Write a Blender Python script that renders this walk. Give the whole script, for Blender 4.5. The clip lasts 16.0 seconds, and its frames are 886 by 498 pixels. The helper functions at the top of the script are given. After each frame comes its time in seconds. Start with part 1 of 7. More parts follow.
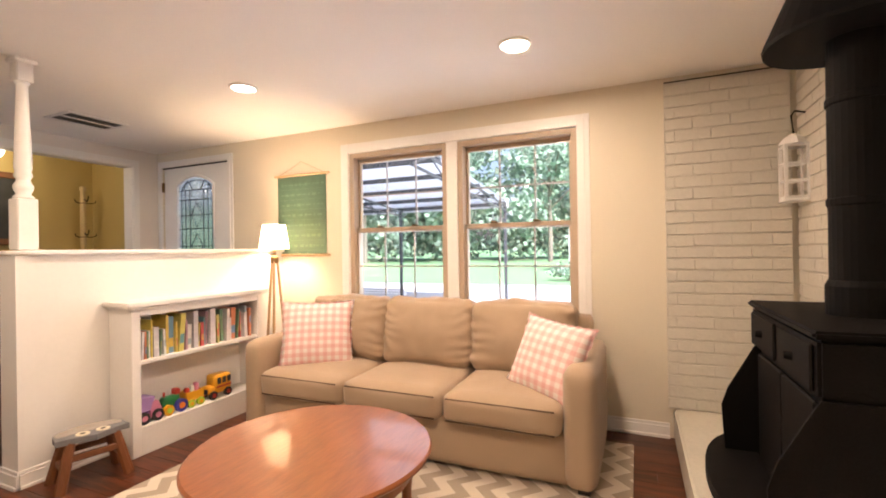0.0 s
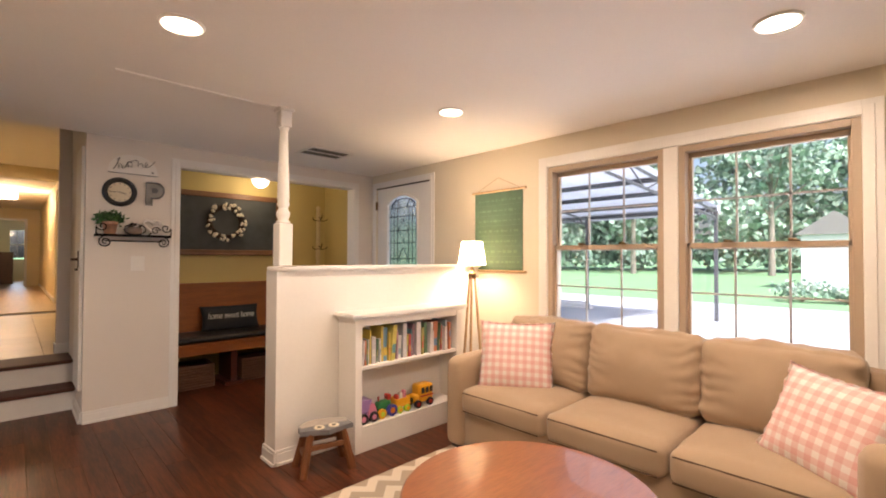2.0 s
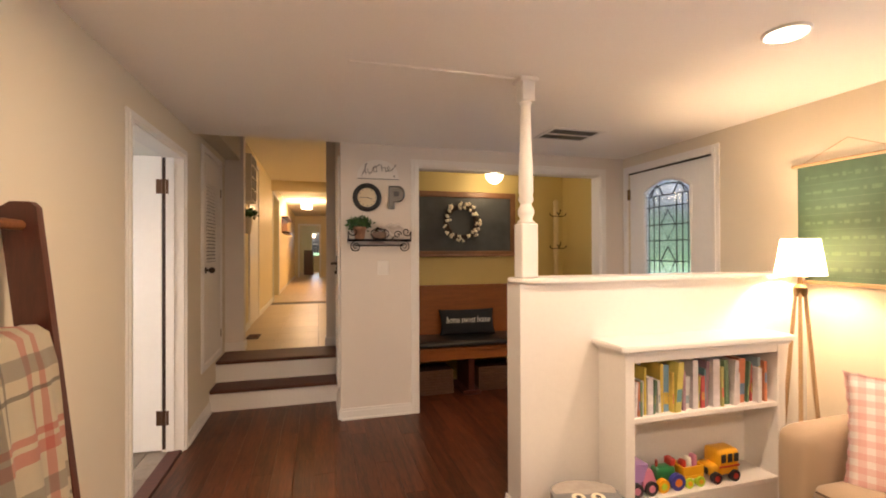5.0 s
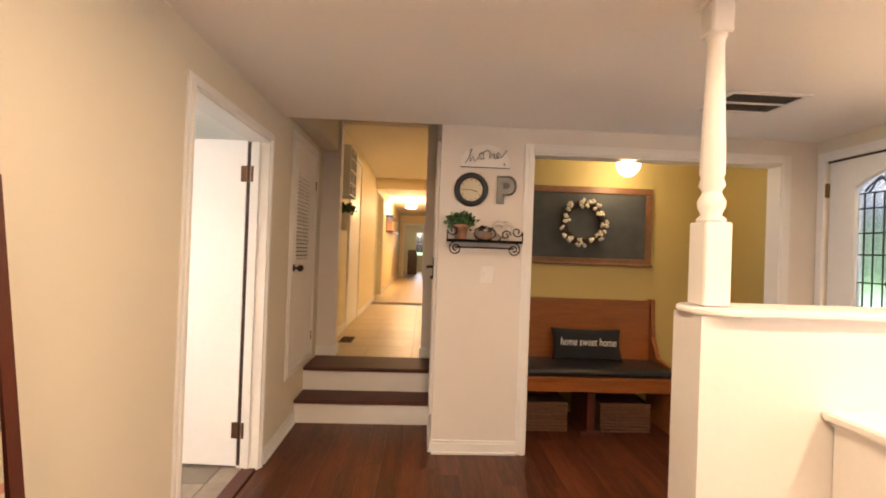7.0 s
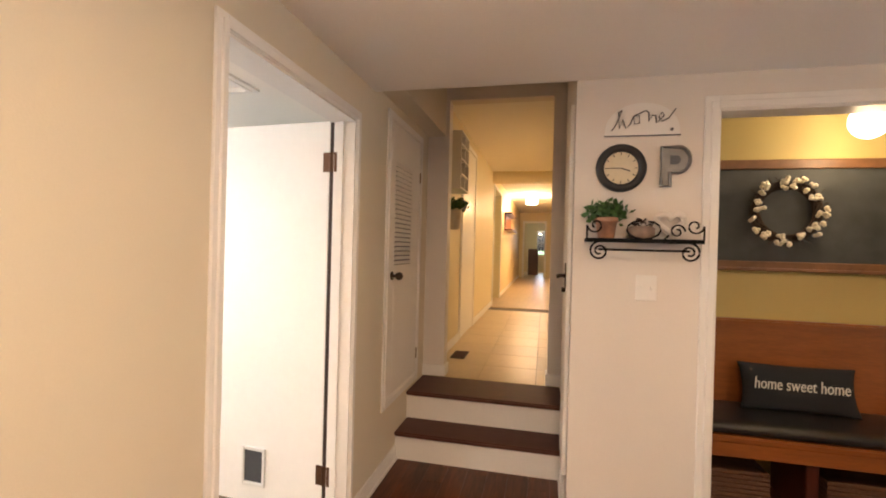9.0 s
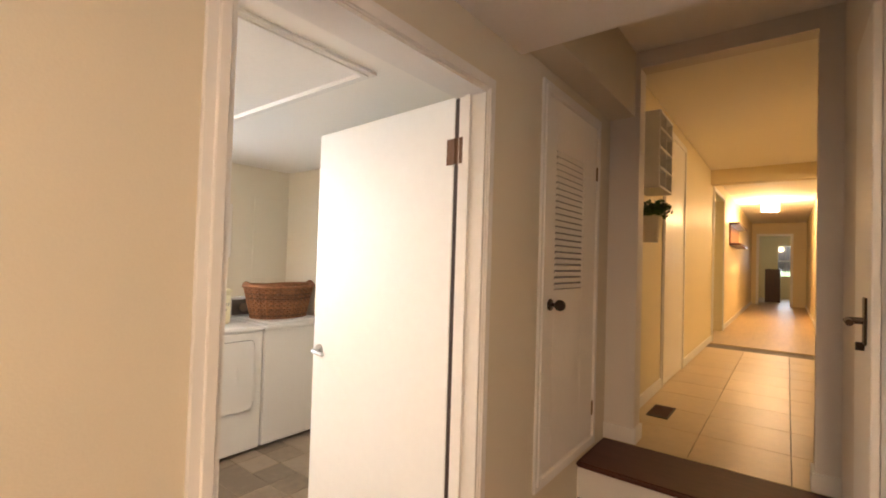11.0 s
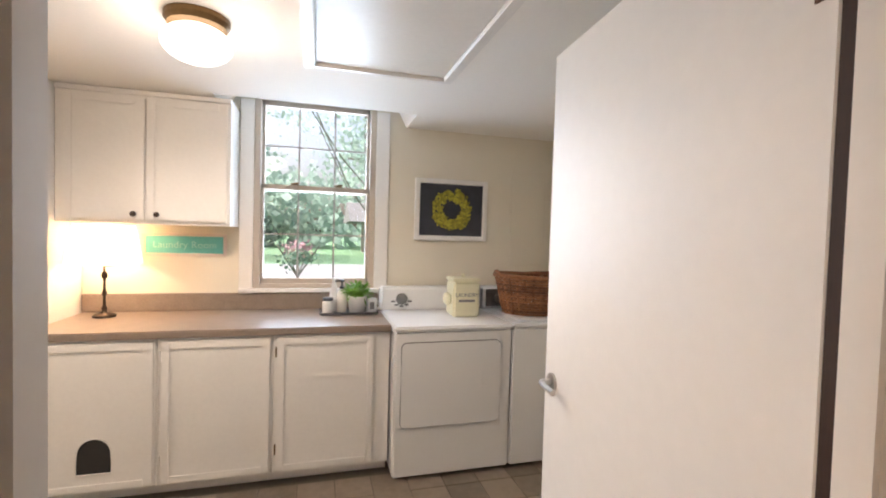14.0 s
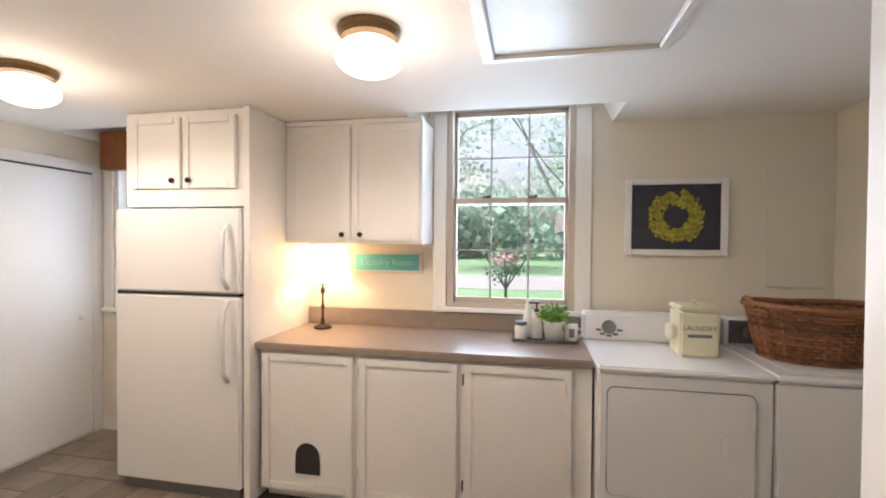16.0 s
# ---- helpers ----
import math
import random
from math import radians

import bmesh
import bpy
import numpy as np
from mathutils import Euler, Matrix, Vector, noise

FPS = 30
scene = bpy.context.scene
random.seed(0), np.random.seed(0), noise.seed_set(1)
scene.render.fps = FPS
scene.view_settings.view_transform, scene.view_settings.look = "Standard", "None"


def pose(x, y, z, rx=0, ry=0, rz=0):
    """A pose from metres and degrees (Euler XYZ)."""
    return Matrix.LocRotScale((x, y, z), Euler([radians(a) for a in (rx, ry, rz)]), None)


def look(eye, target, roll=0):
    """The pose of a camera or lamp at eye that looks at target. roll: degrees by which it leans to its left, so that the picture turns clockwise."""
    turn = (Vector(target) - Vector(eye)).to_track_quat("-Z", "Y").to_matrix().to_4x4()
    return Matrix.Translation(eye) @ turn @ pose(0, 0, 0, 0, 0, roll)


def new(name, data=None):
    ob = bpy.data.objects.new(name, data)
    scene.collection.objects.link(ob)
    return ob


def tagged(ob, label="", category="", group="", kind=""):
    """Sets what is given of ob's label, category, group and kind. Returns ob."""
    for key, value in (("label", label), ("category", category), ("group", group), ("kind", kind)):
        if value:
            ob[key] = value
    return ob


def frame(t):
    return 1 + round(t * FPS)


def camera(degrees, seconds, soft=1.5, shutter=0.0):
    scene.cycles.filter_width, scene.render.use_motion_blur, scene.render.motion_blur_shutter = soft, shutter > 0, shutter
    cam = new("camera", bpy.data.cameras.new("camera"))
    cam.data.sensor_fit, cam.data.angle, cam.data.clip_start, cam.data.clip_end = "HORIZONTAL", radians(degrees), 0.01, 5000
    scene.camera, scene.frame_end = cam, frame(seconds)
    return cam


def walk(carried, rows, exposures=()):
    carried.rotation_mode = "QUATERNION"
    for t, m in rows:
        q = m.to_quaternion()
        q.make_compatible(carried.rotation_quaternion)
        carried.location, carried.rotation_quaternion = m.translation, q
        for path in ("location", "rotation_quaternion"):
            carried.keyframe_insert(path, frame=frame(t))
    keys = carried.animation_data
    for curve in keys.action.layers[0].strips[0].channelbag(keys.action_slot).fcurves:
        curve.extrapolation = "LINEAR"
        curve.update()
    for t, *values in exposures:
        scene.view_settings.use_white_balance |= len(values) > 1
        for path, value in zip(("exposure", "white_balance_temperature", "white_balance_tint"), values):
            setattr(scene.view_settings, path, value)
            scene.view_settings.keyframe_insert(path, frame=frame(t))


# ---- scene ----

cam = camera(89.6, 16.0, soft=1.9)
PATH = [
    (0, (-0.163, 0.269, 1.221), (1.672, 1.064, 1.225), -0.9),
    (0.5, (-0.168, 0.298, 1.236), (1.575, 1.278, 1.262), -0.6),
    (1, (-0.153, 0.341, 1.261), (1.479, 1.497, 1.301), -0.4),
    (1.5, (-0.146, 0.405, 1.285), (1.37, 1.709, 1.33), -0.0),
    (2, (-0.118, 0.486, 1.314), (1.27, 1.925, 1.353), 0.2),
    (2.5, (-0.087, 0.575, 1.324), (1.167, 2.133, 1.362), 0.1),
    (3, (-0.059, 0.667, 1.335), (1.051, 2.33, 1.37), 0.1),
    (3.5, (-0.04, 0.767, 1.348), (0.929, 2.516, 1.377), -0.1),
    (4, (0.012, 0.887, 1.361), (0.83, 2.713, 1.382), -0.3),
    (4.5, (0.079, 1.034, 1.374), (0.755, 2.916, 1.389), -0.5),
    (5, (0.115, 1.199, 1.394), (0.652, 3.125, 1.403), -0.2),
    (7.5, (0.198, 2.042, 1.408), (0.178, 4.042, 1.418), 2.3),
    (8, (0.182, 2.232, 1.424), (0.046, 4.227, 1.424), 2.3),
    (8.5, (0.169, 2.416, 1.434), (-0.113, 4.396, 1.427), 2.1),
    (9, (0.15, 2.613, 1.43), (-0.294, 4.563, 1.422), 1.5),
    (11.5, (0.025, 3.5, 1.439), (-1.368, 4.935, 1.469), 1.9),
    (12, (-0.078, 3.639, 1.465), (-1.616, 4.918, 1.458), 1.9),
    (12.5, (-0.186, 3.75, 1.474), (-1.851, 4.857, 1.439), 2.4),
    (13, (-0.287, 3.832, 1.445), (-2.057, 4.763, 1.402), 2.3),
    (13.5, (-0.375, 3.921, 1.446), (-2.231, 4.663, 1.389), 2.1),
    (14, (-0.466, 4.007, 1.441), (-2.391, 4.546, 1.377), 1.6),
    (14.5, (-0.559, 4.061, 1.444), (-2.533, 4.377, 1.383), 1.0),
    (15, (-0.661, 4.096, 1.462), (-2.659, 4.183, 1.404), 0.6),
    (15.5, (-0.745, 4.118, 1.464), (-2.739, 3.971, 1.422), 0.4),
    (16, (-0.823, 4.127, 1.471), (-2.785, 3.741, 1.438), 0.4),
]
EXPOSURES = [(0, 1.42, 6000, 17), (1, 1.24, 6000, 17), (2, 1.17, 6050, 17), (4.5, 1.24, 6450, 18), (7.5, 1.77, 6700, 17), (9, 1.70, 6550, 17), (11.5, 1.45, 6950, 17), (12.5, 1.36, 6950, 18), (13.5, 1.00, 6450, 18), (14.5, 0.76, 6250, 18), (16, 0.67, 6200, 18)]
walk(cam, [(t, look(eye, target, roll)) for t, eye, target, roll in PATH], EXPOSURES)

# ---- light ----
world = bpy.data.worlds.new("world")
scene.world = world
world.use_nodes = True
sky = world.node_tree.nodes.new("ShaderNodeTexSky")
sky.sky_type = "NISHITA"
sky.sun_disc = False
sky.sun_elevation, sky.sun_rotation = radians(53), radians(213)
sky.dust_density, sky.ozone_density = 6.0, 0.5
world.node_tree.links.new(sky.outputs[0], world.node_tree.nodes["Background"].inputs[0])
world.node_tree.nodes["Background"].inputs[1].default_value = 0.15

sun = bpy.data.lights.new("sun", "SUN")
sun.energy, sun.angle, sun.color = 5.0, radians(0.6), (1, 0.95, 0.88)
SUN = new("sun", sun)
SUN.matrix_world = look((-9, -14, 22), (0, 0, 0))


def lamp(name, kind, place, power, size, color, target=None):
    data = bpy.data.lights.new(name, kind)
    data.energy, data.color = power, color
    if kind == "AREA":
        data.shape, data.size = "DISK", size
    else:
        data.shadow_soft_size = size
    ob = new(name, data)
    ob.matrix_world = look(place, target) if target else Matrix.Translation(place)
    return ob


def window_light(name, place, target, width, height, power, color):
    """Skylight and light thrown back from the sunlit ground, coming in at a window's opening."""
    data = bpy.data.lights.new(name, "AREA")
    data.shape, data.size, data.size_y = "RECTANGLE", width, height
    data.energy, data.color = power, color
    ob = new(name, data)
    ob.matrix_world = look(place, target)
    return ob


DAY = (0.84, 0.93, 1.0)
window_light("window_light", (3.19, 2.055, 1.40), (1.5, 2.3, 1.80), 0.80, 1.20, 3.6, DAY)
window_light("window_light", (3.19, 1.075, 1.40), (1.5, 1.6, 1.80), 0.80, 1.20, 3.6, DAY)
window_light("laundry_window_light", (-3.86, 3.99, 1.72), (-2.4, 4.0, 1.95), 0.70, 1.22, 20, (0.70, 0.86, 1.0))
window_light("laundry_side_light", (-3.86, 1.245, 1.62), (-2.6, 1.2, 1.5), 0.42, 1.25, 9, (0.70, 0.86, 1.0))
window_light("far_window_light", (0.0, 24.1, 1.75), (0.0, 20, 1.4), 0.36, 1.0, 6, DAY)

WARM = (1.0, 0.74, 0.48)
CANS = ((2.14, 0.84), (1.98, 2.59), (0.38, 2.59), (0.45, 0.80))
for (cx, cy), watts in zip(CANS, (9, 9, 8, 12)):
    lamp("can_light", "AREA", (cx, cy, 2.285), watts, 0.13, WARM, (cx, cy, 0))
lamp("floor_lamp_bulb", "POINT", (2.755, 3.10, 1.355), 13.5, 0.035, (1.0, 0.70, 0.42))
lamp("foyer_bulb", "POINT", (1.89, 5.55, 2.05), 1.9, 0.06, (1.0, 0.74, 0.40))
lamp("hall_bulb", "POINT", (-0.2, 14.2, 2.5), 36, 0.1, (1.0, 0.66, 0.34))
for bx_, by_ in ((-2.32, 3.565), (-2.385, 1.97)):
    lamp("laundry_bulb", "POINT", (bx_, by_, 2.10), 4.6, 0.05, (1.0, 0.80, 0.58))
    throw = lamp("laundry_bulb_down", "SPOT", (bx_, by_, 2.09), 20, 0.06, (1.0, 0.84, 0.66), (bx_, by_, 0))
    throw.data.spot_size, throw.data.spot_blend = radians(172), 0.5
# Added lamp, out of view, that brightens the hall from the right.
lamp("dining_fill", "POINT", (2.1, 9.6, 2.45), 36, 0.12, (1.0, 0.70, 0.36))
lamp("table_lamp_bulb", "POINT", (-3.52, 2.80, 1.33), 5.5, 0.035, (1.0, 0.70, 0.42))

# ---- materials ----


def mat(name, color, rough=0.6, metal=0.0, vary=0.10, fine=60.0, coarse=2.0, bump=0.08, spec=0.5, per_object=0.0, per_island=0.0, stretch=(1, 1, 1), sheen=0.0, coat=0.0):
    m = bpy.data.materials.new(name)
    m.use_nodes = True
    nt = m.node_tree
    N, L = nt.nodes, nt.links
    p = N["Principled BSDF"]
    p.inputs["Roughness"].default_value = rough
    p.inputs["Metallic"].default_value = metal
    p.inputs["Specular IOR Level"].default_value = spec
    p.inputs["Sheen Weight"].default_value = sheen
    p.inputs["Coat Weight"].default_value = coat
    co = N.new("ShaderNodeTexCoord")
    mp = N.new("ShaderNodeMapping")
    mp.inputs["Scale"].default_value = stretch
    L.new(co.outputs["Object"], mp.inputs["Vector"])
    n1 = N.new("ShaderNodeTexNoise")
    n1.inputs["Scale"].default_value, n1.inputs["Detail"].default_value = coarse, 3
    n2 = N.new("ShaderNodeTexNoise")
    n2.inputs["Scale"].default_value, n2.inputs["Detail"].default_value = fine, 4
    L.new(mp.outputs[0], n1.inputs["Vector"])
    L.new(mp.outputs[0], n2.inputs["Vector"])
    mx = N.new("ShaderNodeMix")
    mx.inputs[0].default_value = 0.5
    L.new(n1.outputs[0], mx.inputs[2])
    L.new(n2.outputs[0], mx.inputs[3])
    last = mx.outputs[0]
    for amount, node, out in ((per_object, "ShaderNodeObjectInfo", "Random"), (per_island, "ShaderNodeNewGeometry", "Random Per Island")):
        if amount:
            r = N.new(node)
            ma = N.new("ShaderNodeMath")
            ma.operation = "MULTIPLY_ADD"
            ma.inputs[1].default_value = amount
            L.new(r.outputs[out], ma.inputs[0])
            L.new(last, ma.inputs[2])
            mb = N.new("ShaderNodeMath")
            mb.operation = "SUBTRACT"
            mb.inputs[1].default_value = amount / 2
            L.new(ma.outputs[0], mb.inputs[0])
            last = mb.outputs[0]
    ramp = N.new("ShaderNodeValToRGB")
    ramp.color_ramp.elements[0].position, ramp.color_ramp.elements[1].position = 0.25, 0.75
    lo, hi = 1 - vary, 1 + vary
    ramp.color_ramp.elements[0].color = (*[min(1, c * lo) for c in color], 1)
    ramp.color_ramp.elements[1].color = (*[min(1, c * hi) for c in color], 1)
    L.new(last, ramp.inputs[0])
    L.new(ramp.outputs[0], p.inputs["Base Color"])
    if bump:
        b = N.new("ShaderNodeBump")
        b.inputs["Strength"].default_value, b.inputs["Distance"].default_value = bump, 0.01
        L.new(n2.outputs[0], b.inputs["Height"])
        L.new(b.outputs[0], p.inputs["Normal"])
    return m


def glow(name, color, strength):
    m = bpy.data.materials.new(name)
    m.use_nodes = True
    p = m.node_tree.nodes["Principled BSDF"]
    p.inputs["Base Color"].default_value = (0.9, 0.88, 0.84, 1)
    p.inputs["Emission Color"].default_value = (*color, 1)
    p.inputs["Emission Strength"].default_value = strength
    return m


def glass(name, tint=(1, 1, 1), rough=0.0):
    m = bpy.data.materials.new(name)
    m.use_nodes = True
    nt = m.node_tree
    for n in list(nt.nodes):
        nt.nodes.remove(n)
    out = nt.nodes.new("ShaderNodeOutputMaterial")
    tr = nt.nodes.new("ShaderNodeBsdfTransparent")
    tr.inputs[0].default_value = (*tint, 1)
    gl = nt.nodes.new("ShaderNodeBsdfGlossy")
    gl.inputs["Roughness"].default_value = 0.02
    fr = nt.nodes.new("ShaderNodeFresnel")
    mix = nt.nodes.new("ShaderNodeMixShader")
    nt.links.new(fr.outputs[0], mix.inputs[0])
    nt.links.new(tr.outputs[0], mix.inputs[1])
    nt.links.new(gl.outputs[0], mix.inputs[2])
    last = mix.outputs[0]
    if rough:
        rf = nt.nodes.new("ShaderNodeBsdfRefraction")
        rf.inputs["Roughness"].default_value, rf.inputs["IOR"].default_value = rough, 1.2
        rf.inputs[0].default_value = (*tint, 1)
        nz = nt.nodes.new("ShaderNodeTexNoise")
        nz.inputs["Scale"].default_value = 45
        bp = nt.nodes.new("ShaderNodeBump")
        bp.inputs["Strength"].default_value, bp.inputs["Distance"].default_value = 0.4, 0.01
        nt.links.new(nz.outputs[0], bp.inputs["Height"])
        nt.links.new(bp.outputs[0], rf.inputs["Normal"])
        m2 = nt.nodes.new("ShaderNodeMixShader")
        m2.inputs[0].default_value = 0.6
        nt.links.new(last, m2.inputs[1])
        nt.links.new(rf.outputs[0], m2.inputs[2])
        last = m2.outputs[0]
    nt.links.new(last, out.inputs[0])
    return m


def cloth_shade(name, color):
    """Thin cloth that lets the bulb's light through."""
    m = bpy.data.materials.new(name)
    m.use_nodes = True
    nt = m.node_tree
    for n in list(nt.nodes):
        nt.nodes.remove(n)
    out = nt.nodes.new("ShaderNodeOutputMaterial")
    d = nt.nodes.new("ShaderNodeBsdfDiffuse")
    t = nt.nodes.new("ShaderNodeBsdfTranslucent")
    d.inputs[0].default_value = t.inputs[0].default_value = (*color, 1)
    mix = nt.nodes.new("ShaderNodeMixShader")
    mix.inputs[0].default_value = 0.6
    nt.links.new(d.outputs[0], mix.inputs[1])
    nt.links.new(t.outputs[0], mix.inputs[2])
    nt.links.new(mix.outputs[0], out.inputs[0])
    return m


def math_node(nt, op, a, b=0.0):
    n = nt.nodes.new("ShaderNodeMath")
    n.operation = op
    for i, v in enumerate((a, b)):
        if isinstance(v, (int, float)):
            n.inputs[i].default_value = v
        else:
            nt.links.new(v, n.inputs[i])
    return n.outputs[0]


def woven(name, base, bands, period, ground_rough=0.9):
    """Cloth with crossing bands: each band is (axis, start, width, colour, strength) within the period, in metres."""
    m = mat(name, base, ground_rough, vary=0.06, fine=350, coarse=5, bump=0.15, sheen=0.15)
    nt = m.node_tree
    p = nt.nodes["Principled BSDF"]
    last = p.inputs["Base Color"].links[0].from_socket
    co = nt.nodes.new("ShaderNodeTexCoord")
    sp = nt.nodes.new("ShaderNodeSeparateXYZ")
    nt.links.new(co.outputs["Object"], sp.inputs[0])
    for axis, start, width, color, strength in bands:
        v = math_node(nt, "ADD", sp.outputs[axis], 50 * period - start)
        v = math_node(nt, "MODULO", v, period)
        v = math_node(nt, "LESS_THAN", v, width)
        v = math_node(nt, "MULTIPLY", v, strength)
        mx = nt.nodes.new("ShaderNodeMix")
        mx.data_type = "RGBA"
        nt.links.new(v, mx.inputs[0])
        nt.links.new(last, mx.inputs[6])
        mx.inputs[7].default_value = (*color, 1)
        last = mx.outputs[2]
    nt.links.new(last, p.inputs["Base Color"])
    return m


def chevron(name, a, b):
    m = mat(name, a, 0.95, vary=0.08, fine=250, coarse=4, bump=0.3)
    nt = m.node_tree
    p = nt.nodes["Principled BSDF"]
    last = p.inputs["Base Color"].links[0].from_socket
    co = nt.nodes.new("ShaderNodeTexCoord")
    sp = nt.nodes.new("ShaderNodeSeparateXYZ")
    nt.links.new(co.outputs["Object"], sp.inputs[0])
    z = math_node(nt, "PINGPONG", sp.outputs[0], 0.09)
    v = math_node(nt, "ADD", sp.outputs[1], z)
    v = math_node(nt, "ADD", v, 20.0)
    v = math_node(nt, "MODULO", v, 0.16)
    v = math_node(nt, "LESS_THAN", v, 0.08)
    mx = nt.nodes.new("ShaderNodeMix")
    mx.data_type = "RGBA"
    nt.links.new(v, mx.inputs[0])
    nt.links.new(last, mx.inputs[6])
    mx.inputs[7].default_value = (*b, 1)
    nt.links.new(mx.outputs[2], p.inputs["Base Color"])
    return m


WALL = mat("greige wall paint", (0.70, 0.63, 0.50), 0.55, vary=0.03, fine=180, coarse=1.2, bump=0.05)
WALL_CLOCK = mat("pale grey wall paint", (0.74, 0.69, 0.64), 0.55, vary=0.03, fine=180, coarse=1.2, bump=0.05)
CEIL = mat("ceiling paint", (0.90, 0.875, 0.83), 0.8, vary=0.03, fine=120, coarse=1.0, bump=0.08)
YELLOW = mat("mustard wall paint", (0.52, 0.41, 0.15), 0.6, vary=0.05, fine=150, coarse=1.4, bump=0.05)
HALL = mat("hall wall paint", (0.74, 0.64, 0.42), 0.55, vary=0.03, fine=150, coarse=1.2, bump=0.05)
CREAM = mat("cream laundry wall paint", (0.74, 0.69, 0.58), 0.6, vary=0.03, fine=160, coarse=1.2, bump=0.05)
TRIM = mat("white trim paint", (0.80, 0.78, 0.75), 0.35, vary=0.03, fine=40, coarse=3, bump=0.03)
TRIM_L = mat("white cabinet paint", (0.80, 0.78, 0.75), 0.38, vary=0.04, fine=50, coarse=3, bump=0.04)
DOOR_W = mat("white door paint", (0.80, 0.79, 0.77), 0.46, vary=0.03, fine=30, coarse=2, bump=0.03)
PUTTY = mat("putty window frame", (0.50, 0.43, 0.35), 0.45, vary=0.05, fine=60, bump=0.03)
# Dark brown that paints the shade between the laundry door and its jamb.
GAPSHADE = mat("brown shade in the hinge gap", (0.035, 0.016, 0.009), 0.7, vary=0.25, fine=40, stretch=(6, 6, 1))
HINGE = mat("dark bronze hinge", (0.11, 0.055, 0.030), 0.4, metal=0.7, vary=0.3, fine=70)
TAN = mat("tan window frame", (0.44, 0.34, 0.24), 0.45, vary=0.05, fine=60, bump=0.03)
MUNTIN = mat("pale muntin", (0.42, 0.40, 0.38), 0.5, vary=0.05, bump=0.02)
LAMIN = mat("dark red-brown laminate", (0.094, 0.026, 0.010), 0.34, vary=0.60, fine=19, coarse=3.2, bump=0.03, spec=0.32, per_object=0.12, stretch=(7, 0.5, 1))
GROOVE = mat("dark floor joint", (0.03, 0.012, 0.008), 0.7, vary=0.2)
TREAD = mat("dark stair tread wood", (0.080, 0.025, 0.016), 0.58, vary=0.4, fine=25, coarse=5, bump=0.04, stretch=(0.7, 8, 1), coat=0.0)
BRICK = mat("white painted brick", (0.62, 0.58, 0.50), 0.5, vary=0.07, fine=50, coarse=7, bump=0.35, per_object=0.12)
MORTAR = mat("painted mortar", (0.60, 0.56, 0.48), 0.6, vary=0.08, fine=90, bump=0.4)
HEARTH = mat("painted hearth slab", (0.60, 0.56, 0.47), 0.5, vary=0.1, fine=50, coarse=4, bump=0.2)
IRON = mat("black cast iron", (0.0045, 0.0036, 0.0032), 0.62, vary=0.4, fine=120, coarse=6, bump=0.25, spec=0.12)
STEELBLACK = mat("matt black steel", (0.0045, 0.004, 0.0038), 0.65, vary=0.25, fine=60, bump=0.05, spec=0.12)
SOFA = mat("tan sofa cloth", (0.39, 0.285, 0.19), 0.9, vary=0.10, fine=420, coarse=4, bump=0.25, sheen=0.2)
PIPING = mat("brown piping", (0.10, 0.06, 0.035), 0.85, vary=0.1, fine=300)
TABLE = mat("reddish cherry wood", (0.25, 0.080, 0.022), 0.33, vary=0.34, fine=14, coarse=3, bump=0.03, stretch=(1.2, 7, 1), coat=0.25)
RUG = chevron("beige chevron rug", (0.60, 0.53, 0.44), (0.36, 0.30, 0.23))
PINK = woven("pink gingham cloth", (0.80, 0.72, 0.68), ((0, 0.0, 0.026, (0.66, 0.22, 0.20), 0.38), (1, 0.0, 0.026, (0.66, 0.22, 0.20), 0.38)), 0.052)
PLAID = woven("cream plaid blanket", (0.66, 0.58, 0.42), (
    (0, 0.05, 0.035, (0.55, 0.10, 0.08), 0.6), (0, 0.10, 0.02, (0.55, 0.10, 0.08), 0.6), (1, 0.02, 0.03, (0.55, 0.10, 0.08), 0.55), (1, 0.075, 0.02, (0.55, 0.10, 0.08), 0.55),
    (0, 0.22, 0.012, (0.12, 0.10, 0.08), 0.7), (1, 0.20, 0.05, (0.14, 0.11, 0.09), 0.6), (1, 0.27, 0.012, (0.14, 0.11, 0.09), 0.7), (0, 0.27, 0.05, (0.2, 0.17, 0.14), 0.55)), 0.34)
OAK = mat("orange oak", (0.26, 0.082, 0.019), 0.35, vary=0.3, fine=18, coarse=4, bump=0.05, stretch=(1, 1, 9), coat=0.15)
OAKX = mat("orange oak, long grain", (0.26, 0.082, 0.019), 0.35, vary=0.3, fine=18, coarse=4, bump=0.05, stretch=(1, 9, 9), coat=0.15)
MAHOG = mat("mahogany stain", (0.075, 0.018, 0.010), 0.35, vary=0.35, fine=20, coarse=4, bump=0.04, stretch=(8, 8, 1), coat=0.2)
STOOLWOOD = mat("honey brown wood", (0.17, 0.060, 0.020), 0.45, vary=0.3, fine=25, coarse=5, bump=0.06, stretch=(6, 6, 1))
GREYP = mat("worn grey paint, also louvre shade", (0.17, 0.17, 0.18), 0.6, vary=0.25, fine=35, coarse=8, bump=0.15)
CREAMP = mat("cream paint", (0.75, 0.68, 0.52), 0.5, vary=0.08)
BLACK = mat("black paint", (0.012, 0.012, 0.013), 0.45, vary=0.2)
LEATHER = mat("black vinyl", (0.012, 0.012, 0.013), 0.32, vary=0.25, fine=90, bump=0.25)
BLACKCLOTH = mat("black cushion cloth", (0.016, 0.018, 0.022), 0.95, vary=0.2, fine=300, bump=0.2)
OFFWHITE = mat("off-white print", (0.72, 0.70, 0.64), 0.7, vary=0.08)
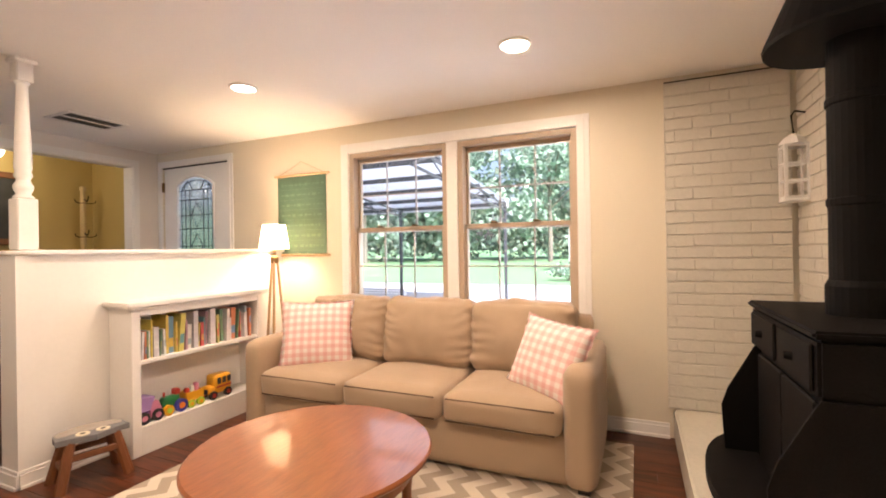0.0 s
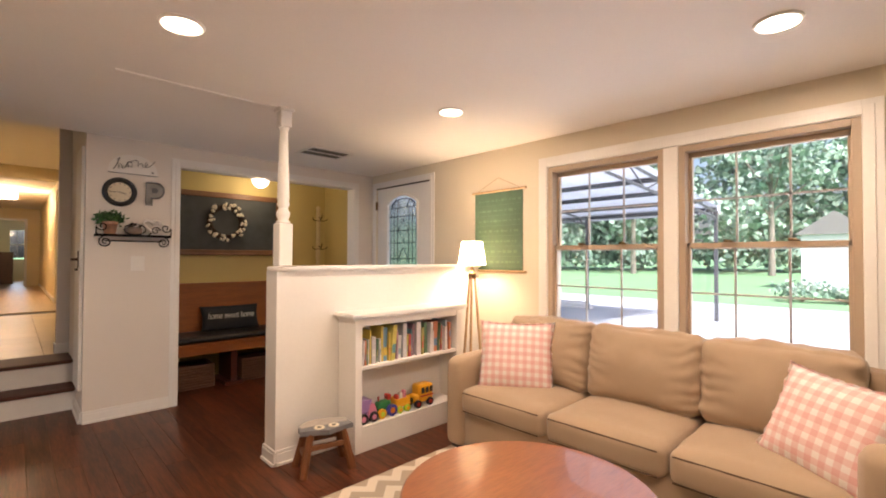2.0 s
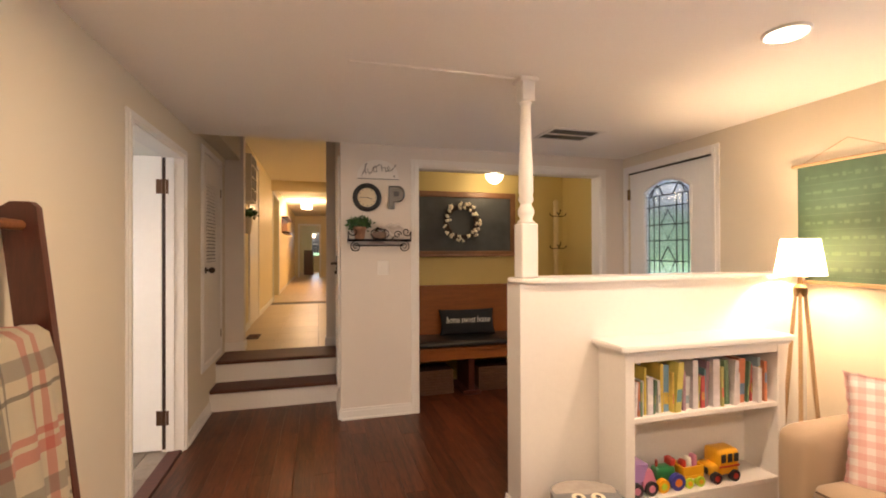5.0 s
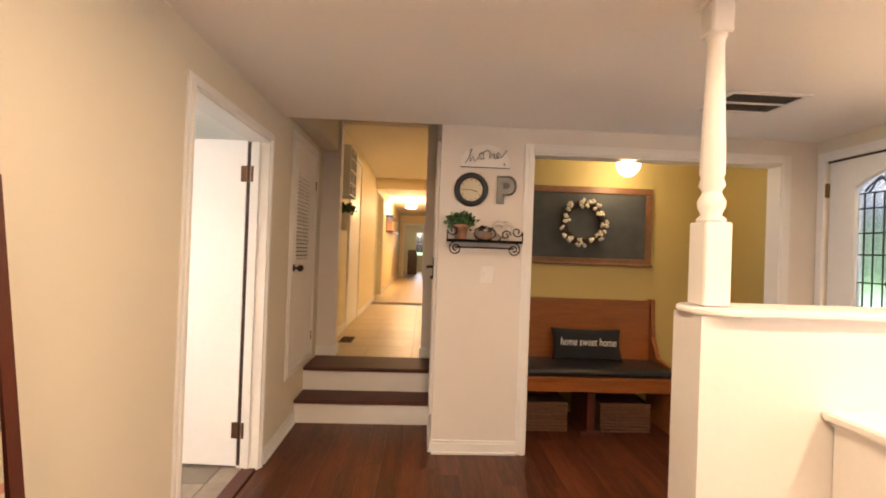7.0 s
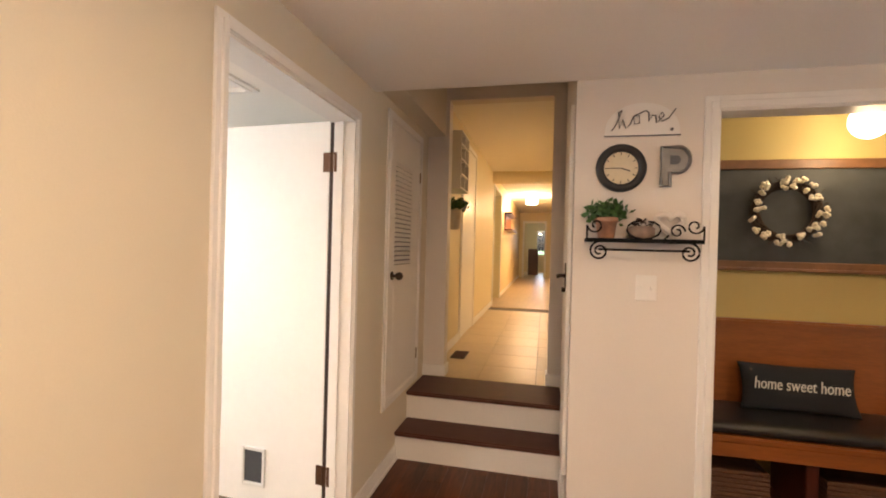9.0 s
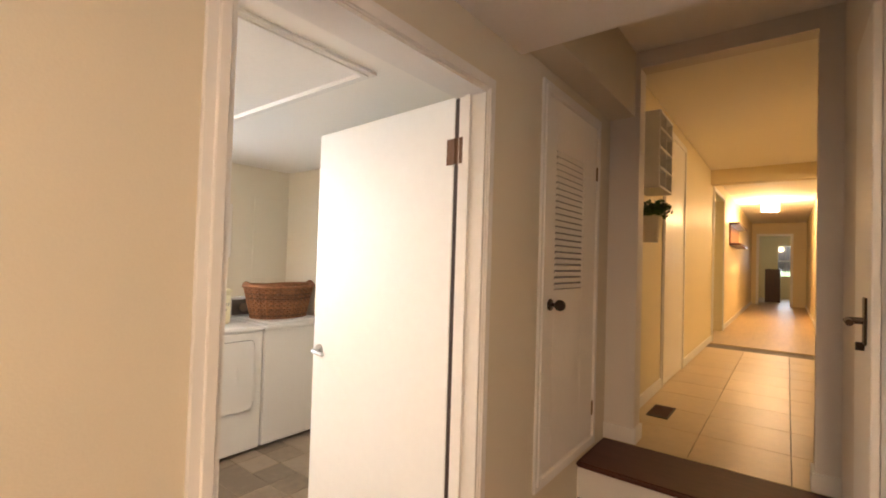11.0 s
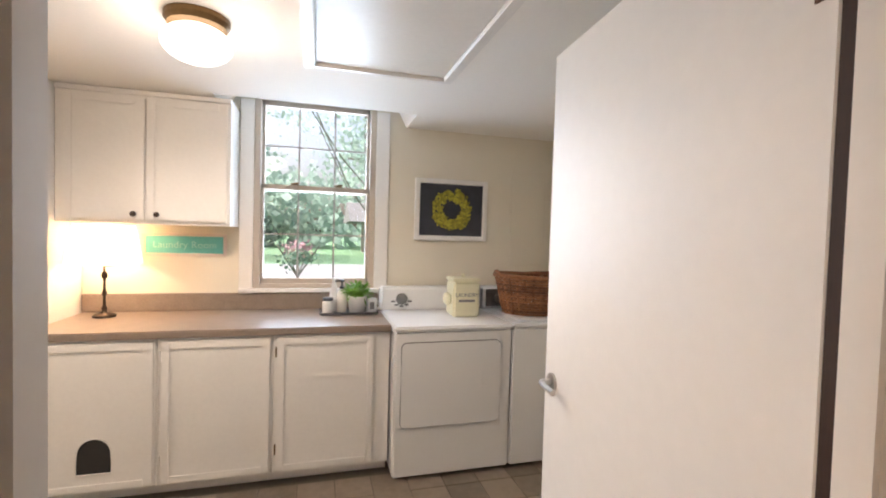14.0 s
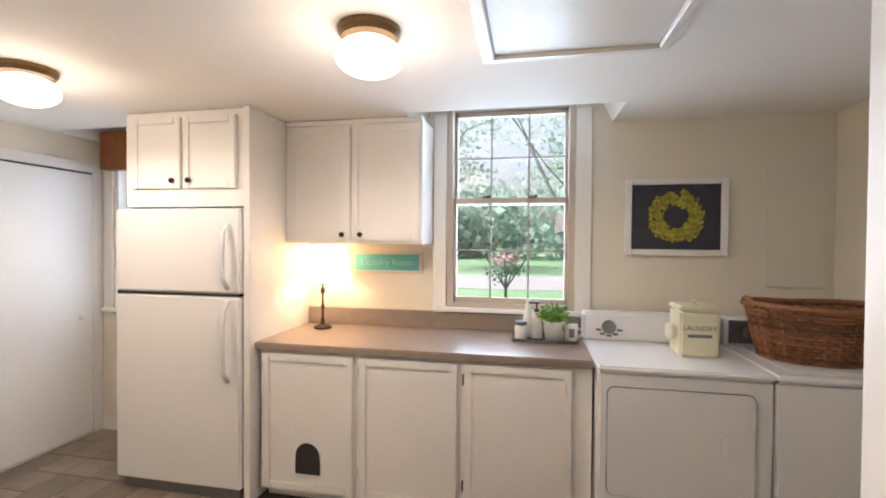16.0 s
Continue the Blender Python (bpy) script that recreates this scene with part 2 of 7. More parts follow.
WICKER = mat("brown wicker", (0.25, 0.105, 0.045), 0.55, vary=0.5, fine=60, coarse=25, bump=0.3, per_island=0.5)
WICKERD = mat("dark wicker", (0.11, 0.047, 0.021), 0.7, vary=0.4, fine=80, coarse=20, bump=0.4)
SLATE = mat("slate chalkboard", (0.045, 0.05, 0.05), 0.6, vary=0.45, fine=9, coarse=2.2, bump=0.02)
CHALKGREEN = mat("green chart", (0.060, 0.115, 0.075), 0.7, vary=0.15, fine=20, coarse=4, bump=0.03)
CHALK = mat("chalk lettering", (0.095, 0.165, 0.108), 0.8, vary=0.2, fine=90)
PALEWOOD = mat("pale wood", (0.48, 0.32, 0.17), 0.5, vary=0.2, fine=30, coarse=6, stretch=(5, 5, 1))
COTTON = mat("cotton bolls", (0.78, 0.72, 0.58), 0.95, vary=0.12, fine=120, bump=0.4)
TWIG = mat("dark twigs", (0.035, 0.02, 0.012), 0.85, vary=0.4, fine=80, bump=0.4, per_island=0.5)
LEAF = mat("green leaves", (0.05, 0.13, 0.03), 0.55, vary=0.3, per_island=0.7)
LEAFB = mat("fresh green grass leaves", (0.13, 0.33, 0.03), 0.5, vary=0.25, per_island=0.6)
TERRA = mat("painted terracotta", (0.46, 0.24, 0.15), 0.75, vary=0.55, fine=20, coarse=12, bump=0.1)
GALV = mat("galvanised metal", (0.24, 0.235, 0.23), 0.45, metal=0.7, vary=0.25, fine=25, coarse=9, bump=0.05)
CHROME = mat("satin nickel", (0.55, 0.53, 0.50), 0.28, metal=1.0, vary=0.05)
BRASS = mat("aged brass", (0.20, 0.13, 0.06), 0.4, metal=0.9, vary=0.25, fine=50)
BRONZE = mat("dark bronze", (0.05, 0.035, 0.025), 0.4, metal=0.7, vary=0.2)
CLOCKFACE = mat("clock face paper", (0.70, 0.63, 0.47), 0.6, vary=0.08)
APPL = mat("white enamel", (0.80, 0.80, 0.80), 0.28, vary=0.02, fine=60, bump=0.02)
FRIDGE = mat("white textured enamel", (0.80, 0.79, 0.78), 0.38, vary=0.02, fine=400, bump=0.12)
# Near-black that stands in for the shade inside gaps and openings.
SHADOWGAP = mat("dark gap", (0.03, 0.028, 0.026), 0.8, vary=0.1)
COUNTER = mat("grey-brown laminate top", (0.27, 0.215, 0.175), 0.3, vary=0.2, fine=90, coarse=14, bump=0.02)
TILE = mat("brown vinyl tile", (0.23, 0.185, 0.14), 0.4, vary=0.28, fine=22, coarse=5, bump=0.06, per_object=0.55)
GROUT = mat("tile joint", (0.15, 0.125, 0.10), 0.8, vary=0.15)
HTILE = mat("pale hall tile", (0.58, 0.45, 0.27), 0.38, vary=0.10, fine=20, coarse=3, bump=0.02, per_object=0.25)
HWOOD = mat("hall wood floor", (0.50, 0.37, 0.21), 0.42, vary=0.2, fine=20, coarse=4, stretch=(6, 0.6, 1))
TEAL = mat("teal sign paint", (0.12, 0.50, 0.52), 0.6, vary=0.12)
SIGNFRAME = mat("whitewashed pink frame", (0.70, 0.60, 0.54), 0.6, vary=0.1)
IVORY = mat("ivory painted tin", (0.72, 0.69, 0.50), 0.4, vary=0.06)
YGREEN = mat("yellow-green leaves", (0.34, 0.31, 0.035), 0.6, vary=0.3, per_island=0.8)
SLATEART = mat("charcoal picture ground", (0.035, 0.038, 0.05), 0.55, vary=0.3, fine=12, coarse=3)
PLASTICW = mat("white plastic", (0.75, 0.75, 0.74), 0.35, vary=0.03)


def scatter(m):
    """Lay the grain out in the room's own space, shifted from piece to piece."""
    nt = m.node_tree
    g = nt.nodes.new("ShaderNodeNewGeometry")
    o = nt.nodes.new("ShaderNodeObjectInfo")
    v = nt.nodes.new("ShaderNodeVectorMath")
    v.operation = "MULTIPLY_ADD"
    v.inputs[1].default_value = (3.0, 17.0, 5.0)
    nt.links.new(o.outputs["Random"], v.inputs[0])
    nt.links.new(g.outputs["Position"], v.inputs[2])
    mp = next(n for n in nt.nodes if n.type == "MAPPING")
    nt.links.new(v.outputs[0], mp.inputs["Vector"])


for m in (LAMIN, TILE, HTILE, BRICK):
    scatter(m)
grain = next(n for n in LAMIN.node_tree.nodes if n.type == "VALTORGB").color_ramp
grain.elements[0].position, grain.elements[1].position = 0.38, 0.64
GLASS = glass("window glass")
# Paler copy of the woodland leaves, with the sun's glare put into the colour.
LEAFSUN = cloth_shade("leaves coloured pale as if sunlit", (0.42, 0.54, 0.46))
LEADED = glass("bevelled glass", (0.93, 0.97, 1.0), 0.06)
LEAD = mat("lead came", (0.03, 0.032, 0.035), 0.5, metal=0.5, vary=0.2)
SHADE = cloth_shade("cream lamp shade", (0.90, 0.80, 0.62))
OPAL = glow("lit opal glass", (1.0, 0.86, 0.66), 1.6)
CANGLOW = glow("lit lamp lens", (1.0, 0.86, 0.62), 5.0)
GRASS = mat("lawn", (0.13, 0.25, 0.12), 0.9, vary=0.25, fine=6, coarse=0.15, bump=0.3)
CONCRETE = mat("pale concrete", (0.36, 0.385, 0.42), 0.85, vary=0.10, fine=3, coarse=0.3, bump=0.1)
FOLIAGE = mat("woodland leaves", (0.25, 0.36, 0.28), 0.6, vary=0.28, fine=3, coarse=0.3, per_island=0.7)
BARK = mat("bark", (0.20, 0.18, 0.15), 0.9, vary=0.3, fine=12, coarse=2, bump=0.5)
CARPORT = mat("pale blue-grey roof sheet", (0.62, 0.66, 0.72), 0.5, vary=0.08, fine=4, coarse=0.5)
STEELGREY = mat("grey steel", (0.10, 0.105, 0.115), 0.5, metal=0.4, vary=0.15)
SHINGLE = mat("grey shingles", (0.20, 0.195, 0.19), 0.9, vary=0.2)
HOUSEBRICK = mat("far house brick", (0.30, 0.24, 0.21), 0.9, vary=0.2)
WHITESID = mat("white siding", (0.72, 0.73, 0.74), 0.7, vary=0.05)
ROAD = mat("sunlit road", (0.26, 0.26, 0.26), 0.9, vary=0.08, fine=3, coarse=0.3)
BLOSSOM = mat("pink blossom", (0.66, 0.38, 0.42), 0.7, vary=0.25, per_island=0.5)

# ---- building helpers ----
ORG = {}


def bx(bm, x0, x1, y0, y1, z0, z1, bev=0.0, seg=1):
    m = Matrix.Translation(((x0 + x1) / 2, (y0 + y1) / 2, (z0 + z1) / 2)) @ Matrix.Diagonal((abs(x1 - x0), abs(y1 - y0), abs(z1 - z0), 1))
    made = bmesh.ops.create_cube(bm, size=1, matrix=m)["verts"]
    if bev:
        edges = list({e for v in made for e in v.link_edges})
        bmesh.ops.bevel(bm, geom=edges, offset=bev, segments=seg, affect="EDGES", clamp_overlap=True)
    return bm


def box(x0, x1, y0, y1, z0, z1, bev=0.0, seg=1):
    return bx(bmesh.new(), x0, x1, y0, y1, z0, z1, bev, seg)


def cyl(bm, a, b, r0, r1=None, seg=16):
    a, b = Vector(a), Vector(b)
    d = b - a
    m = Matrix.Translation((a + b) / 2) @ d.to_track_quat("Z", "Y").to_matrix().to_4x4()
    bmesh.ops.create_cone(bm, cap_ends=True, segments=seg, radius1=r0, radius2=r0 if r1 is None else r1, depth=d.length, matrix=m)
    return bm


def rod(a, b, r0, r1=None, seg=16):
    return cyl(bmesh.new(), a, b, r0, r1, seg)


def lathe(profile, centre=(0, 0, 0), seg=24, bm=None):
    """A turned body from (radius, height) pairs."""
    bm = bm or bmesh.new()
    c = Vector(centre)
    rings = []
    for r, h in profile:
        rings.append([bm.verts.new(c + Vector((max(r, 1e-4) * math.cos(2 * math.pi * i / seg), max(r, 1e-4) * math.sin(2 * math.pi * i / seg), h))) for i in range(seg)])
    for a, b in zip(rings, rings[1:]):
        for i in range(seg):
            bm.faces.new((a[i], a[(i + 1) % seg], b[(i + 1) % seg], b[i]))
    bm.faces.new(rings[0][::-1])
    bm.faces.new(rings[-1])
    return bm


def tube(points, r, bm=None, seg=8, closed=False):
    """A round bar along points."""
    bm = bm or bmesh.new()
    pts = [Vector(p) for p in points]
    n = len(pts)
    rings = []
    for i, p in enumerate(pts):
        q0, q1 = (pts[(i - 1) % n], pts[(i + 1) % n]) if closed else (pts[max(i - 1, 0)], pts[min(i + 1, n - 1)])
        rot = (q1 - q0).normalized().to_track_quat("Z", "Y").to_matrix()
        rings.append([bm.verts.new(p + rot @ Vector((r * math.cos(2 * math.pi * k / seg), r * math.sin(2 * math.pi * k / seg), 0))) for k in range(seg)])
    for i in range(n if closed else n - 1):
        a, b = rings[i], rings[(i + 1) % n]
        for k in range(seg):
            bm.faces.new((a[k], a[(k + 1) % seg], b[(k + 1) % seg], b[k]))
    if not closed:
        bm.faces.new(rings[0][::-1])
        bm.faces.new(rings[-1])
    return bm


def prism(outline, m, depth, bm=None):
    """An outline in the plane of m, thickened along m's z."""
    bm = bm or bmesh.new()
    lo = [bm.verts.new(m @ Vector((u, v, 0))) for u, v in outline]
    hi = [bm.verts.new(m @ Vector((u, v, depth))) for u, v in outline]
    bm.faces.new(lo[::-1])
    bm.faces.new(hi)
    for i in range(len(lo)):
        j = (i + 1) % len(lo)
        bm.faces.new((lo[i], lo[j], hi[j], hi[i]))
    bmesh.ops.recalc_face_normals(bm, faces=bm.faces)
    return bm


def soft_box(x0, x1, y0, y1, z0, z1, r, n=10, bulge=(0, 0, 0), sag=0.0, seed=0):
    """A stuffed block: rounded edges, sides that swell, a slightly uneven surface."""
    bm = bmesh.new()
    bmesh.ops.create_cube(bm, size=2)
    bmesh.ops.subdivide_edges(bm, edges=bm.edges, cuts=n, use_grid_fill=True)
    c = Vector(((x0 + x1) / 2, (y0 + y1) / 2, (z0 + z1) / 2))
    h = Vector(((x1 - x0) / 2, (y1 - y0) / 2, (z1 - z0) / 2))
    rr = min(r, *h)
    for v in bm.verts:
        u = v.co.copy()
        p = Vector((u.x * h.x, u.y * h.y, u.z * h.z))
        q = Vector([max(-(h[i] - rr), min(h[i] - rr, p[i])) for i in range(3)])
        d = p - q
        if d.length > 1e-6:
            p = q + d.normalized() * rr
        w = [1 - min(1, abs(u[i])) ** 2 for i in range(3)]
        p.x += bulge[0] * w[1] * w[2] * (1 if u.x > 0 else -1) * (abs(u.x) ** 2)
        p.y += bulge[1] * w[0] * w[2] * (1 if u.y > 0 else -1) * (abs(u.y) ** 2)
        p.z += bulge[2] * w[0] * w[1] * (1 if u.z > 0 else -1) * (abs(u.z) ** 2)
        k = noise.noise(p * 7 + Vector((seed * 3.1, seed * 1.7, seed)))
        v.co = c + p + d.normalized() * sag * k if d.length > 1e-6 else c + p
    return bm


def throw_pillow(w, h, t, n=22):
    bm = bmesh.new()
    front, back = [], []
    for s, store in ((1, front), (-1, back)):
        for i in range(n + 1):
            row = []
            for j in range(n + 1):
                u, v = 2 * i / n - 1, 2 * j / n - 1
                k = (max(0, 1 - abs(u) ** 2.6) ** 0.6) * (max(0, 1 - abs(v) ** 2.6) ** 0.6)
                pinch = 1 - 0.07 * (1 - abs(v) ** 2) * abs(u) ** 3
                pinch2 = 1 - 0.07 * (1 - abs(u) ** 2) * abs(v) ** 3
                edge = abs(u) == 1 or abs(v) == 1
                z = s * t / 2 * k * (1 + 0.12 * noise.noise(Vector((u * 2, v * 2, s * 4.0)))) if not edge else 0
                if edge and s < 0:
                    row.append(front[i][j])
                else:
                    row.append(bm.verts.new((w / 2 * u * pinch, h / 2 * v * pinch2, z)))
            store.append(row)
        for i in range(n):
            for j in range(n):
                q = (store[i][j], store[i + 1][j], store[i + 1][j + 1], store[i][j + 1])
                bm.faces.new(q if s > 0 else q[::-1])
    return bm


def words(text, size, depth, m):
    """Lettering in the built-in font as a mesh body, laid into the pose m."""
    cu = bpy.data.curves.new("lettering", "FONT")
    cu.body, cu.size, cu.extrude, cu.align_x, cu.align_y = text, size, depth, "CENTER", "CENTER"
    cu.resolution_u = 3
    ob = bpy.data.objects.new("lettering", cu)
    scene.collection.objects.link(ob)
    me = bpy.data.meshes.new_from_object(ob.evaluated_get(bpy.context.evaluated_depsgraph_get()))
    bm = bmesh.new()
    bm.from_mesh(me)
    bm.transform(m)
    bpy.data.objects.remove(ob)
    bpy.data.curves.remove(cu)
    bpy.data.meshes.remove(me)
    return bm


def finish(bm, name, material, smooth=False):
    me = bpy.data.meshes.new(name)
    bm.normal_update()
    bm.to_mesh(me)
    bm.free()
    me.materials.append(material)
    if smooth:
        me.polygons.foreach_set("use_smooth", [True] * len(me.polygons))
    return me


def thing(name, label, category, origin=(0, 0, 0), group=""):
    ob = new(name)
    ob.empty_display_size = 0.05
    ob.location = origin
    ORG[ob] = Vector(origin)
    return tagged(ob, label, category, group)


def part(name, bm, material, parent, label="", smooth=False):
    """One mesh object under a thing or under a part; bm is in the thing's building coordinates."""
    bm.transform(Matrix.Translation(-ORG[parent]))
    ob = new(name, finish(bm, name, material, smooth))
    ob.parent = parent
    ORG[ob] = ORG[parent]
    if label:
        ob["label"] = label
    return ob


def single(name, bm, material, label, category, group="", smooth=False):
    return tagged(new(name, finish(bm, name, material, smooth)), label, category, group)


def setting(name, bm, material, label="", category="", smooth=False):
    return tagged(new(name, finish(bm, name, material, smooth)), label, category, kind="structure")


def wall(name, axis, a0, a1, b0, b1, z0, z1, holes, material, label):
    """A wall across axis from a0 to a1 thick, running b0 to b1; holes are (b0, b1, z0, z1)."""
    bm = bmesh.new()

    def put(p0, p1, q0, q1):
        if p1 - p0 > 1e-4 and q1 - q0 > 1e-4:
            if axis == "x":
                bx(bm, a0, a1, p0, p1, q0, q1)
            else:
                bx(bm, p0, p1, a0, a1, q0, q1)
    at = b0
    for h0, h1, hz0, hz1 in sorted(holes):
        put(at, h0, z0, z1)
        put(h0, h1, z0, hz0)
        put(h0, h1, hz1, z1)
        at = h1
    put(at, b1, z0, z1)
    return setting(name, bm, material, label, "wall")


XW = 3.02   # inner face of the window wall
YC = 4.975  # face of the clock wall
CH = 2.295  # living room ceiling

# ---- structure: living room ----
wall("wall_left", "x", -0.92, -0.80, -0.78, 6.15, -0.1, 2.80, [(3.772, 4.718, -0.1, 2.062)], WALL, "greige painted wall with the laundry doorway")
wall("wall_windows", "x", XW, XW + 0.16, -0.78, 5.96, -0.1, 2.80, [(0.635, 1.515, 0.74, 2.05), (1.605, 2.505, 0.74, 2.05), (3.93, 4.89, -0.1, 2.135)], WALL, "greige painted wall with two windows and a front door")
wall("wall_clock", "y", YC, YC + 0.12, 0.29, XW, -0.1, 2.80, [(0.945, 2.755, -0.1, 2.12)], WALL_CLOCK, "pale grey wall with a wide cased opening")
wall("wall_rear", "y", -0.80, -0.68, -0.80, XW, -0.1, 2.80, [], WALL, "plain greige wall behind the stove")
setting("ceiling", box(-0.80, XW, -0.68, YC + 0.004, CH, 2.80), CEIL, "plain warm white painted ceiling", "ceiling")
setting("ceiling_crease", box(0.25, 1.10, 3.325, 3.355, CH - 0.008, CH, 0.003), CEIL, "thin seam strip on the ceiling", "trim")
floor = setting("floor", box(-0.86, XW, -0.68, 6.0, -0.12, -0.012), GROOVE, "dark red-brown laminate plank floor", "floor")
half = setting("wall_half", box(1.09, XW, 3.255, 3.415, 0, 1.225), TRIM, "white half wall dividing the room from the entry", "wall")
bm = box(1.20, XW, 3.225, 3.445, 1.225, 1.255, 0.008, 2)
lathe([(0.106, 1.227), (0.112, 1.234), (0.112, 1.246), (0.106, 1.2525)], (1.18, 3.335, 0), 32, bm)
setting("half_wall_cap", bm, TRIM, "white painted cap with a rounded end on the half wall", "trim")

BASE = [  # along x at a face y, or along y at a face x
    ("x", 0.29, 0.88, YC, -1), ("x", 2.82, XW, YC, -1), ("y", 0.09, 3.255, XW, -1), ("y", 3.43, 3.84, XW, -1), ("y", -0.68, 3.715, -0.80, 1), ("y", 4.775, 5.47, -0.80, 1),
    ("x", 1.09, 1.53, 3.255, -1), ("x", 2.60, XW - 0.02, 3.255, -1), ("y", 3.243, 3.427, 1.09, -1), ("y", YC + 0.012, 5.46, 0.29, -1)]
for along, a, b, face, s in BASE:
    bm = bmesh.new()
    for z0, z1, d in ((0, 0.075, 0.014), (0.075, 0.095, 0.010), (0, 0.018, 0.024)):
        lo, hi = sorted((face, face + s * d))
        if along == "x":
            bx(bm, a, b, lo, hi, z0, z1, 0.002)
        else:
            bx(bm, lo, hi, a, b, z0, z1, 0.002)
    setting("baseboard", bm, TRIM, "white painted baseboard", "baseboard")


def casing_x(face, s, y0, y1, z0, z1, w=0.065, d=0.02, name="trim", material=None):
    """A stepped door casing on a wall across x, round the opening y0..y1, z0..z1."""
    bm = bmesh.new()
    for k, dd in ((1.0, d * 0.6), (0.55, d)):
        ww = w * k
        lo, hi = sorted((face, face + s * dd))
        e = 0.0 if k == 1.0 else 0.004
        bx(bm, lo, hi, y0 - ww, y0 - e, z0, z1 + ww, 0.002)
        bx(bm, lo, hi, y1 + e, y1 + ww, z0, z1 + ww, 0.002)
        bx(bm, lo, hi, y0 - e, y1 + e, z1 + e, z1 + ww, 0.002)
    return setting(name, bm, material or TRIM, "white painted door casing", "trim")


def casing_y(face, s, x0, x1, z0, z1, w=0.065, d=0.02):
    bm = bmesh.new()
    for k, dd in ((1.0, d * 0.6), (0.55, d)):
        ww = w * k
        lo, hi = sorted((face, face + s * dd))
        e = 0.0 if k == 1.0 else 0.004
        bx(bm, x0 - ww, x0 - e, lo, hi, z0, z1 + ww, 0.002)
        bx(bm, x1 + e, x1 + ww, lo, hi, z0, z1 + ww, 0.002)
        bx(bm, x0 - e, x1 + e, lo, hi, z1 + e, z1 + ww, 0.002)
    return setting("trim", bm, TRIM, "white painted opening casing", "trim")


casing_x(-0.80, 1, 3.772, 4.718, 0, 2.062, 0.050)
bm = box(-0.925, -0.795, 3.762, 3.784, 0, 2.062)
bx(bm, -0.910, -0.795, 4.706, 4.730, 0, 2.062)
bx(bm, -0.925, -0.795, 3.784, 4.706, 2.052, 2.074)
bx(bm, -0.88, -0.855, 3.784, 3.797, 0, 2.052)
bx(bm, -0.88, -0.855, 4.693, 4.706, 0, 2.052)
setting("door_jamb", bm, TRIM, "white painted door jamb with stop", "trim")
setting("threshold", box(-0.90, -0.81, 3.784, 4.706, -0.005, 0.010, 0.004), TREAD, "dark wood threshold strip", "trim")
casing_y(YC, -1, 0.945, 2.755, 0, 2.12)
bm = box(0.937, 0.952, YC - 0.004, YC + 0.125, 0, 2.12)
bx(bm, 2.748, 2.763, YC - 0.004, YC + 0.125, 0, 2.12)
bx(bm, 0.952, 2.748, YC - 0.004, YC + 0.125, 2.112, 2.127)
setting("opening_lining", bm, TRIM, "white painted lining of the cased opening", "trim")
casing_x(XW, -1, 3.93, 4.89, 0, 2.135)

# ---- structure: steps, niche and hall ----
setting("ceiling_niche", box(-0.92, 0.41, YC + 0.004, 6.15, 2.72, 2.80), CEIL, "plain ceiling over the steps", "ceiling")
wall("wall_niche", "x", 0.29, 0.41, YC + 0.12, 6.15, -0.1, 2.72, [], WALL_CLOCK, "pale grey wall beside the steps")
setting("bulkhead", box(-0.80, -0.655, 5.04, 6.15, 2.33, 2.72), WALL, "boxed soffit over the louvred door", "wall")
wall("wall_hall_front", "y", 6.15, 6.27, -0.80, 0.41, 0.2, 2.80, [(-0.625, 0.195, 0.2, 2.62)], WALL_CLOCK, "pale grey wall with the hall opening")
bm = bmesh.new()
for x0, x1 in ((-0.80, -0.61), (0.18, 0.29)):
    bx(bm, x0, x1, 6.132, 6.15, 0.385, 0.475, 0.003)
bx(bm, -0.625, -0.611, 6.15, 6.28, 0.385, 0.475, 0.003)
bx(bm, 0.181, 0.195, 6.15, 6.28, 0.385, 0.475, 0.003)
setting("baseboard", bm, TRIM, "white painted baseboard at the hall opening", "baseboard")
stairs = tagged(thing("stairs", "two steps with white risers and dark wood treads", "stairs", (-0.25, 5.5, 0)), kind="structure")
part("riser", box(-0.80, 0.29, 5.475, 5.70, -0.02, 0.160), TRIM, stairs)
part("tread", box(-0.80, 0.29, 5.445, 5.725, 0.160, 0.190, 0.009, 2), TREAD, stairs)
part("riser", box(-0.80, 0.29, 5.725, 6.15, -0.02, 0.355), TRIM, stairs)
part("tread", box(-0.80, 0.29, 5.695, 6.135, 0.355, 0.385, 0.009, 2), TREAD, stairs)
hall_floor = setting("floor_hall", box(-0.90, 0.60, 6.137, 10.62, 0.25, 0.373), GROUT, "pale polished hall floor tiles", "floor")
setting("floor_hall_far", box(-0.90, 0.60, 10.62, 24.0, 0.25, 0.383), HWOOD, "shiny wood hall floor", "floor")
wall("wall_hall_left", "x", -0.92, -0.78, 6.27, 24.0, 0.2, 2.80, [(10.85, 12.15, 0.2, 2.56)], HALL, "warm cream hall wall")
wall("wall_hall_right", "x", 0.50, 0.62, 6.27, 24.0, 0.2, 2.80, [(7.6, 12.4, 0.2, 2.62)], HALL, "warm cream hall wall with a wide opening to the dining room")
wall("wall_dining_front", "y", 6.98, 7.10, 0.62, 4.0, 0.2, 2.80, [], HALL, "plain cream dining room wall")
wall("wall_dining_back", "y", 12.9, 13.02, 0.62, 4.0, 0.2, 2.80, [], HALL, "plain cream dining room wall")
wall("wall_dining_far", "x", 4.0, 4.12, 6.98, 13.02, 0.2, 2.80, [], HALL, "plain cream dining room wall")
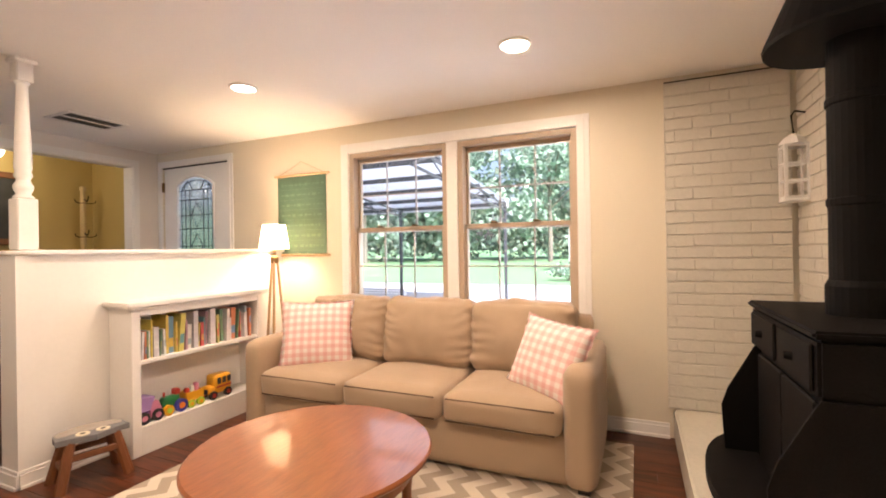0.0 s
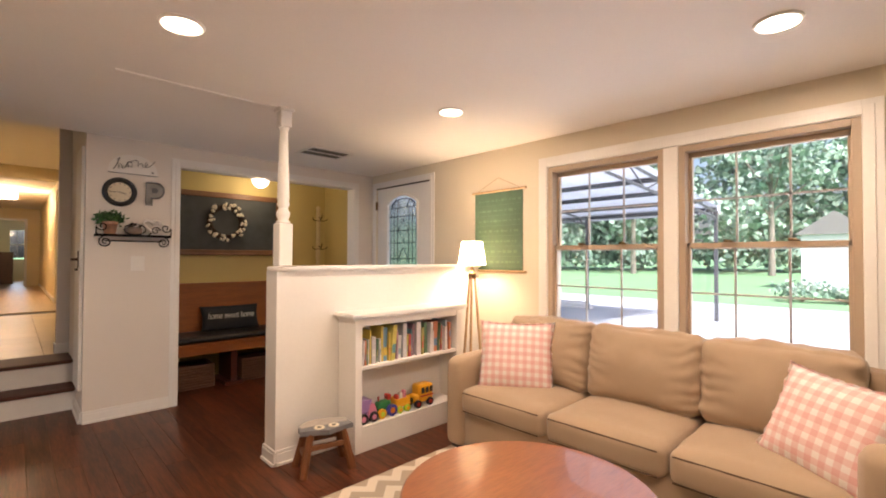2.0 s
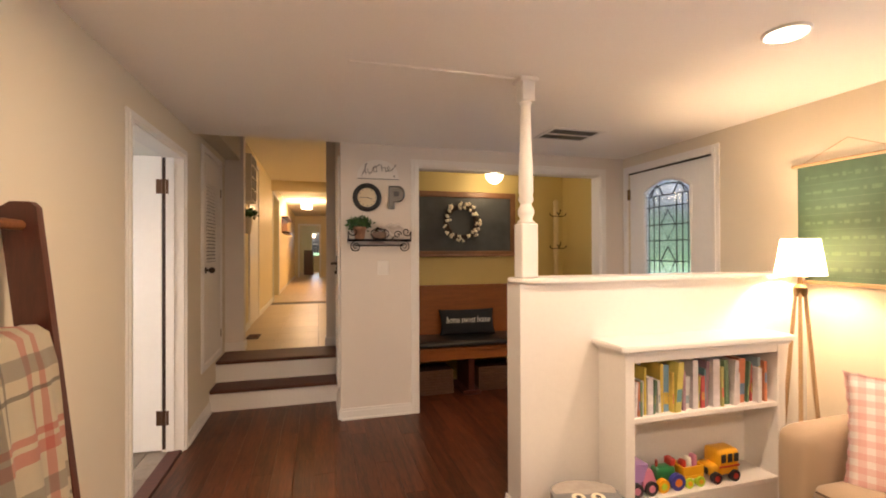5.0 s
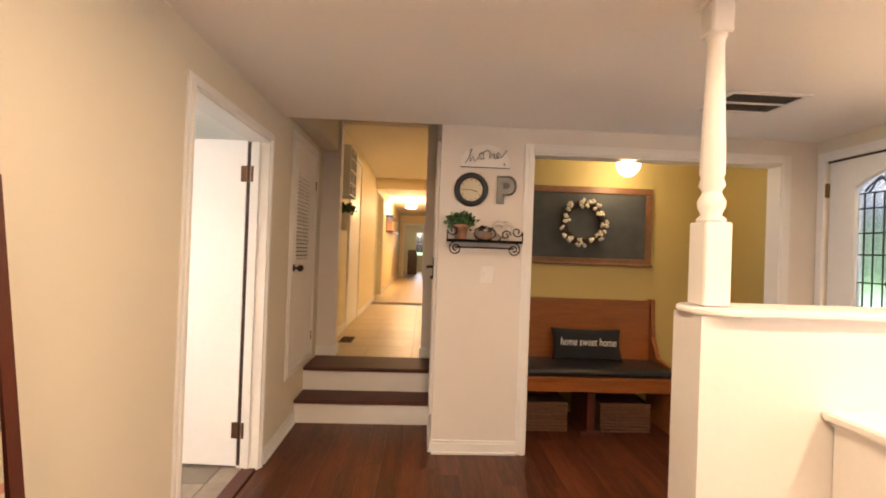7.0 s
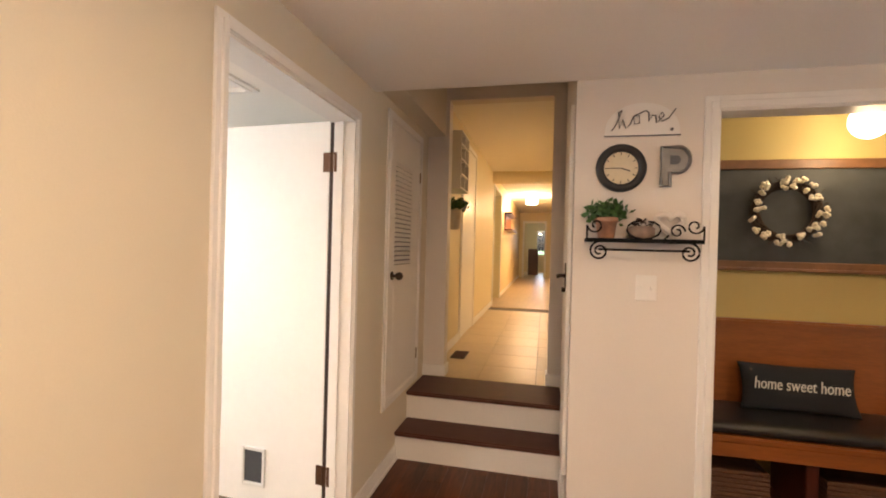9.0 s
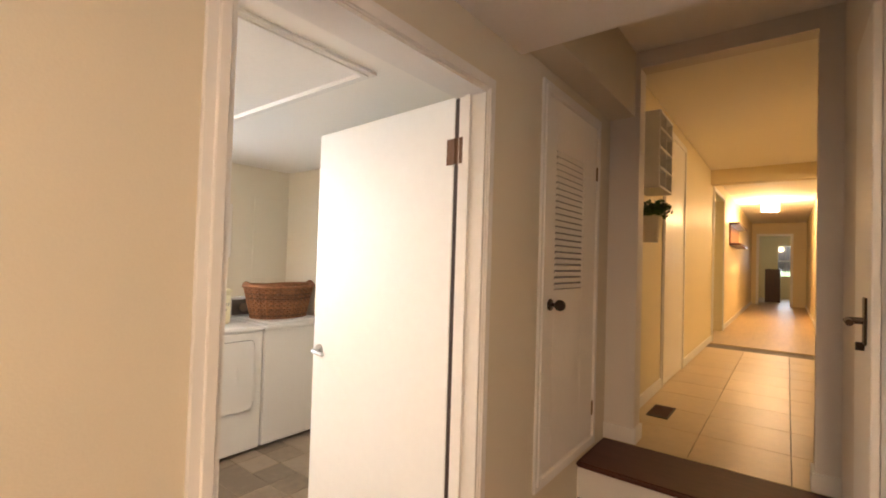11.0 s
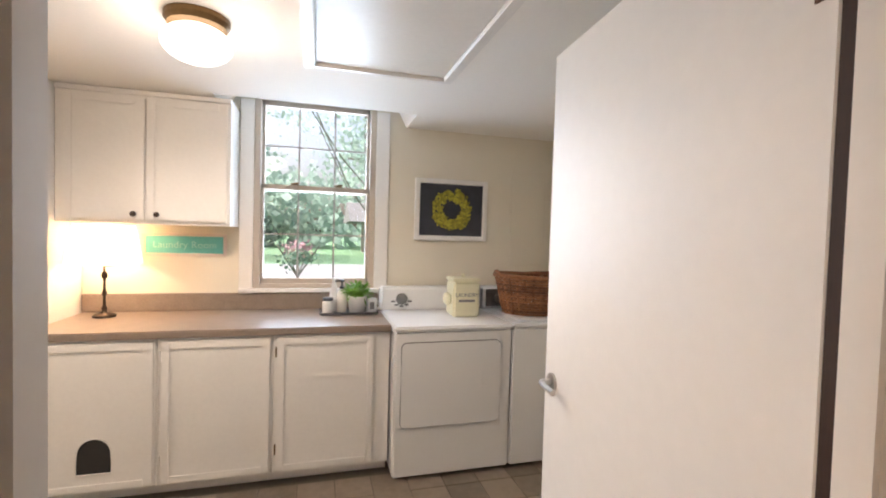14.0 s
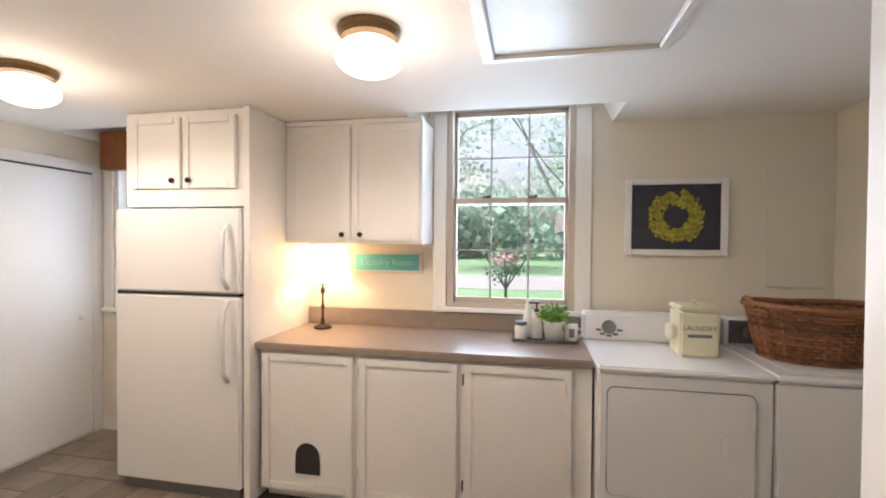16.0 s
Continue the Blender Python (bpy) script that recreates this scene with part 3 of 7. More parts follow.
setting("ceiling_dining", box(0.62, 4.12, 6.98, 13.02, 2.80, 2.90), CEIL, "plain dining room ceiling", "ceiling")
setting("floor_dining", box(0.50, 4.0, 7.10, 12.9, 0.25, 0.380), HWOOD, "shiny wood dining room floor", "floor")
bm = bmesh.new()
for y0, y1 in ((6.30, 7.6), (12.4, 19.6)):
    bx(bm, 0.486, 0.50, y0, y1, 0.385, 0.475, 0.003)
setting("baseboard", bm, TRIM, "white hall baseboard", "baseboard")
wall("wall_hall_end", "y", 19.6, 19.72, -0.78, 0.50, 0.2, 2.80, [(-0.60, 0.14, 0.2, 2.42)], HALL, "hall end wall with a doorway")
wall("wall_far_room", "y", 23.9, 24.0, -0.92, 0.62, 0.2, 2.80, [(-0.20, 0.20, 1.2, 2.3)], HALL, "far room wall with a window")
setting("ceiling_hall", box(-0.92, 0.62, 6.15, 24.0, 2.80, 2.90), CEIL, "warm lit hall ceiling", "ceiling")
setting("hall_header", box(-0.78, 0.50, 10.55, 10.70, 2.60, 2.80), HALL, "boxed header across the hall", "wall")
wall("wall_side_room", "x", -1.62, -1.5, 10.6, 12.4, 0.2, 2.80, [], HALL, "plain wall beyond the hall doorway")
setting("floor_side_room", box(-1.5, -0.90, 10.6, 12.4, 0.25, 0.383), HWOOD, "side room floor", "floor")
casing_x(-0.78, 1, 10.85, 12.15, 0.385, 2.56)
casing_x(-0.78, 1, 7.62, 8.52, 0.385, 2.62)
casing_y(19.6, -1, -0.60, 0.14, 0.385, 2.42)
bm = box(-0.78, -0.765, 6.28, 7.55, 0.385, 0.475, 0.003)
bx(bm, -0.78, -0.765, 8.59, 10.78, 0.385, 0.475, 0.003)
bx(bm, -0.78, -0.765, 12.22, 19.6, 0.385, 0.475, 0.003)
setting("baseboard", bm, TRIM, "white hall baseboard", "baseboard")

# ---- structure: entry ----
setting("ceiling_entry", box(0.41, XW, YC + 0.12, 5.96, 2.32, 2.80), CEIL, "entry ceiling", "ceiling")
setting("floor_entry", box(0.41, XW, 5.97, 6.0, -0.12, 0.0), GROOVE, "edge of the entry floor", "floor")
setting("wall_entry_left", box(0.41, 0.43, YC + 0.12, 5.84, 0, 2.32), YELLOW, "mustard yellow entry wall", "wall")
setting("wall_entry_back", box(0.41, XW, 5.84, 5.96, -0.1, 2.32), YELLOW, "mustard yellow entry wall", "wall")
setting("wall_entry_right", box(2.86, XW, YC + 0.12, 5.84, -0.1, 2.32), YELLOW, "mustard yellow entry wall", "wall")
setting("baseboard", box(2.26, 2.86, 5.825, 5.84, 0, 0.11, 0.003), TRIM, "white entry baseboard", "baseboard")

# ---- structure: laundry ----
LC = 2.212
wall("wall_laundry_windows", "x", -3.84, -3.70, 0.50, 5.92, -0.1, 2.80, [(3.585, 4.395, 1.045, 2.37), (0.99, 1.50, 0.95, 2.30)], CREAM, "cream laundry wall with windows")
wall("wall_laundry_end", "y", 5.80, 5.92, -3.70, -0.92, -0.1, 2.80, [], CREAM, "cream laundry end wall")
wall("wall_laundry_rear", "y", 0.75, 0.87, -3.70, -0.92, -0.1, 2.80, [], CREAM, "white laundry wall round a closet door")
tile_floor = setting("floor_laundry", box(-3.70, -0.86, 0.62, 5.80, -0.12, -0.006), GROUT, "grey-brown vinyl tile laundry floor", "floor")
bm = bmesh.new()
P0, P1, P2, P3 = 3.41, 4.61, 0.90, 1.60
bx(bm, -3.32, -0.92, 0.62, 5.80, LC, 2.80)
for y0, y1 in ((0.62, P2), (P3, P0), (P1, 5.80)):
    bx(bm, -3.70, -3.32, y0, y1, LC, 2.80)
for y0, y1 in ((P0, P1), (P2, P3)):
    a = [bm.verts.new(c) for c in ((-3.32, y0, LC), (-3.32, y1, LC), (-3.70, y1 - 0.10, 2.40), (-3.70, y0 + 0.10, 2.38))]
    bm.faces.new(a)
    for k, s in ((y0, 1), (y1, -1)):
        bm.faces.new([bm.verts.new(c) for c in ((-3.32, k, LC), (-3.70, k, LC), (-3.70, k + 0.10 * s, 2.40))])
setting("ceiling_laundry", bm, CEIL, "white laundry ceiling with splayed window pockets", "ceiling")
casing_x(-0.92, -1, 3.772, 4.718, 0, 2.062)
bm = box(-3.70, -2.95, 0.87, 0.885, 0, 0.09, 0.003)
bx(bm, -3.70, -3.685, 0.885, 1.72, 0, 0.09, 0.003)
setting("baseboard", bm, TRIM, "white laundry baseboard", "baseboard")


# ---- windows and doors ----
def sash_window(name, face, s, y0, y1, z0, z1, rail, label, frame_material, depth=0.13, cols=3):
    """A double-hung window in a wall across x; s points into the room."""
    w = tagged(thing(name, label, "window", (face, (y0 + y1) / 2, z0)), kind="structure")

    def sx(a, b):
        return sorted((face - s * a, face - s * b))
    f = 0.040
    bm = bmesh.new()
    a, b = sx(-0.004, depth)
    bx(bm, a, b, y0, y0 + f, z0, z1, 0.003)
    bx(bm, a, b, y1 - f, y1, z0, z1, 0.003)
    bx(bm, a, b, y0 + f, y1 - f, z1 - f, z1, 0.003)
    bx(bm, a, b, y0 + f, y1 - f, z0, z0 + 0.03, 0.003)
    part("window_frame", bm, frame_material, w)
    for which, za, zb, d in (("upper_sash", rail - 0.02, z1 - f, 0.075), ("lower_sash", z0 + 0.03, rail + 0.02, 0.030)):
        t = 0.034
        a, b = sx(d, d + 0.035)
        ya, yb = y0 + f, y1 - f
        bm = box(a, b, ya, ya + t * 0.6, za, zb, 0.003)
        bx(bm, a, b, yb - t * 0.6, yb, za, zb, 0.003)
        bx(bm, a, b, ya, yb, zb - t, zb, 0.003)
        bx(bm, a, b, ya, yb, za, za + t, 0.003)
        sash = part(which, bm, frame_material, w)
        mid = (a + b) / 2
        bm = bmesh.new()
        for i in range(1, cols):
            yy = ya + (yb - ya) * i / cols
            bx(bm, mid - 0.006, mid + 0.006, yy - 0.006, yy + 0.006, za + t, zb - t)
        zm = (za + zb) / 2
        bx(bm, mid - 0.006, mid + 0.006, ya, yb, zm - 0.006, zm + 0.006)
        part("muntin", bm, MUNTIN, sash, "pale grid between the panes")
        pane = part("pane", box(mid - 0.002, mid + 0.002, ya + 0.012, yb - 0.012, za + t * 0.7, zb - t * 0.7), GLASS, sash, "clear glass")
        pane.visible_shadow = False
    for k in (0.32, 0.68):
        yy = y0 + (y1 - y0) * k
        a, b = sx(0.0, 0.04)
        bm = box(a, b, yy - 0.028, yy + 0.028, rail + 0.02, rail + 0.030, 0.003)
        cyl(bm, ((a + b) / 2, yy - 0.01, rail + 0.03), ((a + b) / 2, yy + 0.03, rail + 0.034), 0.006, seg=8)
        part("sash_lock", bm, BRASS, w, "dark sash lock")
    return w


sash_window("window_1", XW, -1, 1.605, 2.505, 0.74, 2.05, 1.395, "tan double-hung window beside another, over the sofa", TAN)
sash_window("window_2", XW, -1, 0.635, 1.515, 0.74, 2.05, 1.395, "tan double-hung window looking over the lawn", TAN)
bm = bmesh.new()
for d, k in ((0.012, 1.0), (0.020, 0.6)):
    ww = 0.085 * k
    e = 0.0 if k == 1.0 else 0.004
    bx(bm, XW - d, XW, 0.635 - ww, 0.635 - e, 0.745, 2.05 + ww, 0.002)
    bx(bm, XW - d, XW, 2.505 + e, 2.505 + ww, 0.745, 2.05 + ww, 0.002)
    bx(bm, XW - d, XW, 0.635 - e, 2.505 + e, 2.05 + e, 2.05 + ww, 0.002)
bx(bm, XW - 0.016, XW, 1.515, 1.605, 0.74, 2.05, 0.002)
bx(bm, XW - 0.05, XW, 0.55, 2.59, 0.715, 0.74, 0.004)
setting("window_trim", bm, TRIM, "white painted casing round the pair of windows", "trim")
sash_window("window_3", -3.70, 1, 3.585, 4.395, 1.045, 2.37, 1.735, "putty-coloured double-hung laundry window above the counter", PUTTY)
sash_window("window_4", -3.70, 1, 0.99, 1.50, 0.95, 2.30, 1.60, "narrow laundry window behind the refrigerator", TRIM_L, cols=2)
bm = box(-3.70, -3.682, 4.395, 4.49, 1.0, 2.30, 0.003)
bx(bm, -3.70, -3.682, 3.50, 3.585, 1.0, 2.30, 0.003)
bx(bm, -3.70, -3.655, 3.50, 4.49, 1.018, 1.045, 0.004)
bx(bm, -3.70, -3.682, 1.50, 1.57, 0.9, 2.28, 0.003)
bx(bm, -3.70, -3.682, 0.91, 0.99, 0.9, 2.28, 0.003)
bx(bm, -3.70, -3.65, 0.91, 1.57, 0.92, 0.95, 0.003)
setting("window_trim", bm, TRIM_L, "white casing of the laundry windows", "trim")
single("valance", box(-3.69, -3.60, 0.96, 1.60, 1.99, 2.27, 0.01, 2), OAKX, "brown wooden box valance over the narrow window", "valance")
far_glow = setting("window_far", box(-0.18, 0.18, 23.96, 23.98, 1.22, 2.28), GLASS, "far bright window at the end of the hall", "window")
far_glow.visible_shadow = False
bm = box(-0.006, 0.006, 23.93, 23.95, 1.2, 2.3)
bx(bm, -0.2, 0.2, 23.93, 23.95, 1.74, 1.77)
setting("window_far_bars", bm, TRIM, "white bars of the far window", "window")

# front door with a leaded arched light
door = tagged(thing("door_1", "closed white front door with an arched leaded glass", "door", (XW + 0.02, 4.41, 0)), kind="structure")
GY0, GY1, GZ0, GZ1, GA = 4.145, 4.685, 0.72, 1.92, 2.02
bm = bmesh.new()
X0, X1 = XW + 0.012, XW + 0.055
bx(bm, X0, X1, 3.937, GY0, 0.005, 2.122, 0.002)
bx(bm, X0, X1, GY1, 4.883, 0.005, 2.122, 0.002)
bx(bm, X0, X1, GY0, GY1, 0.005, GZ0)
N = 14
arc = [(GY0 + (GY1 - GY0) * i / N, GZ1 + (GA - GZ1) * math.sin(math.pi * i / N) ** 0.8) for i in range(N + 1)]
for (ya, za), (yb, zb) in zip(arc, arc[1:]):
    vs = [[bm.verts.new((x, y, z)) for y, z in ((ya, za), (yb, zb), (yb, 2.122), (ya, 2.122))] for x in (X0, X1)]
    bm.faces.new(vs[0])
    bm.faces.new(vs[1][::-1])
    bm.faces.new((vs[0][0], vs[1][0], vs[1][1], vs[0][1]))
part("leaf", bm, DOOR_W, door)
ring = [(X0 - 0.006, y, z) for y, z in arc] + [(X0 - 0.006, GY1, GZ0), (X0 - 0.006, GY0, GZ0)]
part("glass_moulding", tube(ring, 0.014, closed=True), DOOR_W, door)
pane = part("leaded_glass", prism([(y, z) for y, z in arc] + [(GY1, GZ0), (GY0, GZ0)], Matrix(((0, 0, 1, XW + 0.03), (1, 0, 0, 0), (0, 1, 0, 0), (0, 0, 0, 1))), 0.006), LEADED, door, "bevelled bluish leaded glass")
pane.visible_shadow = False
bm = bmesh.new()
xc = XW + 0.026
ym = (GY0 + GY1) / 2
for dy in (-0.225, -0.165, -0.10, 0.10, 0.165, 0.225):
    tube([(xc, ym + dy, GZ0), (xc, ym + dy, 1.88)], 0.005, bm, 6)
for zz in (0.82, 0.92, 1.14, 1.30, 1.48, 1.62, 1.78, 1.88):
    tube([(xc, GY0 + 0.01, zz), (xc, GY1 - 0.01, zz)], 0.005, bm, 6)
for zc, rr in ((1.62, 0.085), (1.30, 0.085), (1.00, 0.06)):
    tube([(xc, ym, zc + rr * 1.5), (xc, ym + rr, zc), (xc, ym, zc - rr * 1.5), (xc, ym - rr, zc)], 0.006, bm, 6, True)
for sgn in (-1, 1):
    tube([(xc, ym + sgn * 0.24 * math.sin(a), 1.98 - 0.15 * a * a * 0.4) for a in (0, 0.3, 0.6, 0.9, 1.2)], 0.006, bm, 6)
    tube([(xc, ym + sgn * (0.05 + 0.15 * i / 6), 1.93 - 0.05 * math.cos(i)) for i in range(7)], 0.006, bm, 6)
part("lead_came", bm, LEAD, door, "dark lead lines")
for zz in (0.25, 1.93):
    part("hinge", box(XW - 0.012, XW + 0.012, 4.875, 4.90, zz - 0.05, zz + 0.05, 0.003), BRASS, door, "aged brass hinge")
# Near-black strip paints the shade over the door leaf.
setting("door_gap_shade", box(XW + 0.002, XW + 0.05, 3.93, 4.89, 2.123, 2.135), SHADOWGAP, "dark strip painted for the shaded gap above the front door", "trim")

# laundry door, swung open


def flipped(bm):
    bm.transform(Matrix.Diagonal((-1, 1, 1, 1)))
    bmesh.ops.reverse_faces(bm, faces=bm.faces)
    return bm


door = tagged(thing("door_2", "white flush laundry door standing open with a cat flap", "door", (0, 0, 0)), kind="structure")
part("leaf", flipped(box(0.0, 0.925, -0.018, 0.018, 0.015, 2.062, 0.003)), DOOR_W, door)
bm = bmesh.new()
bx(bm, 0.345, 0.362, -0.030, -0.018, 0.115, 0.325, 0.003)
bx(bm, 0.478, 0.495, -0.030, -0.018, 0.115, 0.325, 0.003)
bx(bm, 0.362, 0.478, -0.030, -0.018, 0.305, 0.325, 0.003)
bx(bm, 0.362, 0.478, -0.030, -0.018, 0.115, 0.135, 0.003)
flap = part("cat_flap", flipped(bm), PLASTICW, door, "white plastic cat flap frame")
part("flap_panel", flipped(box(0.362, 0.478, -0.022, -0.0185, 0.135, 0.305)), mat("smoky plastic", (0.06, 0.065, 0.075), 0.25, vary=0.1), flap, "smoky grey flap")
bm = rod((0.865, -0.018, 0.955), (0.865, -0.026, 0.955), 0.030, seg=20)
cyl(bm, (0.865, -0.026, 0.955), (0.865, -0.058, 0.955), 0.011, seg=12)
tube([(0.865, -0.058, 0.955), (0.83, -0.062, 0.953), (0.775, -0.060, 0.950)], 0.010, bm, 10)
part("door_handle", flipped(bm), CHROME, door, "satin nickel lever handle")
for zz in (0.24, 1.85):
    bm = rod((-0.008, -0.022, zz - 0.05), (-0.008, -0.022, zz + 0.05), 0.008, seg=10)
    bx(bm, -0.045, -0.008, -0.024, -0.019, zz - 0.05, zz + 0.05)
    bx(bm, -0.008, 0.035, -0.022, -0.0185, zz - 0.05, zz + 0.05)
    part("hinge", flipped(bm), HINGE, door, "dark bronze hinge")
# Strip coloured dark for the shade in the hinge gap.
part("hinge_gap_shade", flipped(box(-0.026, -0.001, -0.0165, 0.010, 0.02, 2.055)), GAPSHADE, door, "dark strip painted as the shaded gap along the hinge edge")
door.matrix_basis = pose(-0.935, 4.732, 0, 0, 0, -4.2)

# louvred closet door above the steps
door = tagged(thing("door_3", "narrow white closet door with louvres above the steps", "door", (-0.80, 5.58, 0.45)), kind="structure")
LY0, LY1, LZ0, LZ1 = 5.235, 5.90, 0.465, 2.215
bm = bmesh.new()
for k, d in ((0.055, 0.012), (0.030, 0.018)):
    e = 0.0 if k > 0.05 else 0.004
    bx(bm, -0.80, -0.80 + d, LY0 - k, LY0 - e, LZ0 - k, LZ1 + k, 0.002)
    bx(bm, -0.80, -0.80 + d, LY1 + e, LY1 + k, LZ0 - k, LZ1 + k, 0.002)
    bx(bm, -0.80, -0.80 + d, LY0 - e, LY1 + e, LZ1 + e, LZ1 + k, 0.002)
    bx(bm, -0.80, -0.80 + d, LY0 - e, LY1 + e, LZ0 - k, LZ0 - e, 0.002)
part("casing", bm, TRIM, door)
bm = bmesh.new()
V0, V1 = 1.305, 1.975
bx(bm, -0.80, -0.792, LY0 + 0.004, LY0 + 0.11, LZ0 + 0.004, LZ1 - 0.004, 0.002)
bx(bm, -0.80, -0.792, LY1 - 0.20, LY1 - 0.004, LZ0 + 0.004, LZ1 - 0.004, 0.002)
bx(bm, -0.80, -0.792, LY0 + 0.11, LY1 - 0.20, V1, LZ1 - 0.004)
bx(bm, -0.80, -0.792, LY0 + 0.11, LY1 - 0.20, LZ0 + 0.004, V0)
leaf = part("leaf", bm, TRIM, door)
# Grey sheet puts the shade between the slats into colour.
part("louvre_back", box(-0.7995, -0.798, LY0 + 0.11, LY1 - 0.20, V0, V1), GREYP, door, "grey backing that paints the shade behind the louvres")
for i in range(22):
    z = V0 + (V1 - V0) * (i + 0.5) / 22
    m = Matrix.Translation((-0.793, (LY0 + LY1) / 2 - 0.045, z)) @ Matrix.Rotation(radians(35), 4, "Y")
    bm = bmesh.new()
    bmesh.ops.create_cube(bm, size=1, matrix=m @ Matrix.Diagonal((0.004, LY1 - LY0 - 0.31, 0.026, 1)))
    part("slat", bm, TRIM, door)
bm = rod((-0.792, 5.30, 1.24), (-0.786, 5.30, 1.24), 0.028, seg=20)
cyl(bm, (-0.786, 5.30, 1.24), (-0.755, 5.30, 1.24), 0.010, seg=12)
bmesh.ops.create_uvsphere(bm, u_segments=16, v_segments=10, radius=0.026, matrix=Matrix.Translation((-0.742, 5.30, 1.24)))
part("door_knob", bm, BRONZE, door, "dark bronze knob", True)
for zz in (0.62, 1.95):
    part("hinge", box(-0.792, -0.786, LY1 - 0.012, LY1 + 0.010, zz - 0.04, zz + 0.04, 0.002), BRASS, door, "aged brass hinge")

# white door edge and latch beside the steps
door = tagged(thing("door_4", "white side door beside the steps with a dark latch", "door", (0.29, 5.4, 0.39)), kind="structure")
part("leaf", box(0.268, 0.289, 5.06, 5.44, 0.24, 2.20, 0.003), TRIM, door)
bm = box(0.262, 0.268, 5.14, 5.19, 1.22, 1.36, 0.002)
cyl(bm, (0.262, 5.165, 1.29), (0.225, 5.165, 1.29), 0.010, seg=12)
tube([(0.226, 5.165, 1.29), (0.224, 5.12, 1.292), (0.224, 5.07, 1.29)], 0.010, bm, 8)
part("door_handle", bm, BRONZE, door, "dark bronze lever")
part("bolt", rod((0.268, 5.20, 1.21), (0.248, 5.20, 1.21), 0.013, seg=12), BRONZE, door, "dark bolt knob")

# hall door beside the planter and closet doors
single("door_5", box(-0.785, -0.772, 7.622, 8.518, 0.39, 2.618, 0.003), TRIM, "closed white hall door", "door")["kind"] = "structure"
door = tagged(thing("door_6", "white folding closet door in the laundry", "door", (-3.2, 0.87, 0)), kind="structure")
for x0, x1 in ((-3.605, -2.975), (-2.97, -2.355)):
    part("leaf", box(x0, x1, 0.872, 0.895, 0.02, 1.955, 0.004), DOOR_W, door)
bm = rod((-3.50, 0.895, 0.90), (-3.50, 0.918, 0.90), 0.008, seg=10)
bmesh.ops.create_uvsphere(bm, u_segments=12, v_segments=8, radius=0.017, matrix=Matrix.Translation((-3.50, 0.925, 0.90)))
part("knob", bm, PLASTICW, door, "small white knob", True)
bm = bmesh.new()
for d, k in ((0.016, 0.075), (0.024, 0.04)):
    e = 0.0 if k > 0.05 else 0.004
    bx(bm, -3.605 - k * 1.2, -3.605 - e, 0.87, 0.87 + d, 0, 1.965 + k, 0.002)
    bx(bm, -2.35 + e, -2.35 + k, 0.87, 0.87 + d, 0, 1.965 + k, 0.002)
    bx(bm, -3.605 - e, -2.35 + e, 0.87, 0.87 + d, 1.965 + e, 1.965 + k, 0.002)
part("casing", bm, TRIM_L, door)
part("track", box(-3.605, -2.35, 0.872, 0.895, 1.955, 1.965), SHADOWGAP, door, "dark track gap")

# ---- living room things ----


def gathered(bm, y0, y1, seed):
    """Puckers the cloth of a cushion towards its side seams and its top corners."""
    mid, half_w = (y0 + y1) / 2, (y1 - y0) / 2
    for v in bm.verts:
        e = min(1.0, abs(v.co.y - mid) / half_w)
        up = max(0.0, (v.co.z - 0.60) / 0.25)
        k = e ** 4
        fold = math.sin(v.co.z * 95 + 9 * noise.noise(v.co * 5 + Vector((seed * 7.0, 0, 0))))
        v.co.x -= 0.011 * k * fold
        v.co.x += 0.006 * noise.noise(v.co * 9 + Vector((0, seed * 5.0, 0)))
        v.co.z += up * (0.016 * noise.noise(Vector((v.co.y * 16, seed * 3.0, v.co.x * 10))) + 0.006 * e ** 4)


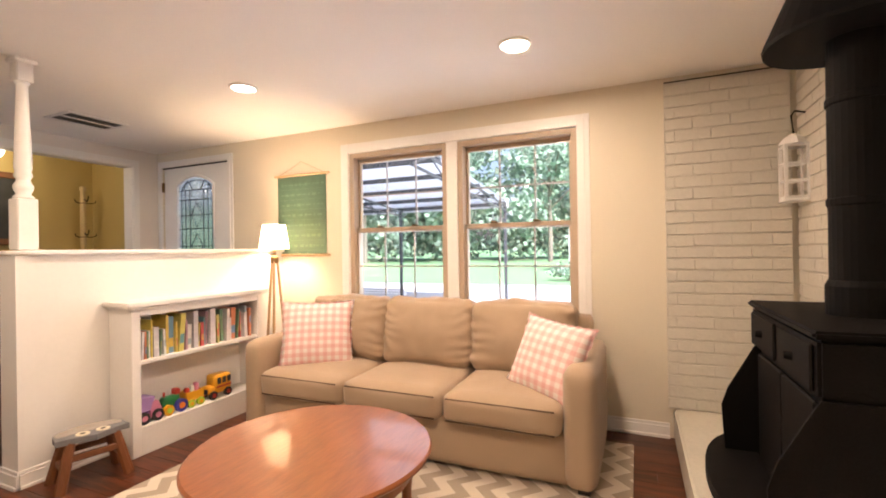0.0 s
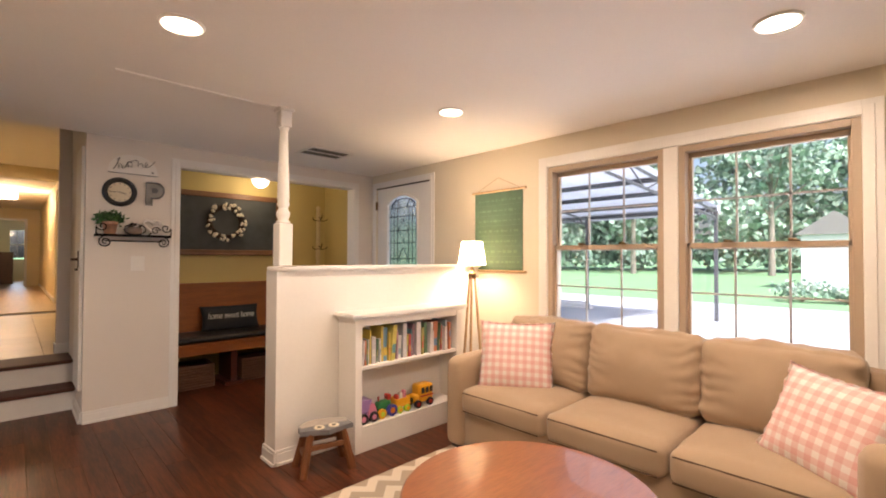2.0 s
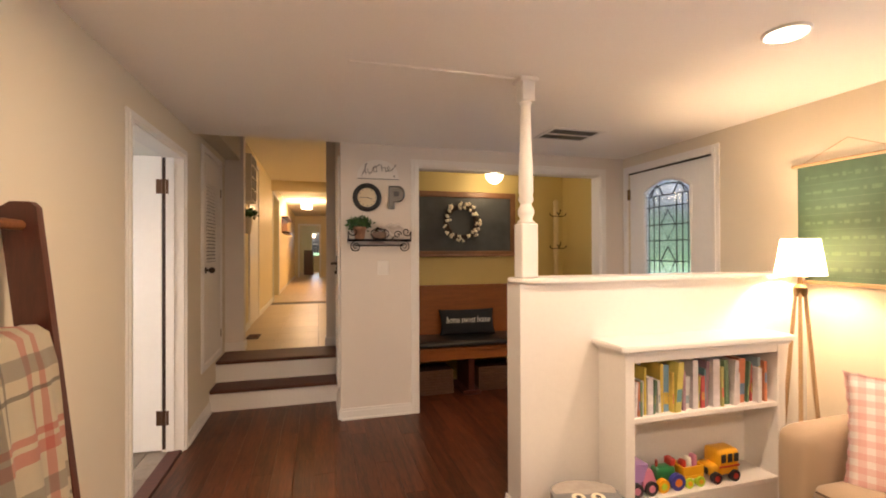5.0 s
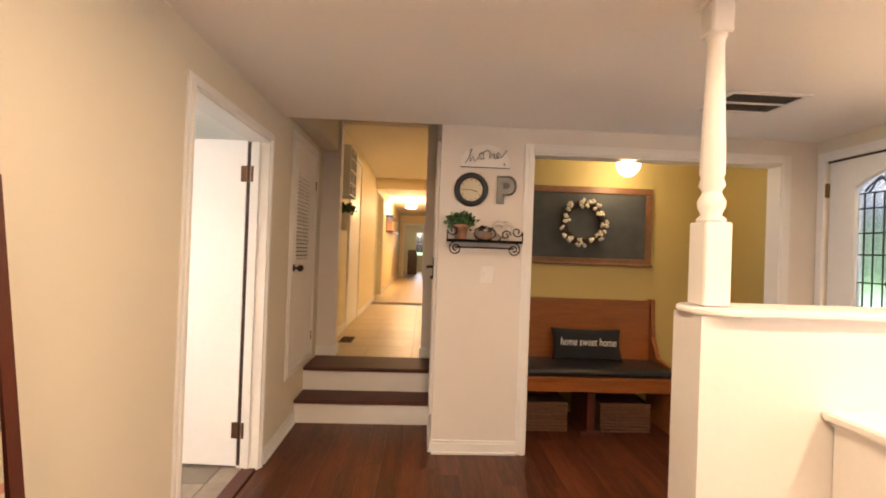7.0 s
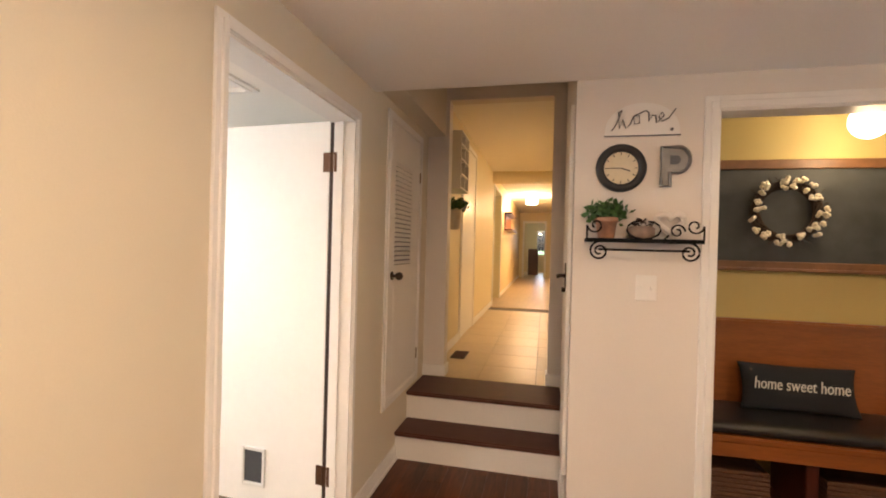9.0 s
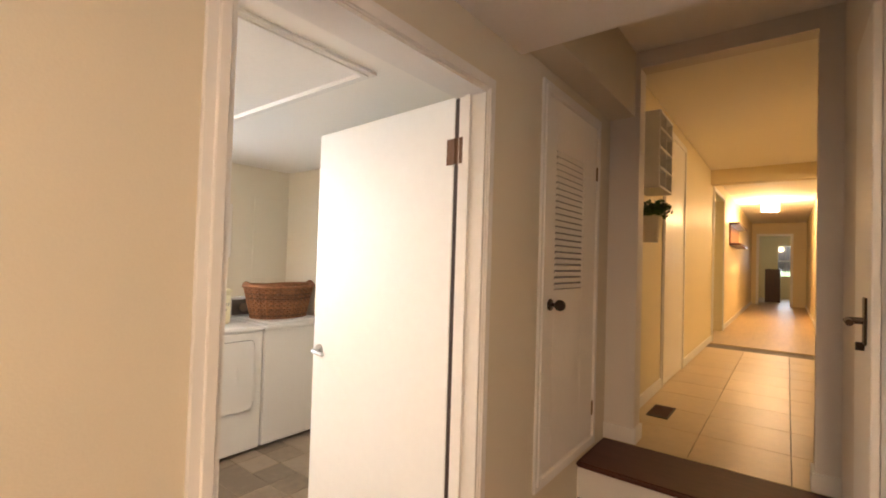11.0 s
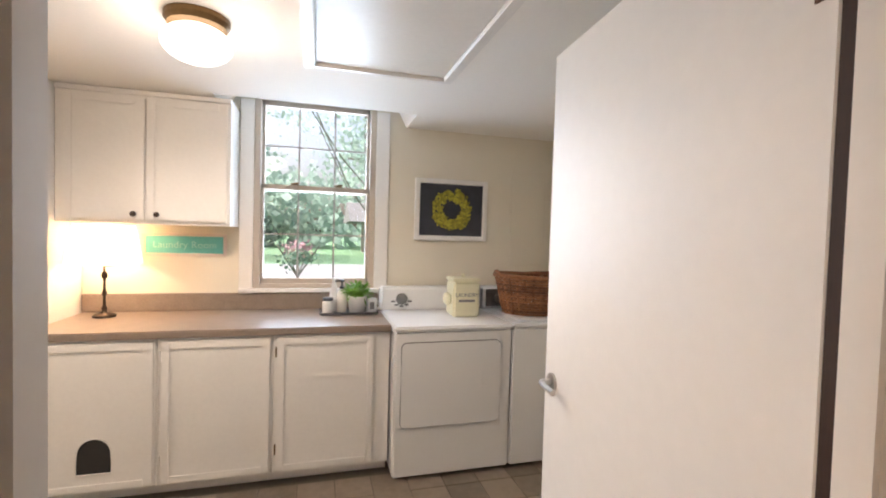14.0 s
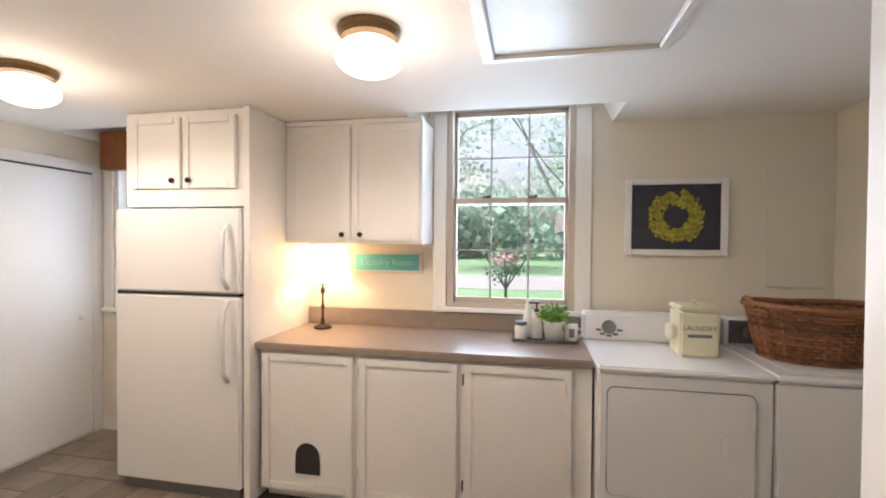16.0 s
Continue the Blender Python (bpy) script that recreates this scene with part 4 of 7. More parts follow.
def sofa():
    s = thing("sofa", "tan three-seat sofa with rounded arms under the windows", "sofa", (2.5, 1.59, 0))
    part("base", soft_box(2.10, 2.94, 0.50, 2.68, 0.03, 0.30, 0.03, 6), SOFA, s, smooth=True)
    for y0, y1, k in ((0.455, 0.615, 1), (2.565, 2.725, 2)):
        part("arm", soft_box(2.06, 2.93, y0, y1, 0.03, 0.63, 0.055, 12, (0.008, 0.012, 0.01), 0.004, k), SOFA, s, smooth=True)
    part("back_frame", soft_box(2.74, 2.96, 0.53, 2.65, 0.10, 0.80, 0.06, 10), SOFA, s, smooth=True)
    cuts = (0.615, 1.262, 1.915, 2.565)
    for i in range(3):
        y0, y1 = cuts[i] + 0.004, cuts[i + 1] - 0.004
        seat = part("seat_cushion", soft_box(2.04, 2.70, y0, y1, 0.28, 0.445, 0.05, 14, (0.012, 0.0, 0.026), 0.006, i + 3), SOFA, s, smooth=True)
        loop = [(2.043, y0 + 0.03, 0.418), (2.043, y1 - 0.03, 0.418)]
        part("piping", tube(loop, 0.0045), PIPING, seat, "dark piping")
        loop = [(2.043, y0 + 0.03, 0.30), (2.043, y1 - 0.03, 0.30)]
        part("piping", tube(loop, 0.0045), PIPING, seat, "dark piping")
        bm = soft_box(2.50, 2.80, y0 - 0.006, y1 + 0.006, 0.43, 0.868, 0.055, 30, (0.055, 0.004, 0.022), 0.012, i + 7)
        bm.transform(Matrix.Translation((2.65, 0, 0.45)) @ Matrix.Rotation(radians(12), 4, "Y") @ Matrix.Translation((-2.65, 0, -0.45)))
        gathered(bm, y0, y1, i)
        cush = part("back_cushion", bm, SOFA, s, smooth=True)
        pts = [(2.655 + 0.10 * 1.0, y, 0.852 + 0.014 * math.sin(math.pi * (y - y0) / (y1 - y0))) for y in (y0 + 0.06, (2 * y0 + y1) / 3, (y0 + 2 * y1) / 3, y1 - 0.06)]
        part("piping", tube(pts, 0.0045), PIPING, cush, "dark piping")
    for x in (2.13, 2.88):
        for y in (0.52, 2.66):
            part("foot", box(x - 0.03, x + 0.03, y - 0.03, y + 0.03, 0.0, 0.035, 0.004), BLACK, s, "dark block foot")
    return s


sofa()


def pillow(m, label, w=0.49):
    p = thing("throw_pillow", label, "pillow", group="gingham pillows on the sofa")
    part("cover", throw_pillow(w, w - 0.02, 0.16), PINK, p, smooth=True)
    bm = bmesh.new()
    n = 120
    inner, outer = [], []
    for k in range(n):
        f, side = (k % 30) / 30 * 2 - 1, k // 30
        u, v = ((f, -1), (1, f), (-f, 1), (-1, -f))[side]
        px = w / 2 * u * (1 - 0.07 * (1 - v * v) * abs(u) ** 3)
        py = (w - 0.02) / 2 * v * (1 - 0.07 * (1 - u * u) * abs(v) ** 3)
        g = 1.045 + 0.012 * math.sin(k * 1.9)
        inner.append(bm.verts.new((px * 0.985, py * 0.985, 0)))
        outer.append(bm.verts.new((px * g, py * g, 0.008 * math.sin(k * 1.25 + math.sin(k)))))
    for k in range(n):
        bm.faces.new((inner[k], inner[(k + 1) % n], outer[(k + 1) % n], outer[k]))
    bmesh.ops.solidify(bm, geom=bm.faces[:], thickness=0.003)
    part("flange", bm, PINK, p, "ruffled cloth edge", True)
    p.matrix_basis = m
    return p


def facing(place, nrm, up_turn):
    z = Vector(nrm).normalized()
    return Matrix.Translation(place) @ z.to_track_quat("Z", "Y").to_matrix().to_4x4() @ Matrix.Rotation(radians(up_turn), 4, "Z")


pillow(facing((2.36, 2.335, 0.64), (-0.80, -0.48, 0.33), 0), "pink and white gingham pillow leaning on an arm")
pillow(facing((2.31, 0.720, 0.615), (-0.82, 0.42, 0.42), -6), "pink and white gingham pillow tilted on the sofa arm", 0.45)

# round table
t = thing("coffee_table", "round reddish cherry coffee table on the rug", "table", (1.26, 1.46, 0))
part("tabletop", lathe([(0.44, 0.424), (0.462, 0.427), (0.470, 0.436), (0.470, 0.444), (0.462, 0.452), (0.2, 0.4525), (0.0, 0.4526)], (1.26, 1.46, 0), 64), TABLE, t)
part("apron", lathe([(0.385, 0.345), (0.395, 0.345), (0.395, 0.424), (0.385, 0.424)], (1.26, 1.46, 0), 48), TABLE, t)
for a in (45, 135, 225, 315):
    c, s_ = math.cos(radians(a - 8)), math.sin(radians(a - 8))
    p = (1.26 + 0.37 * c, 1.46 + 0.37 * s_, 0)
    part("leg", lathe([(0.019, 0.012), (0.024, 0.10), (0.020, 0.22), (0.032, 0.34), (0.034, 0.424)], p, 16), TABLE, t)
part("shelf", lathe([(0.30, 0.130), (0.31, 0.134), (0.31, 0.146), (0.30, 0.15)], (1.26, 1.46, 0), 40), TABLE, t)

rug = single("rug", box(0.62, 2.80, 0.30, 2.70, 0.0, 0.012, 0.004), RUG, "beige and white chevron rug under the coffee table", "rug")


# bookcase
b = thing("bookcase", "low white bookcase of books and toy trucks", "bookcase", (2.05, 3.14, 0))
F, K = 3.035, 3.250
for x0, x1 in ((1.535, 1.590), (2.500, 2.555)):
    part("side_panel", box(x0, x1, F, K, 0, 0.885, 0.003), TRIM_L, b)
part("back_panel", box(1.59, 2.50, K - 0.012, K - 0.002, 0, 0.885), TRIM_L, b)
part("plinth", box(1.59, 2.50, F + 0.004, F + 0.02, 0, 0.150, 0.002), TRIM_L, b)
part("bottom_shelf", box(1.59, 2.50, F + 0.002, K - 0.012, 0.150, 0.172, 0.002), TRIM_L, b)
part("middle_shelf", box(1.59, 2.50, F + 0.006, K - 0.012, 0.550, 0.574, 0.002), TRIM_L, b)
part("top_rail", box(1.59, 2.50, F + 0.002, F + 0.02, 0.845, 0.885, 0.002), TRIM_L, b)
bm = box(1.515, 2.575, F - 0.018, K, 0.885, 0.905, 0.006, 2)
bx(bm, 1.495, 2.595, F - 0.036, K + 0.003, 0.905, 0.935, 0.006, 2)
part("top", bm, TRIM_L, b, "moulded white top")

rnd = random.Random(4)
TINTS = ((0.80, 0.62, 0.06), (0.60, 0.26, 0.04), (0.62, 0.05, 0.04), (0.12, 0.30, 0.48), (0.10, 0.22, 0.42), (0.45, 0.04, 0.06), (0.72, 0.72, 0.70), (0.55, 0.55, 0.58),
         (0.10, 0.24, 0.12), (0.62, 0.55, 0.08), (0.70, 0.50, 0.04), (0.40, 0.22, 0.30), (0.68, 0.64, 0.66), (0.30, 0.42, 0.50), (0.55, 0.03, 0.03), (0.45, 0.42, 0.10),
         (0.08, 0.26, 0.30), (0.62, 0.18, 0.06), (0.30, 0.16, 0.22), (0.60, 0.58, 0.62))
COVER = [mat("book cover", [0.86 * v + 0.07 for v in c], 0.45, vary=0.15, fine=30, coarse=15, bump=0.02) for c in TINTS]
PAPER = mat("book pages", (0.70, 0.66, 0.58), 0.9, vary=0.08, fine=300)
NAMES = ("yellow", "orange", "dark red", "light blue", "blue", "red", "white", "pale grey", "dark green", "lime", "bright yellow", "mauve", "pale", "grey-blue", "bright red", "olive", "teal", "orange-red", "plum", "lilac")
x, i = 1.602, 0
while x < 2.45:
    w = rnd.choice((0.010, 0.014, 0.018, 0.024, 0.034, 0.042))
    h = rnd.choice((0.165, 0.185, 0.20, 0.215, 0.235, 0.25)) if i > 3 else 0.17
    d = rnd.uniform(0.12, 0.165)
    k = rnd.randrange(len(TINTS))
    lean = rnd.choice((0, 0, 0, 0.05, 0.09, -0.04))
    if x + w + h * max(0, lean) > 2.495:
        break
    bk = thing("book", f"{NAMES[k]} children's book standing on the shelf", "book", (x + w / 2, F + 0.09, 0.574), "books on the shelf")
    y0 = F + rnd.uniform(0.012, 0.05)
    slant = Matrix.Translation((x, 0, 0.5745)) @ Matrix.Shear("XY", 4, (lean, 0)) @ Matrix.Translation((-x, 0, -0.574))
    if lean < 0:
        slant = Matrix.Translation((-lean * h, 0, 0)) @ slant
    bm = box(x, x + 0.0018, y0, y0 + d, 0.574, 0.574 + h)
    bx(bm, x + w - 0.0018, x + w, y0, y0 + d, 0.574, 0.574 + h)
    bx(bm, x + 0.0018, x + w - 0.0018, y0, y0 + 0.002, 0.574, 0.574 + h)
    bm.transform(slant)
    part("cover", bm, COVER[k], bk)
    bm = box(x + 0.002, x + w - 0.002, y0 + 0.003, y0 + d - 0.004, 0.577, 0.571 + h)
    bm.transform(slant)
    part("pages", bm, PAPER, bk, "cream pages")
    if rnd.random() < 0.55:
        q = rnd.uniform(0.15, 0.6)
        bm = box(x + 0.002, x + w - 0.002, y0 - 0.0008, y0, 0.574 + h * q, 0.574 + h * (q + 0.25))
        bm.transform(slant)
        part("title_band", bm, COVER[(k + 7) % len(COVER)], bk, "title band")
    x += w + h * abs(lean) + rnd.uniform(0.001, 0.004)
    i += 1


def wheel(parent, x, y, z, r, w, tyre, hub):
    """A toy wheel whose axle runs along y."""
    p = part("wheel", rod((x, y - w / 2, z), (x, y + w / 2, z), r, seg=20), tyre, parent)
    part("hub", rod((x, y - w / 2 - 0.003, z), (x, y + w / 2 + 0.003, z), r * 0.5, seg=14), hub, p)


def plastic(name, c):
    return mat(name, c, 0.3, vary=0.08, fine=30, coarse=8, bump=0.01)


PURPLE, PPINK, PGREEN = plastic("purple plastic", (0.36, 0.22, 0.50)), plastic("pink plastic", (0.60, 0.22, 0.34)), plastic("green plastic", (0.02, 0.16, 0.05))
PYEL, PLIME, PBLUE, PRED, PORANGE, PBLK = plastic("yellow plastic", (0.72, 0.36, 0.015)), plastic("lime plastic", (0.42, 0.60, 0.05)), plastic("blue plastic", (0.05, 0.05, 0.30)), plastic("red plastic", (0.45, 0.04, 0.03)), plastic("orange plastic", (0.60, 0.17, 0.02)), plastic("black plastic", (0.02, 0.02, 0.025))
Z = 0.172
TY = F + 0.085
toy = thing("toy_dump_truck", "purple and pink plastic toy dump truck", "toy", (1.66, TY, Z))
m = Matrix(((1, 0, 0, 0), (0, 0, 1, TY - 0.05), (0, 1, 0, 0), (0, 0, 0, 1)))
part("bed", prism([(1.595, Z + 0.075), (1.665, Z + 0.075), (1.695, Z + 0.155), (1.593, Z + 0.165)], m, 0.10), PURPLE, toy, "purple tipping bed")
part("cab", prism([(1.665, Z + 0.03), (1.735, Z + 0.03), (1.737, Z + 0.075), (1.715, Z + 0.125), (1.68, Z + 0.125), (1.665, Z + 0.075)], m, 0.10), PPINK, toy, "pink cab")
part("chassis", box(1.595, 1.735, TY - 0.04, TY + 0.04, Z + 0.03, Z + 0.072, 0.005), PURPLE, toy)
for xx in (1.622, 1.708):
    for yy in (TY - 0.05, TY + 0.05):
        wheel(toy, xx, yy, Z + 0.036, 0.036, 0.022, PBLK, PPINK)

toy = thing("toy_tractor", "green plastic toy tractor with yellow and purple wheels", "toy", (1.83, TY, Z))
part("body", soft_box(1.765, 1.885, TY - 0.032, TY + 0.032, Z + 0.04, Z + 0.115, 0.022, 5), PGREEN, toy, smooth=True)
part("hood", soft_box(1.76, 1.82, TY - 0.028, TY + 0.028, Z + 0.05, Z + 0.10, 0.02, 5), PGREEN, toy, smooth=True)
part("seat", box(1.85, 1.885, TY - 0.025, TY + 0.025, Z + 0.11, Z + 0.15, 0.006), PRED, toy)
part("exhaust", rod((1.785, TY, Z + 0.10), (1.785, TY, Z + 0.145), 0.007), PRED, toy)
for yy in (TY - 0.045, TY + 0.045):
    wheel(toy, 1.785, yy, Z + 0.034, 0.034, 0.022, PYEL, PLIME)
    wheel(toy, 1.872, yy, Z + 0.042, 0.042, 0.024, PBLUE, PORANGE)

toy = thing("toy_wagon", "yellow toy wagon carrying small animals", "toy", (1.98, TY, Z))
bm = box(1.915, 2.045, TY - 0.045, TY + 0.045, Z + 0.042, Z + 0.060, 0.004)
for x0, x1, y0, y1 in ((1.915, 2.045, TY - 0.045, TY - 0.037), (1.915, 2.045, TY + 0.037, TY + 0.045), (1.915, 1.923, TY - 0.037, TY + 0.037), (2.037, 2.045, TY - 0.037, TY + 0.037)):
    bx(bm, x0, x1, y0, y1, Z + 0.06, Z + 0.105, 0.002)
part("tray", bm, PYEL, toy)
for k, (dx, mm) in enumerate(((-0.035, PRED), (0.0, OFFWHITE), (0.035, PPINK))):
    part("cargo", soft_box(1.98 + dx - 0.016, 1.98 + dx + 0.016, TY - 0.02, TY + 0.02, Z + 0.06, Z + 0.13 + 0.01 * k, 0.014, 4), mm, toy, smooth=True)
for xx in (1.945, 2.015):
    for yy in (TY - 0.045, TY + 0.045):
        wheel(toy, xx, yy, Z + 0.026, 0.026, 0.020, PLIME, PYEL)

toy = thing("toy_bus", "yellow plastic toy school bus", "toy", (2.16, TY, Z))
part("body", soft_box(2.13, 2.275, TY - 0.05, TY + 0.05, Z + 0.03, Z + 0.165, 0.018, 6), PYEL, toy, smooth=True)
part("hood", soft_box(2.085, 2.15, TY - 0.045, TY + 0.045, Z + 0.03, Z + 0.095, 0.018, 5), PYEL, toy, smooth=True)
part("grille", box(2.080, 2.090, TY - 0.03, TY + 0.03, Z + 0.04, Z + 0.075, 0.003), PBLK, toy)
for k in range(3):
    part("window", box(2.150 + k * 0.042, 2.182 + k * 0.042, TY - 0.0525, TY - 0.049, Z + 0.10, Z + 0.145, 0.002), PBLK, toy, "dark window")
part("stripe", box(2.14, 2.27, TY - 0.0525, TY - 0.049, Z + 0.075, Z + 0.085), PRED, toy, "red stripe")
for xx in (2.115, 2.235):
    for yy in (TY - 0.05, TY + 0.05):
        wheel(toy, xx, yy, Z + 0.030, 0.030, 0.022, PBLK, PRED)

# child's stool
st = thing("step_stool", "small wooden stool with a worn grey owl-faced top", "stool")
outline = [(-0.165, -0.070), (-0.105, -0.078), (-0.045, -0.098), (0.0, -0.118), (0.045, -0.098), (0.105, -0.078), (0.165, -0.070)]
outline += [(0.160 * math.cos(radians(a)), 0.105 * math.sin(radians(a))) for a in range(-12, 193, 12)]
top = part("top", prism(outline, Matrix.Translation((0, 0, 0.238)), 0.030), GREYP, st, "worn slate-grey owl-shaped seat")
belly = [(0.150 * math.cos(radians(a)), 0.012 + 0.088 * math.sin(radians(a))) for a in range(-20, 201, 11)] + [(-0.07, -0.012), (0.0, -0.028), (0.07, -0.012)]
part("painted_body", prism(belly, Matrix.Translation((0, 0, 0.268)), 0.0015), mat("worn warm grey paint", (0.36, 0.32, 0.28), 0.65, vary=0.2, fine=40, coarse=8, bump=0.1), top, "lighter warm grey painted body")
for sx in (-1, 1):
    for sy in (-1, 1):
        bm = bmesh.new()
        a, c = Vector((sx * 0.100, sy * 0.058, 0.240)), Vector((sx * 0.152, sy * 0.098, 0.0))
        cyl(bm, c, a, 0.027, 0.024, 8)
        part("leg", bm, STOOLWOOD, st)
    part("stretcher", box(sx * 0.126 - 0.012, sx * 0.126 + 0.012, -0.076, 0.076, 0.095, 0.128, 0.003), STOOLWOOD, st)
for sy in (-1, 1):
    part("stretcher", box(-0.118, 0.118, sy * 0.076 - 0.012, sy * 0.076 + 0.012, 0.145, 0.178, 0.003), STOOLWOOD, st)
for sx in (-0.045, 0.045):
    e = part("eye", rod((sx, -0.052, 0.268), (sx, -0.052, 0.2715), 0.032, seg=20), CREAMP, top, "cream painted ring")
    e["label"] = "cream painted ring with a dark pupil"
    bm = rod((sx, -0.052, 0.2715), (sx, -0.052, 0.273), 0.013, seg=14)
    part("pupil", bm, BLACK, top)
st.matrix_basis = pose(1.31, 3.035, 0, 0, 0, -14)

# tripod floor lamp
l = thing("floor_lamp", "lit tripod floor lamp with a cream cloth shade", "lamp", (2.755, 3.10, 0))
c = Vector((2.755, 3.10, 0))
for k in range(3):
    a = radians(95 + 120 * k)
    part("leg", rod(c + Vector((0.125 * math.cos(a), 0.125 * math.sin(a), 0)), c + Vector((0.022 * math.cos(a), 0.022 * math.sin(a), 1.17)), 0.012, 0.010, 10), PALEWOOD, l)
part("hub", lathe([(0.03, 1.13), (0.034, 1.15), (0.034, 1.18), (0.015, 1.20), (0.012, 1.24)], c, 16), BRASS, l)
bm = lathe([(0.122, 1.250), (0.092, 1.455)], c, 40)
bmesh.ops.delete(bm, geom=[f for f in bm.faces if len(f.verts) > 4], context="FACES")
part("shade", bm, SHADE, l, "glowing cream shade", True)
part("bulb", lathe([(0.012, 1.25), (0.014, 1.29), (0.03, 1.33), (0.03, 1.36), (0.012, 1.395)], c, 16), glow("lit bulb", (1, 0.75, 0.45), 6), l, "lit bulb", True).visible_shadow = False

# hanging chart
ch = thing("wall_chart", "green chalk-lettered wall chart between pale wooden rods", "chart", (XW, 3.02, 1.2))
part("sheet", box(XW - 0.010, XW - 0.006, 2.75, 3.295, 1.205, 1.905), CHALKGREEN, ch)
for z in (1.915, 1.195):
    part("rod", rod((XW - 0.012, 2.715, z), (XW - 0.012, 3.325, z), 0.011, seg=10), PALEWOOD, ch, "pale wooden rod")
part("cord", tube([(XW - 0.012, 3.26, 1.925), (XW - 0.006, 3.02, 2.035), (XW - 0.012, 2.78, 1.925)], 0.0025, seg=6), PALEWOOD, ch, "thin hanging cord")
r = random.Random(8)
for k in range(7):
    z = 1.83 - k * 0.092
    bm = bmesh.new()
    y = 3.25
    while y > 2.80:
        w = r.uniform(0.012, 0.05)
        hh = r.uniform(0.008, 0.026)
        bx(bm, XW - 0.0112, XW - 0.0100, y - w, y, z - hh / 2, z + hh / 2)
        y -= w + r.uniform(0.008, 0.03)
    tagged(part("lettering", bm, CHALK, ch, "faint chalk lettering"), "faint chalk lettering", kind="stuff")
    part("rule_line", box(XW - 0.0112, XW - 0.0100, 2.77, 3.28, z - 0.044, z - 0.041), CHALK, ch, "faint chalk line")

# turned post
PX = 1.163
p = thing("post", "white turned post standing on the half wall", "post", (PX, 3.335, 1.255))
part("square_base", box(PX - 0.047, PX + 0.047, 3.288, 3.382, 1.255, 1.535, 0.006), TRIM, p)
prof = [(0.044, 1.535), (0.046, 1.545), (0.031, 1.56), (0.042, 1.585), (0.044, 1.605), (0.031, 1.63), (0.029, 1.64), (0.041, 1.66), (0.034, 1.685), (0.039, 1.70), (0.037, 1.80), (0.026, 2.12), (0.026, 2.15), (0.034, 2.17)]
part("turned_shaft", lathe(prof, (PX, 3.335, 0), 28), TRIM, p, smooth=True)
part("square_top", box(PX - 0.038, PX + 0.038, 3.297, 3.373, 2.17, CH - 0.01, 0.006), TRIM, p)
part("top_block", box(PX - 0.052, PX + 0.052, 3.283, 3.387, CH - 0.022, CH, 0.006), TRIM, p)

# ceiling register
v = thing("ceiling_vent", "white ceiling return vent with dark slots", "vent", (2.0, 4.2, CH))
VX0, VX1, VY0, VY1 = 1.76, 2.20, 4.10, 4.42
bm = box(VX0, VX1, VY0, VY0 + 0.03, CH - 0.010, CH, 0.002)
bx(bm, VX0, VX1, VY1 - 0.03, VY1, CH - 0.010, CH, 0.002)
bx(bm, VX0, VX0 + 0.03, VY0 + 0.03, VY1 - 0.03, CH - 0.010, CH, 0.002)
bx(bm, VX1 - 0.03, VX1, VY0 + 0.03, VY1 - 0.03, CH - 0.010, CH, 0.002)
bx(bm, VX0 + 0.03, VX1 - 0.03, (VY0 + VY1) / 2 - 0.012, (VY0 + VY1) / 2 + 0.012, CH - 0.010, CH, 0.002)
part("frame", bm, TRIM, v)
part("backing", box(VX0 + 0.03, VX1 - 0.03, VY0 + 0.03, VY1 - 0.03, CH - 0.003, CH - 0.001), SHADOWGAP, v, "dark duct")
for k in range(20):
    x = VX0 + 0.04 + (VX1 - VX0 - 0.08) * k / 19
    part("slat", box(x - 0.002, x + 0.002, VY0 + 0.03, VY1 - 0.03, CH - 0.008, CH - 0.002), GALV, v)

# recessed lamps
for cx, cy in CANS:
    d = thing("recessed_light", "lit round recessed ceiling light", "ceiling light", (cx, cy, CH), "recessed ceiling lights")
    bm = tube([(cx + 0.078 * math.cos(a * math.pi / 16), cy + 0.078 * math.sin(a * math.pi / 16), CH - 0.003) for a in range(32)], 0.010, seg=8, closed=True)
    part("trim_ring", bm, TRIM, d)
    part("lens", rod((cx, cy, CH - 0.0065), (cx, cy, CH - 0.0005), 0.070, seg=32), CANGLOW, d, "glowing lens")

# ladder with a blanket
LDX0, LDX1 = -0.742, -0.57
ld = thing("blanket_ladder", "dark mahogany ladder leaning against the wall", "ladder", (-0.6, 2.6, 0))


def on_ladder(z):
    return LDX1 + (LDX0 - LDX1) * z / 1.55


for y in (2.38, 2.815):
    m = Matrix(((1, 0, 0, 0), (0, 0, 1, y - 0.016), (0, 1, 0, 0), (0, 0, 0, 1)))
    w = 0.046
    part("rail", prism([(on_ladder(0) - w, 0), (on_ladder(0) + w, 0), (on_ladder(1.53) + w, 1.53), (on_ladder(1.55) + w - 0.012, 1.545), (on_ladder(1.55) - w + 0.03, 1.545), (on_ladder(1.53) - w, 1.525)], m, 0.032), MAHOG, ld)
for z in (0.30, 0.72, 1.14, 1.475):
    part("rung", rod((on_ladder(z), 2.39, z), (on_ladder(z), 2.805, z), 0.016, seg=14), STOOLWOOD, ld)
bl = thing("blanket", "cream plaid blanket with red and grey stripes on a rung", "blanket", (-0.6, 2.6, 1.14))
bm = bmesh.new()
rows = []
NB = 26
